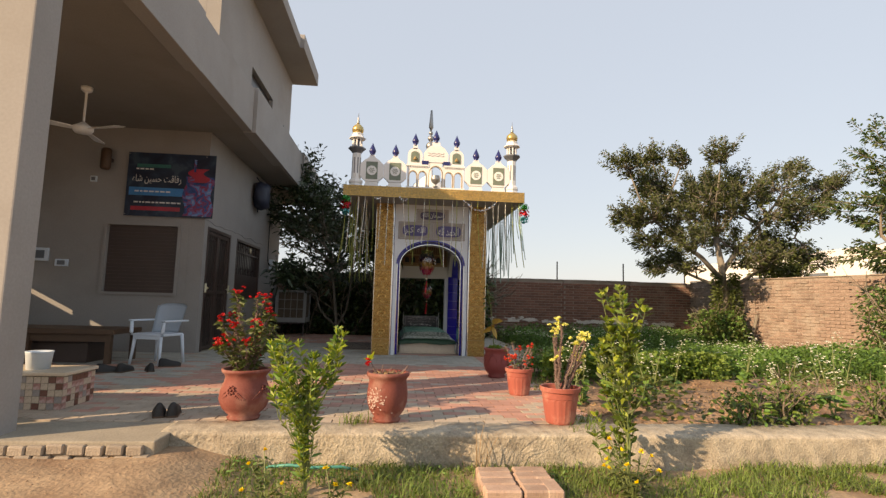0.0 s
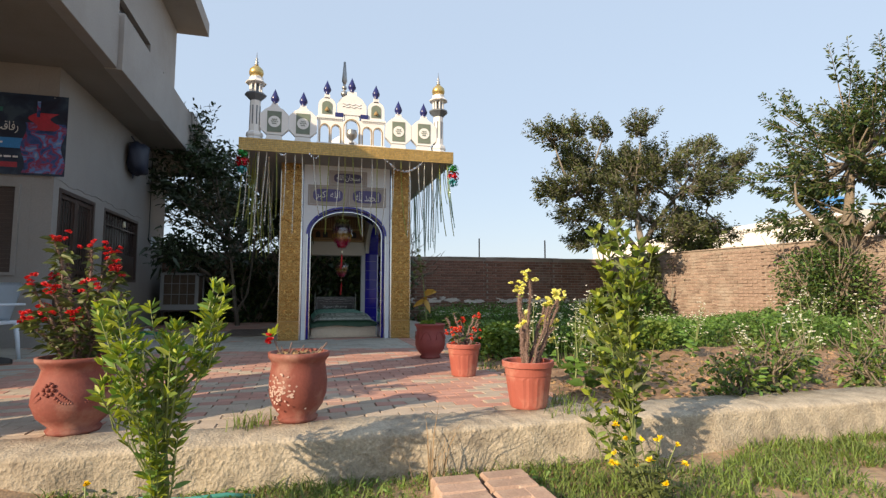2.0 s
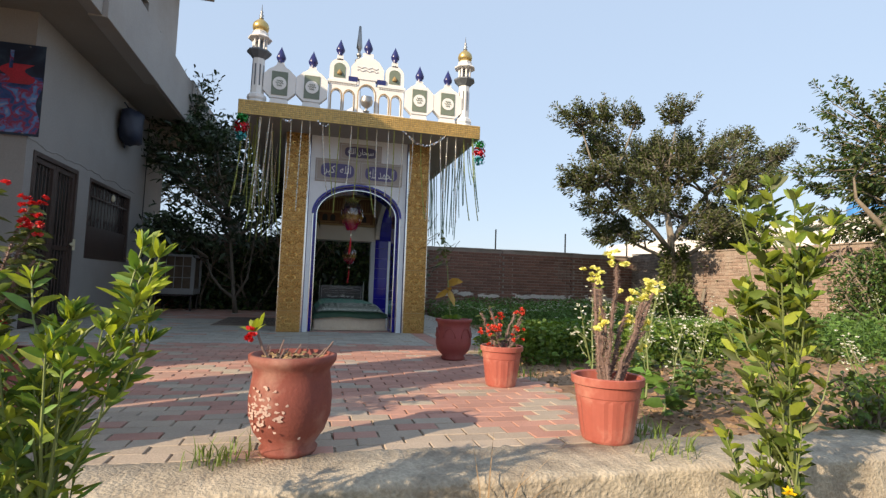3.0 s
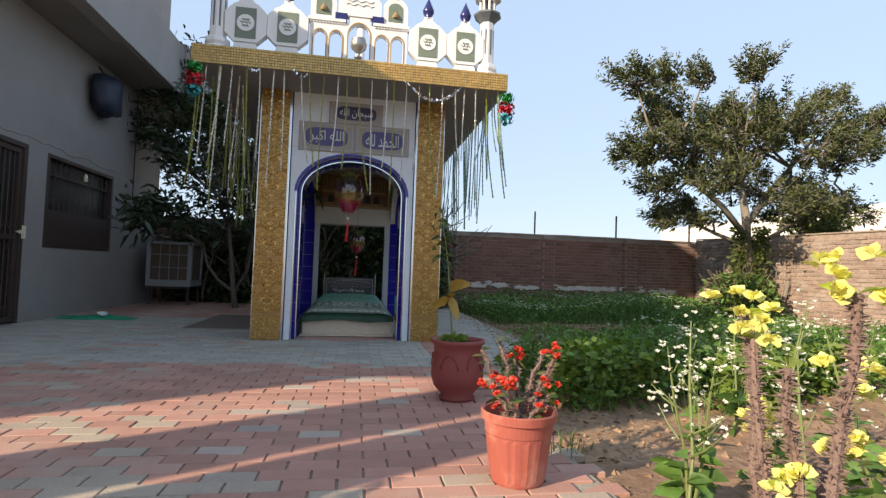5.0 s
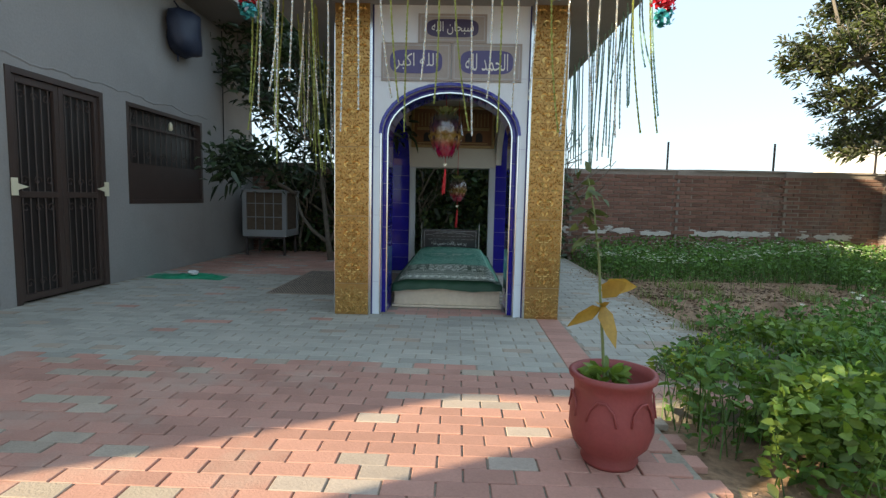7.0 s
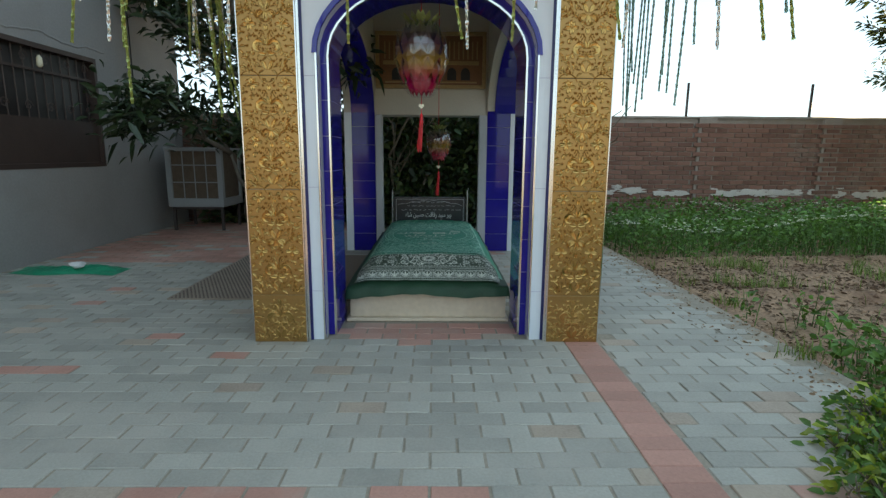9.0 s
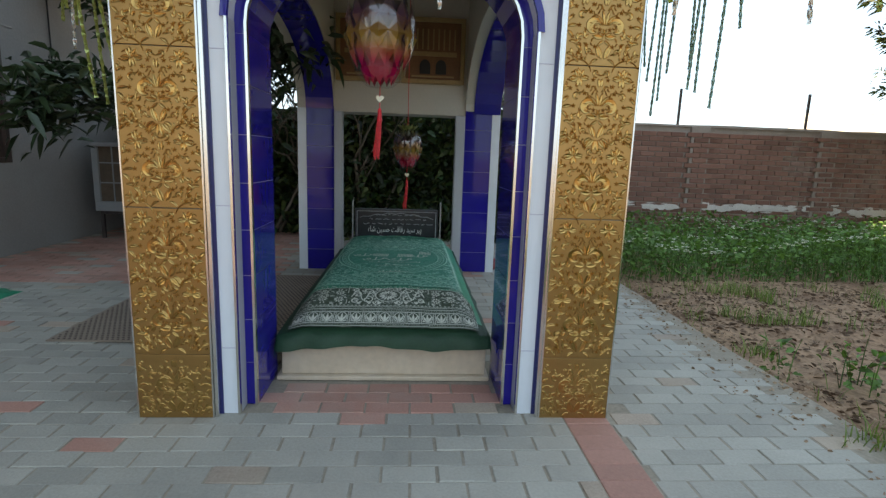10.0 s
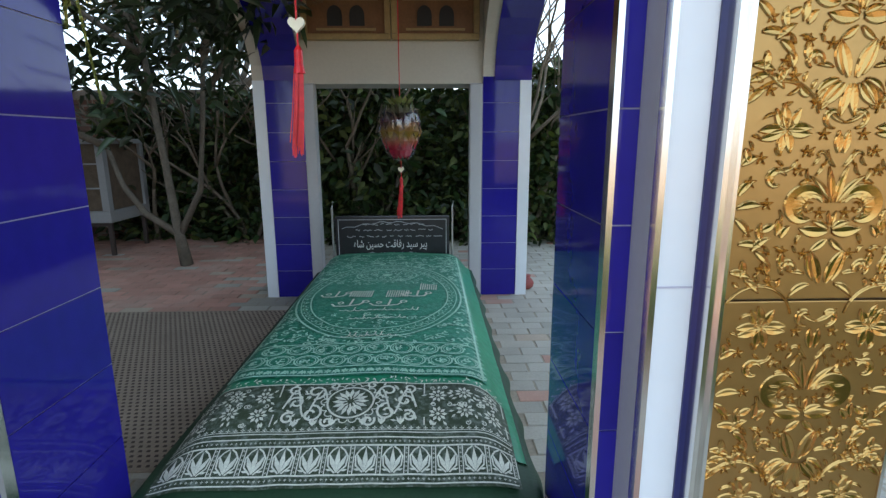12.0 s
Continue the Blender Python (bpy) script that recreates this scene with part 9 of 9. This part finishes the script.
    tagged(o, "dead straw-coloured grass in the lawn", "grass", kind="stuff")
    g4 = scatter(15000, -2.4, 6.5, 1.4, 3.95, 41, lambda x, y: lawn(x, y) and density(x, y, 2.2, 2) > 0.12)
    n4 = len(g4)
    b = g4 + np.stack([np.zeros(n4), np.zeros(n4), 0.045 * r.rand(n4)], 1)
    w = np.stack([r.normal(size=n4), r.normal(size=n4), r.uniform(0.1, 1.0, n4)], 1)
    o = leaf_mesh("lawn_herbs", b, w, r.uniform(0.018, 0.045, n4), 0.4, LEAF_FIELD, seed=42)
    tagged(o, "low broad-leaved herbs in the grass", "weeds", kind="stuff")
    # long dry stalks by the brick step
    o = blades("dry_stalks", [(0.62 + r.normal() * 0.05, 3.80 + r.normal() * 0.04, -0.25) for _ in range(16)], 0.36, 0.6, 0.006, LEAF_DRY, 28)
    tagged(o, "long dry grass stalks by the kerb", "grass", kind="stuff")
    # mulch of dry bits over the bare patch beside the pavilion
    k = scatter(11000, 2.75, 7.0, 7.8, 12.8, 33, lambda x, y: x > 3.0 + 0.15 * noise.noise((y * 2, 0, 3)) and density(x, y, 1.3, 2) > -0.3 and not inside(x, y))
    k[:, 2] += 0.005
    w = np.stack([r.normal(size=len(k)), r.normal(size=len(k)), r.uniform(-0.05, 0.3, len(k))], 1)
    o = leaf_mesh("mulch", k, w, r.uniform(0.02, 0.06, len(k)), 0.45, LEAF_MULCH, droop=0.05, seed=34)
    tagged(o, "brown mulch of dead leaves on the bare soil", "leaf litter", kind="stuff")
    k = scatter(1000, 2.8, 6.0, 8.4, 12.8, 35, lambda x, y: density(x, y, 1.5, 4) > 0.1 and not inside(x, y))
    k = np.concatenate([k, scatter(5200, 2.9, 6.2, 11.0, 12.5, 39, lambda x, y: density(x, y, 1.8, 4) > 0.22)])
    o = blades("dry_tufts", k, 0.13, 0.7, 0.006, GRASS, 36)
    tagged(o, "thin grass tufts on the bare soil", "grass", kind="stuff")
    # grit and fallen bits along the pavers' ragged edge
    k = scatter(2600, 2.35, 2.95, 7.6, 13.0, 37, lambda x, y: r.rand() < 0.15 + 0.85 * max(0, (x - 2.4) / 0.5))
    k[:, 2] = 0.004
    w = np.stack([r.normal(size=len(k)), r.normal(size=len(k)), r.uniform(-0.05, 0.15, len(k))], 1)
    o = leaf_mesh("grit", k, w, r.uniform(0.008, 0.03, len(k)), 0.6, SOIL, droop=0.02, seed=38)
    tagged(o, "soil crumbs strewn along the edge of the pavers", "rubble", kind="stuff")
    # tufts on the pavement's edge
    pts = []
    for cx, cy, nn in ((-0.28, 4.22, 60), (1.72, 5.9, 40), (1.75, 6.4, 40), (2.3, 8.2, 70), (2.5, 7.9, 60), (2.75, 9.2, 60), (2.9, 10.2, 60), (1.62, 4.3, 60), (2.0, 7.5, 60), (1.55, 4.05, 50)):
        for _ in range(nn):
            pts.append((cx + r.normal() * 0.07, cy + r.normal() * 0.05, -0.005))
    o = blades("pavement_weeds", pts, 0.09, 0.8, 0.006, GRASS, 27)
    tagged(o, "small grass tufts between the pavers", "grass", kind="stuff")


build_greens()


def build_hose():
    h = thing("hose", "short length of teal garden hose lying in the grass", "hose")
    bm = bmesh.new()
    tube(bm, [(-0.86, 3.86, -0.225), (-0.70, 3.84, -0.205), (-0.52, 3.80, -0.21), (-0.34, 3.80, -0.205), (-0.22, 3.83, -0.235)], 0.011, 8)
    part("tube", bm, HOSE, h, smooth=True)


HOSE = material("teal_rubber", (0.05, 0.27, 0.22), 0.5, vary=0.15, bump=0.05)
build_hose()


# ---- far things ----
def build_far():
    h = thing("distant_house", "white single-storey house beyond the boundary wall", "house", kind="structure")
    boxes("wall", WHITE_BUILDING, h, (17.5, 30, 14, 30, -0.3, 3.2), label="whitewashed wall")
    boxes("roof_edge", WHITE_BUILDING, h, (17.46, 30.04, 13.96, 30.04, 3.2, 3.5))
    for y in (16.0, 19.5, 23):
        boxes("window", SLATE, h, (17.44, 17.5, y, y + 1.2, 1.6, 2.6))
    t = thing("water_tank", "blue plastic water tank on the distant roof", "water tank", (20.5, 17.0, 3.5))
    bm = bmesh.new()
    lathe(bm, [(0.6, 0), (0.65, 0.1), (0.65, 0.8), (0.5, 1.0), (0.2, 1.1)], 20)
    part("body", bm, TANK, t, smooth=True)
    # iron posts and wire on the boundary wall
    for x in (0.4, 2.75, 4.88, 6.97, 8.95):
        p = thing("fence_post", "thin rusty iron post on top of the wall", "post", (x, 15.36, 1.72), group="wall-top posts")
        boxes("post", RUST_IRON, p, (-0.015, 0.015, -0.015, 0.015, 0, 0.58))
        boxes("foot", RUST_IRON, p, (-0.03, 0.03, -0.03, 0.03, 0, 0.012))


build_far()


# ---- pieces: step bricks, walls, pavers ----
def brick_mesh(L, W, H, mat, name="brick", c=0.004):
    bm = bmesh.new()
    box(bm, 0, L, 0, W, 0, H)
    bmesh.ops.bevel(bm, geom=bm.edges[:], offset=c, segments=1, affect='EDGES')
    me = bpy.data.meshes.new(name)
    bm.to_mesh(me)
    bm.free()
    me.materials.append(mat)
    return me


def build_step_bricks():
    s = thing("brick_step", "loose step of pinkish bricks in the grass by the kerb", "step", (0.58, 3.19, -0.312))
    mats = brick_mesh(0.23, 0.11, 0.075, BRICK_STEP, c=0.011)
    rnd = random.Random(3)
    for L in range(2):
        for i, (x, y, r) in enumerate(((0, 0, 0), (0.245, 0, 0), (0.49, -0.0, 90), (0, 0.125, 0), (0.245, 0.125, 0), (0.49, 0.235, 90), (0, 0.25, 0), (0.25, 0.25, 0), (0.01, 0.365, 0), (0.26, 0.365, 0))):
            b = new("brick", mats)
            b.parent = s
            b.matrix_basis = pose(x + rnd.uniform(-0.004, 0.004), y + rnd.uniform(-0.004, 0.004), L * 0.077, rnd.uniform(-0.6, 0.6), rnd.uniform(-0.6, 0.6), r + rnd.uniform(-1.5, 1.5))
    # the row of bricks that edges the yard by the column
    e = thing("brick_edging", "row of old bricks edging the yard", "edging", (-3.9, 3.66, -0.095))
    me = brick_mesh(0.105, 0.12, 0.066, BRICK_EDGE, c=0.009)
    for L in range(2):
        for i in range(19):
            b = new("brick", me)
            b.parent = e
            b.matrix_basis = pose(i * 0.121 + 0.05 * L + rnd.uniform(-0.008, 0.008), rnd.uniform(-0.008, 0.01) - 0.012 * L, rnd.uniform(-0.006, 0.003) - 0.066 * L, rnd.uniform(-2, 2), rnd.uniform(-2.5, 2.5), rnd.uniform(-3, 3))
    bm = bmesh.new()
    box(bm, -5.2, 2.35, 0.035, 0.42, -0.3, 0.085, bevel=0.012)
    part("earth_fill", bm, JOINT, e, "dusty mortar bed over the bricks")


BRICK_EDGE = material("dusty_brick", (0.31, 0.255, 0.20), 0.95, vary=0.3, scale=9, grain=70, bump=0.7, per_object=0.2)
BRICK_STEP = material("pinkish_brick", (0.42, 0.28, 0.21), 0.9, vary=0.25, scale=8, grain=90, bump=0.5, per_object=0.15, stain=(0.48, 0.38, 0.29), stain_amount=0.5, stain_scale=6)
build_step_bricks()


def wall_bricks(core, length, z0, z1, near, mat_one, mat_all, seed, piers=(), rough=0.0, core_mat=MORTAR):
    """Bricks in courses on a wall's face; those in the near stretch are single parts."""
    rnd = random.Random(seed)
    me = brick_mesh(0.222, 0.02, 0.066, mat_one)
    verts, faces = [], []
    count = 0
    for c in range(int((z1 - z0) / 0.078)):
        z = z0 + c * 0.078
        x = -0.115 if c % 2 else 0.0
        while x < length - 0.1:
            pier = any(abs(x + 0.11 - p) < 0.17 for p in piers)
            y = -0.004 + rnd.uniform(-0.003, 0.004) - (0.05 if pier else 0) + rough * rnd.uniform(-0.6, 1.0)
            if near[0] < x < near[1] and near[2] < z < near[3] and count < 300:
                b = new("brick", me)
                b.parent = core
                b.matrix_basis = pose(x, y, z, 0, rough * rnd.uniform(-150, 150), rnd.uniform(-0.5, 0.5) * (1 + 300 * rough))
                count += 1
            else:
                k = len(verts)
                a, e = x + rnd.uniform(0, 0.006), x + 0.222 + rnd.uniform(-0.004, 0.004)
                h = z + 0.066 + rnd.uniform(-0.004, 0.003) - rough * rnd.uniform(0, 1.2)
                d = 0.006
                verts += [(a, 0.016, z), (e, 0.016, z), (e, 0.016, h), (a, 0.016, h), (a + d, y, z + d), (e - d, y, z + d), (e - d, y, h - d), (a + d, y, h - d)]
                for f in ((4, 5, 6, 7), (0, 1, 5, 4), (1, 2, 6, 5), (2, 3, 7, 6), (3, 0, 4, 7)):
                    faces.append(tuple(k + i for i in f))
            x += 0.233
    o = raw("bricks", verts, faces, mat_all, core)
    o["kind"] = "stuff"
    for p in piers:
        boxes("pier_core", core_mat, core, (p - 0.15, p + 0.15, -0.035, 0.012, z0, z1))


def wall_cap(core, length, z, mat):
    bm = bmesh.new()
    rows = []
    n = 80
    for i in range(n + 1):
        x = length * i / n
        h = z + 0.028 + 0.018 * noise.noise((x * 1.1, z, 0)) + 0.008 * noise.noise((x * 5, z, 1))
        rows.append([bm.verts.new((x, -0.018, z)), bm.verts.new((x, -0.012, h)), bm.verts.new((x, 0.24, h)), bm.verts.new((x, 0.25, z))])
    for a, b in zip(rows, rows[1:]):
        for k in range(3):
            bm.faces.new((a[k], b[k], b[k + 1], a[k + 1]))
    part("coping", fix(bm), mat, core, "rough mortar coping", smooth=False)


PIERS = tuple(1.6 + 2.1 * i for i in range(8))
wall_bricks(wall_north, 18.1, -0.3, 1.72, (11.9, 15.6, 0.35, 1.72), BRICK_ONE, BRICK, 4, PIERS)
wall_cap(wall_north, 18.1, 1.722, MORTAR)
LE = math.hypot(11.2 - 9.06, 4.2 - 15.25)
wall_bricks(wall_east, LE, -0.3, 1.78, (4.0, 6.4, 0.3, 1.75), BRICK_PALE, BRICK_PALE, 6, (2.2, 5.0, 8.0), 0.012, MORTAR_DUSTY)
wall_east.data.materials[0] = MORTAR_DUSTY
wall_cap(wall_east, LE, 1.782, MORTAR_DUSTY)


def build_whitewash():
    """The ragged band of old whitewash along the lower courses of the brick wall."""
    rnd = random.Random(9)
    verts, faces = [], []
    for i in range(900):
        x = rnd.uniform(10.6, 17.5)
        if noise.noise((x * 2.6, 4, 0)) < -0.22:
            continue
        z = 0.50 + 0.07 * noise.noise((x * 0.9, 0, 0)) + 0.06 * noise.noise((x * 3.3, 0, 1)) + rnd.gauss(0, 0.025)
        a, h = rnd.uniform(0.03, 0.10), rnd.uniform(0.008, 0.026)
        k = len(verts)
        m = 7
        for q in range(m):
            th = 2 * math.pi * q / m
            f = rnd.uniform(0.7, 1.2)
            verts.append((x + a * f * math.cos(th), -0.014 - i * 0.00002, z + h * f * math.sin(th)))
        faces.append(tuple(range(k, k + m)))
    o = raw("old_whitewash", verts, faces, WHITE_PEEL, wall_north, "remains of whitewash")
    o["kind"] = "stuff"


build_whitewash()


def build_pavers():
    """Interlocking pavers: the strip nearest the walk as single pieces, the rest joined."""
    rnd = random.Random(17)
    red = brick_mesh(0.1955, 0.0985, 0.05, PAVER_RED, "paver", 0.003)
    grey = brick_mesh(0.1955, 0.0985, 0.05, PAVER_PALE, "paver", 0.003)
    far = {True: ([], []), False: ([], []), "dusty": ([], [])}
    count = 0
    j = 0
    y = 4.24
    while y < 14.9:
        x = -8.6 + (0.1 if j % 2 else 0.0)
        while x < 2.8:
            xr = 1.70 if y < 7.45 else 2.72 + 0.12 * noise.noise((y * 1.5, 0, 0))
            if x + 0.2 < xr + 0.1 and not (y > 9.2 and x < -3.4) and not (y < 4.25 and x < -2.7) and not (-0.1 < x < 1.1 and 9.74 < y < 12.3) and not (-0.45 < x < 0.0 and 9.38 < y < 9.92) and not (1.15 < x < 1.66 and 9.38 < y < 9.92):
                if y < 7.92:
                    is_red = rnd.random() > 0.12
                    if x < -2.6:
                        is_red = rnd.random() > 0.75
                else:
                    is_red = rnd.random() < 0.012
                    if y < 8.02 and rnd.random() < 0.5:
                        is_red = True
                    if y > 11.6 and x < -0.6:
                        is_red = rnd.random() < 0.93
                    if 9.45 < y < 9.8 and 0.0 < x < 1.15:
                        is_red = True
                    if y > 9.9 and 1.1 < x < 1.6:
                        is_red = rnd.random() < 0.15
                dz = -0.05 + rnd.uniform(-0.0025, 0.0025)
                if x + 0.2 > xr:
                    dz -= 0.01
                if -0.15 < x < 1.5 and 5.6 < y < 7.85 and count < 300:
                    b = new("paver", red if is_red else grey)
                    b.parent = yard
                    b.matrix_basis = pose(x, y, dz, rnd.uniform(-0.5, 0.5), rnd.uniform(-0.4, 0.4), rnd.uniform(-0.5, 0.5))
                    count += 1
                else:
                    dusty = 1.2 - (y - 4.2) / 1.5 - max(0, x + 1.6) * 0.18 + 0.5 * noise.noise((x * 1.1, y * 1.1, 6))
                    v, f = far["dusty" if rnd.random() < dusty or (not is_red and y < 7.92 and x > -2.6) or rnd.random() < 0.045 else is_red]
                    k = len(v)
                    a, c = x + rnd.uniform(0, 0.003), x + 0.1955
                    if 7.95 < y < 9.5 and c > 1.445 and a < 1.652:
                        if a < 1.445 - 0.02:
                            c = 1.443
                        elif c > 1.652 + 0.02:
                            a = 1.654
                        else:
                            x += 0.2035
                            continue
                    p, q = y, y + 0.0985
                    z1 = dz + 0.05
                    t0, t1 = rnd.uniform(-0.0012, 0.0012), rnd.uniform(-0.0012, 0.0012)
                    d = 0.003
                    v += [(a, p, z1 - 0.03), (c, p, z1 - 0.03), (c, q, z1 - 0.03), (a, q, z1 - 0.03), (a + d, p + d, z1 + t0), (c - d, p + d, z1 + t1), (c - d, q - d, z1 - t0), (a + d, q - d, z1 - t1),
                          (a, p, z1 - 0.003), (c, p, z1 - 0.003), (c, q, z1 - 0.003), (a, q, z1 - 0.003)]
                    for s in ((4, 5, 6, 7), (8, 9, 5, 4), (9, 10, 6, 5), (10, 11, 7, 6), (11, 8, 4, 7), (0, 1, 9, 8), (1, 2, 10, 9), (2, 3, 11, 10), (3, 0, 8, 11)):
                        f.append(tuple(k + i for i in s))
            x += 0.2035
        y += 0.1005
        j += 1
    for i in range(15):
        b = new("paver", red)
        b.parent = yard
        b.matrix_basis = pose(1.45, 7.97 + 0.1 * i, -0.05 + rnd.uniform(-0.001, 0.001), 0, 0, rnd.uniform(-0.4, 0.4))
    for key, mat in ((True, PAVER_RED_FAR), (False, PAVER_GREY_FAR), ("dusty", PAVER_DUSTY_FAR)):
        o = raw("pavers", *far[key], mat, yard)
        o["kind"] = "stuff"


build_pavers()
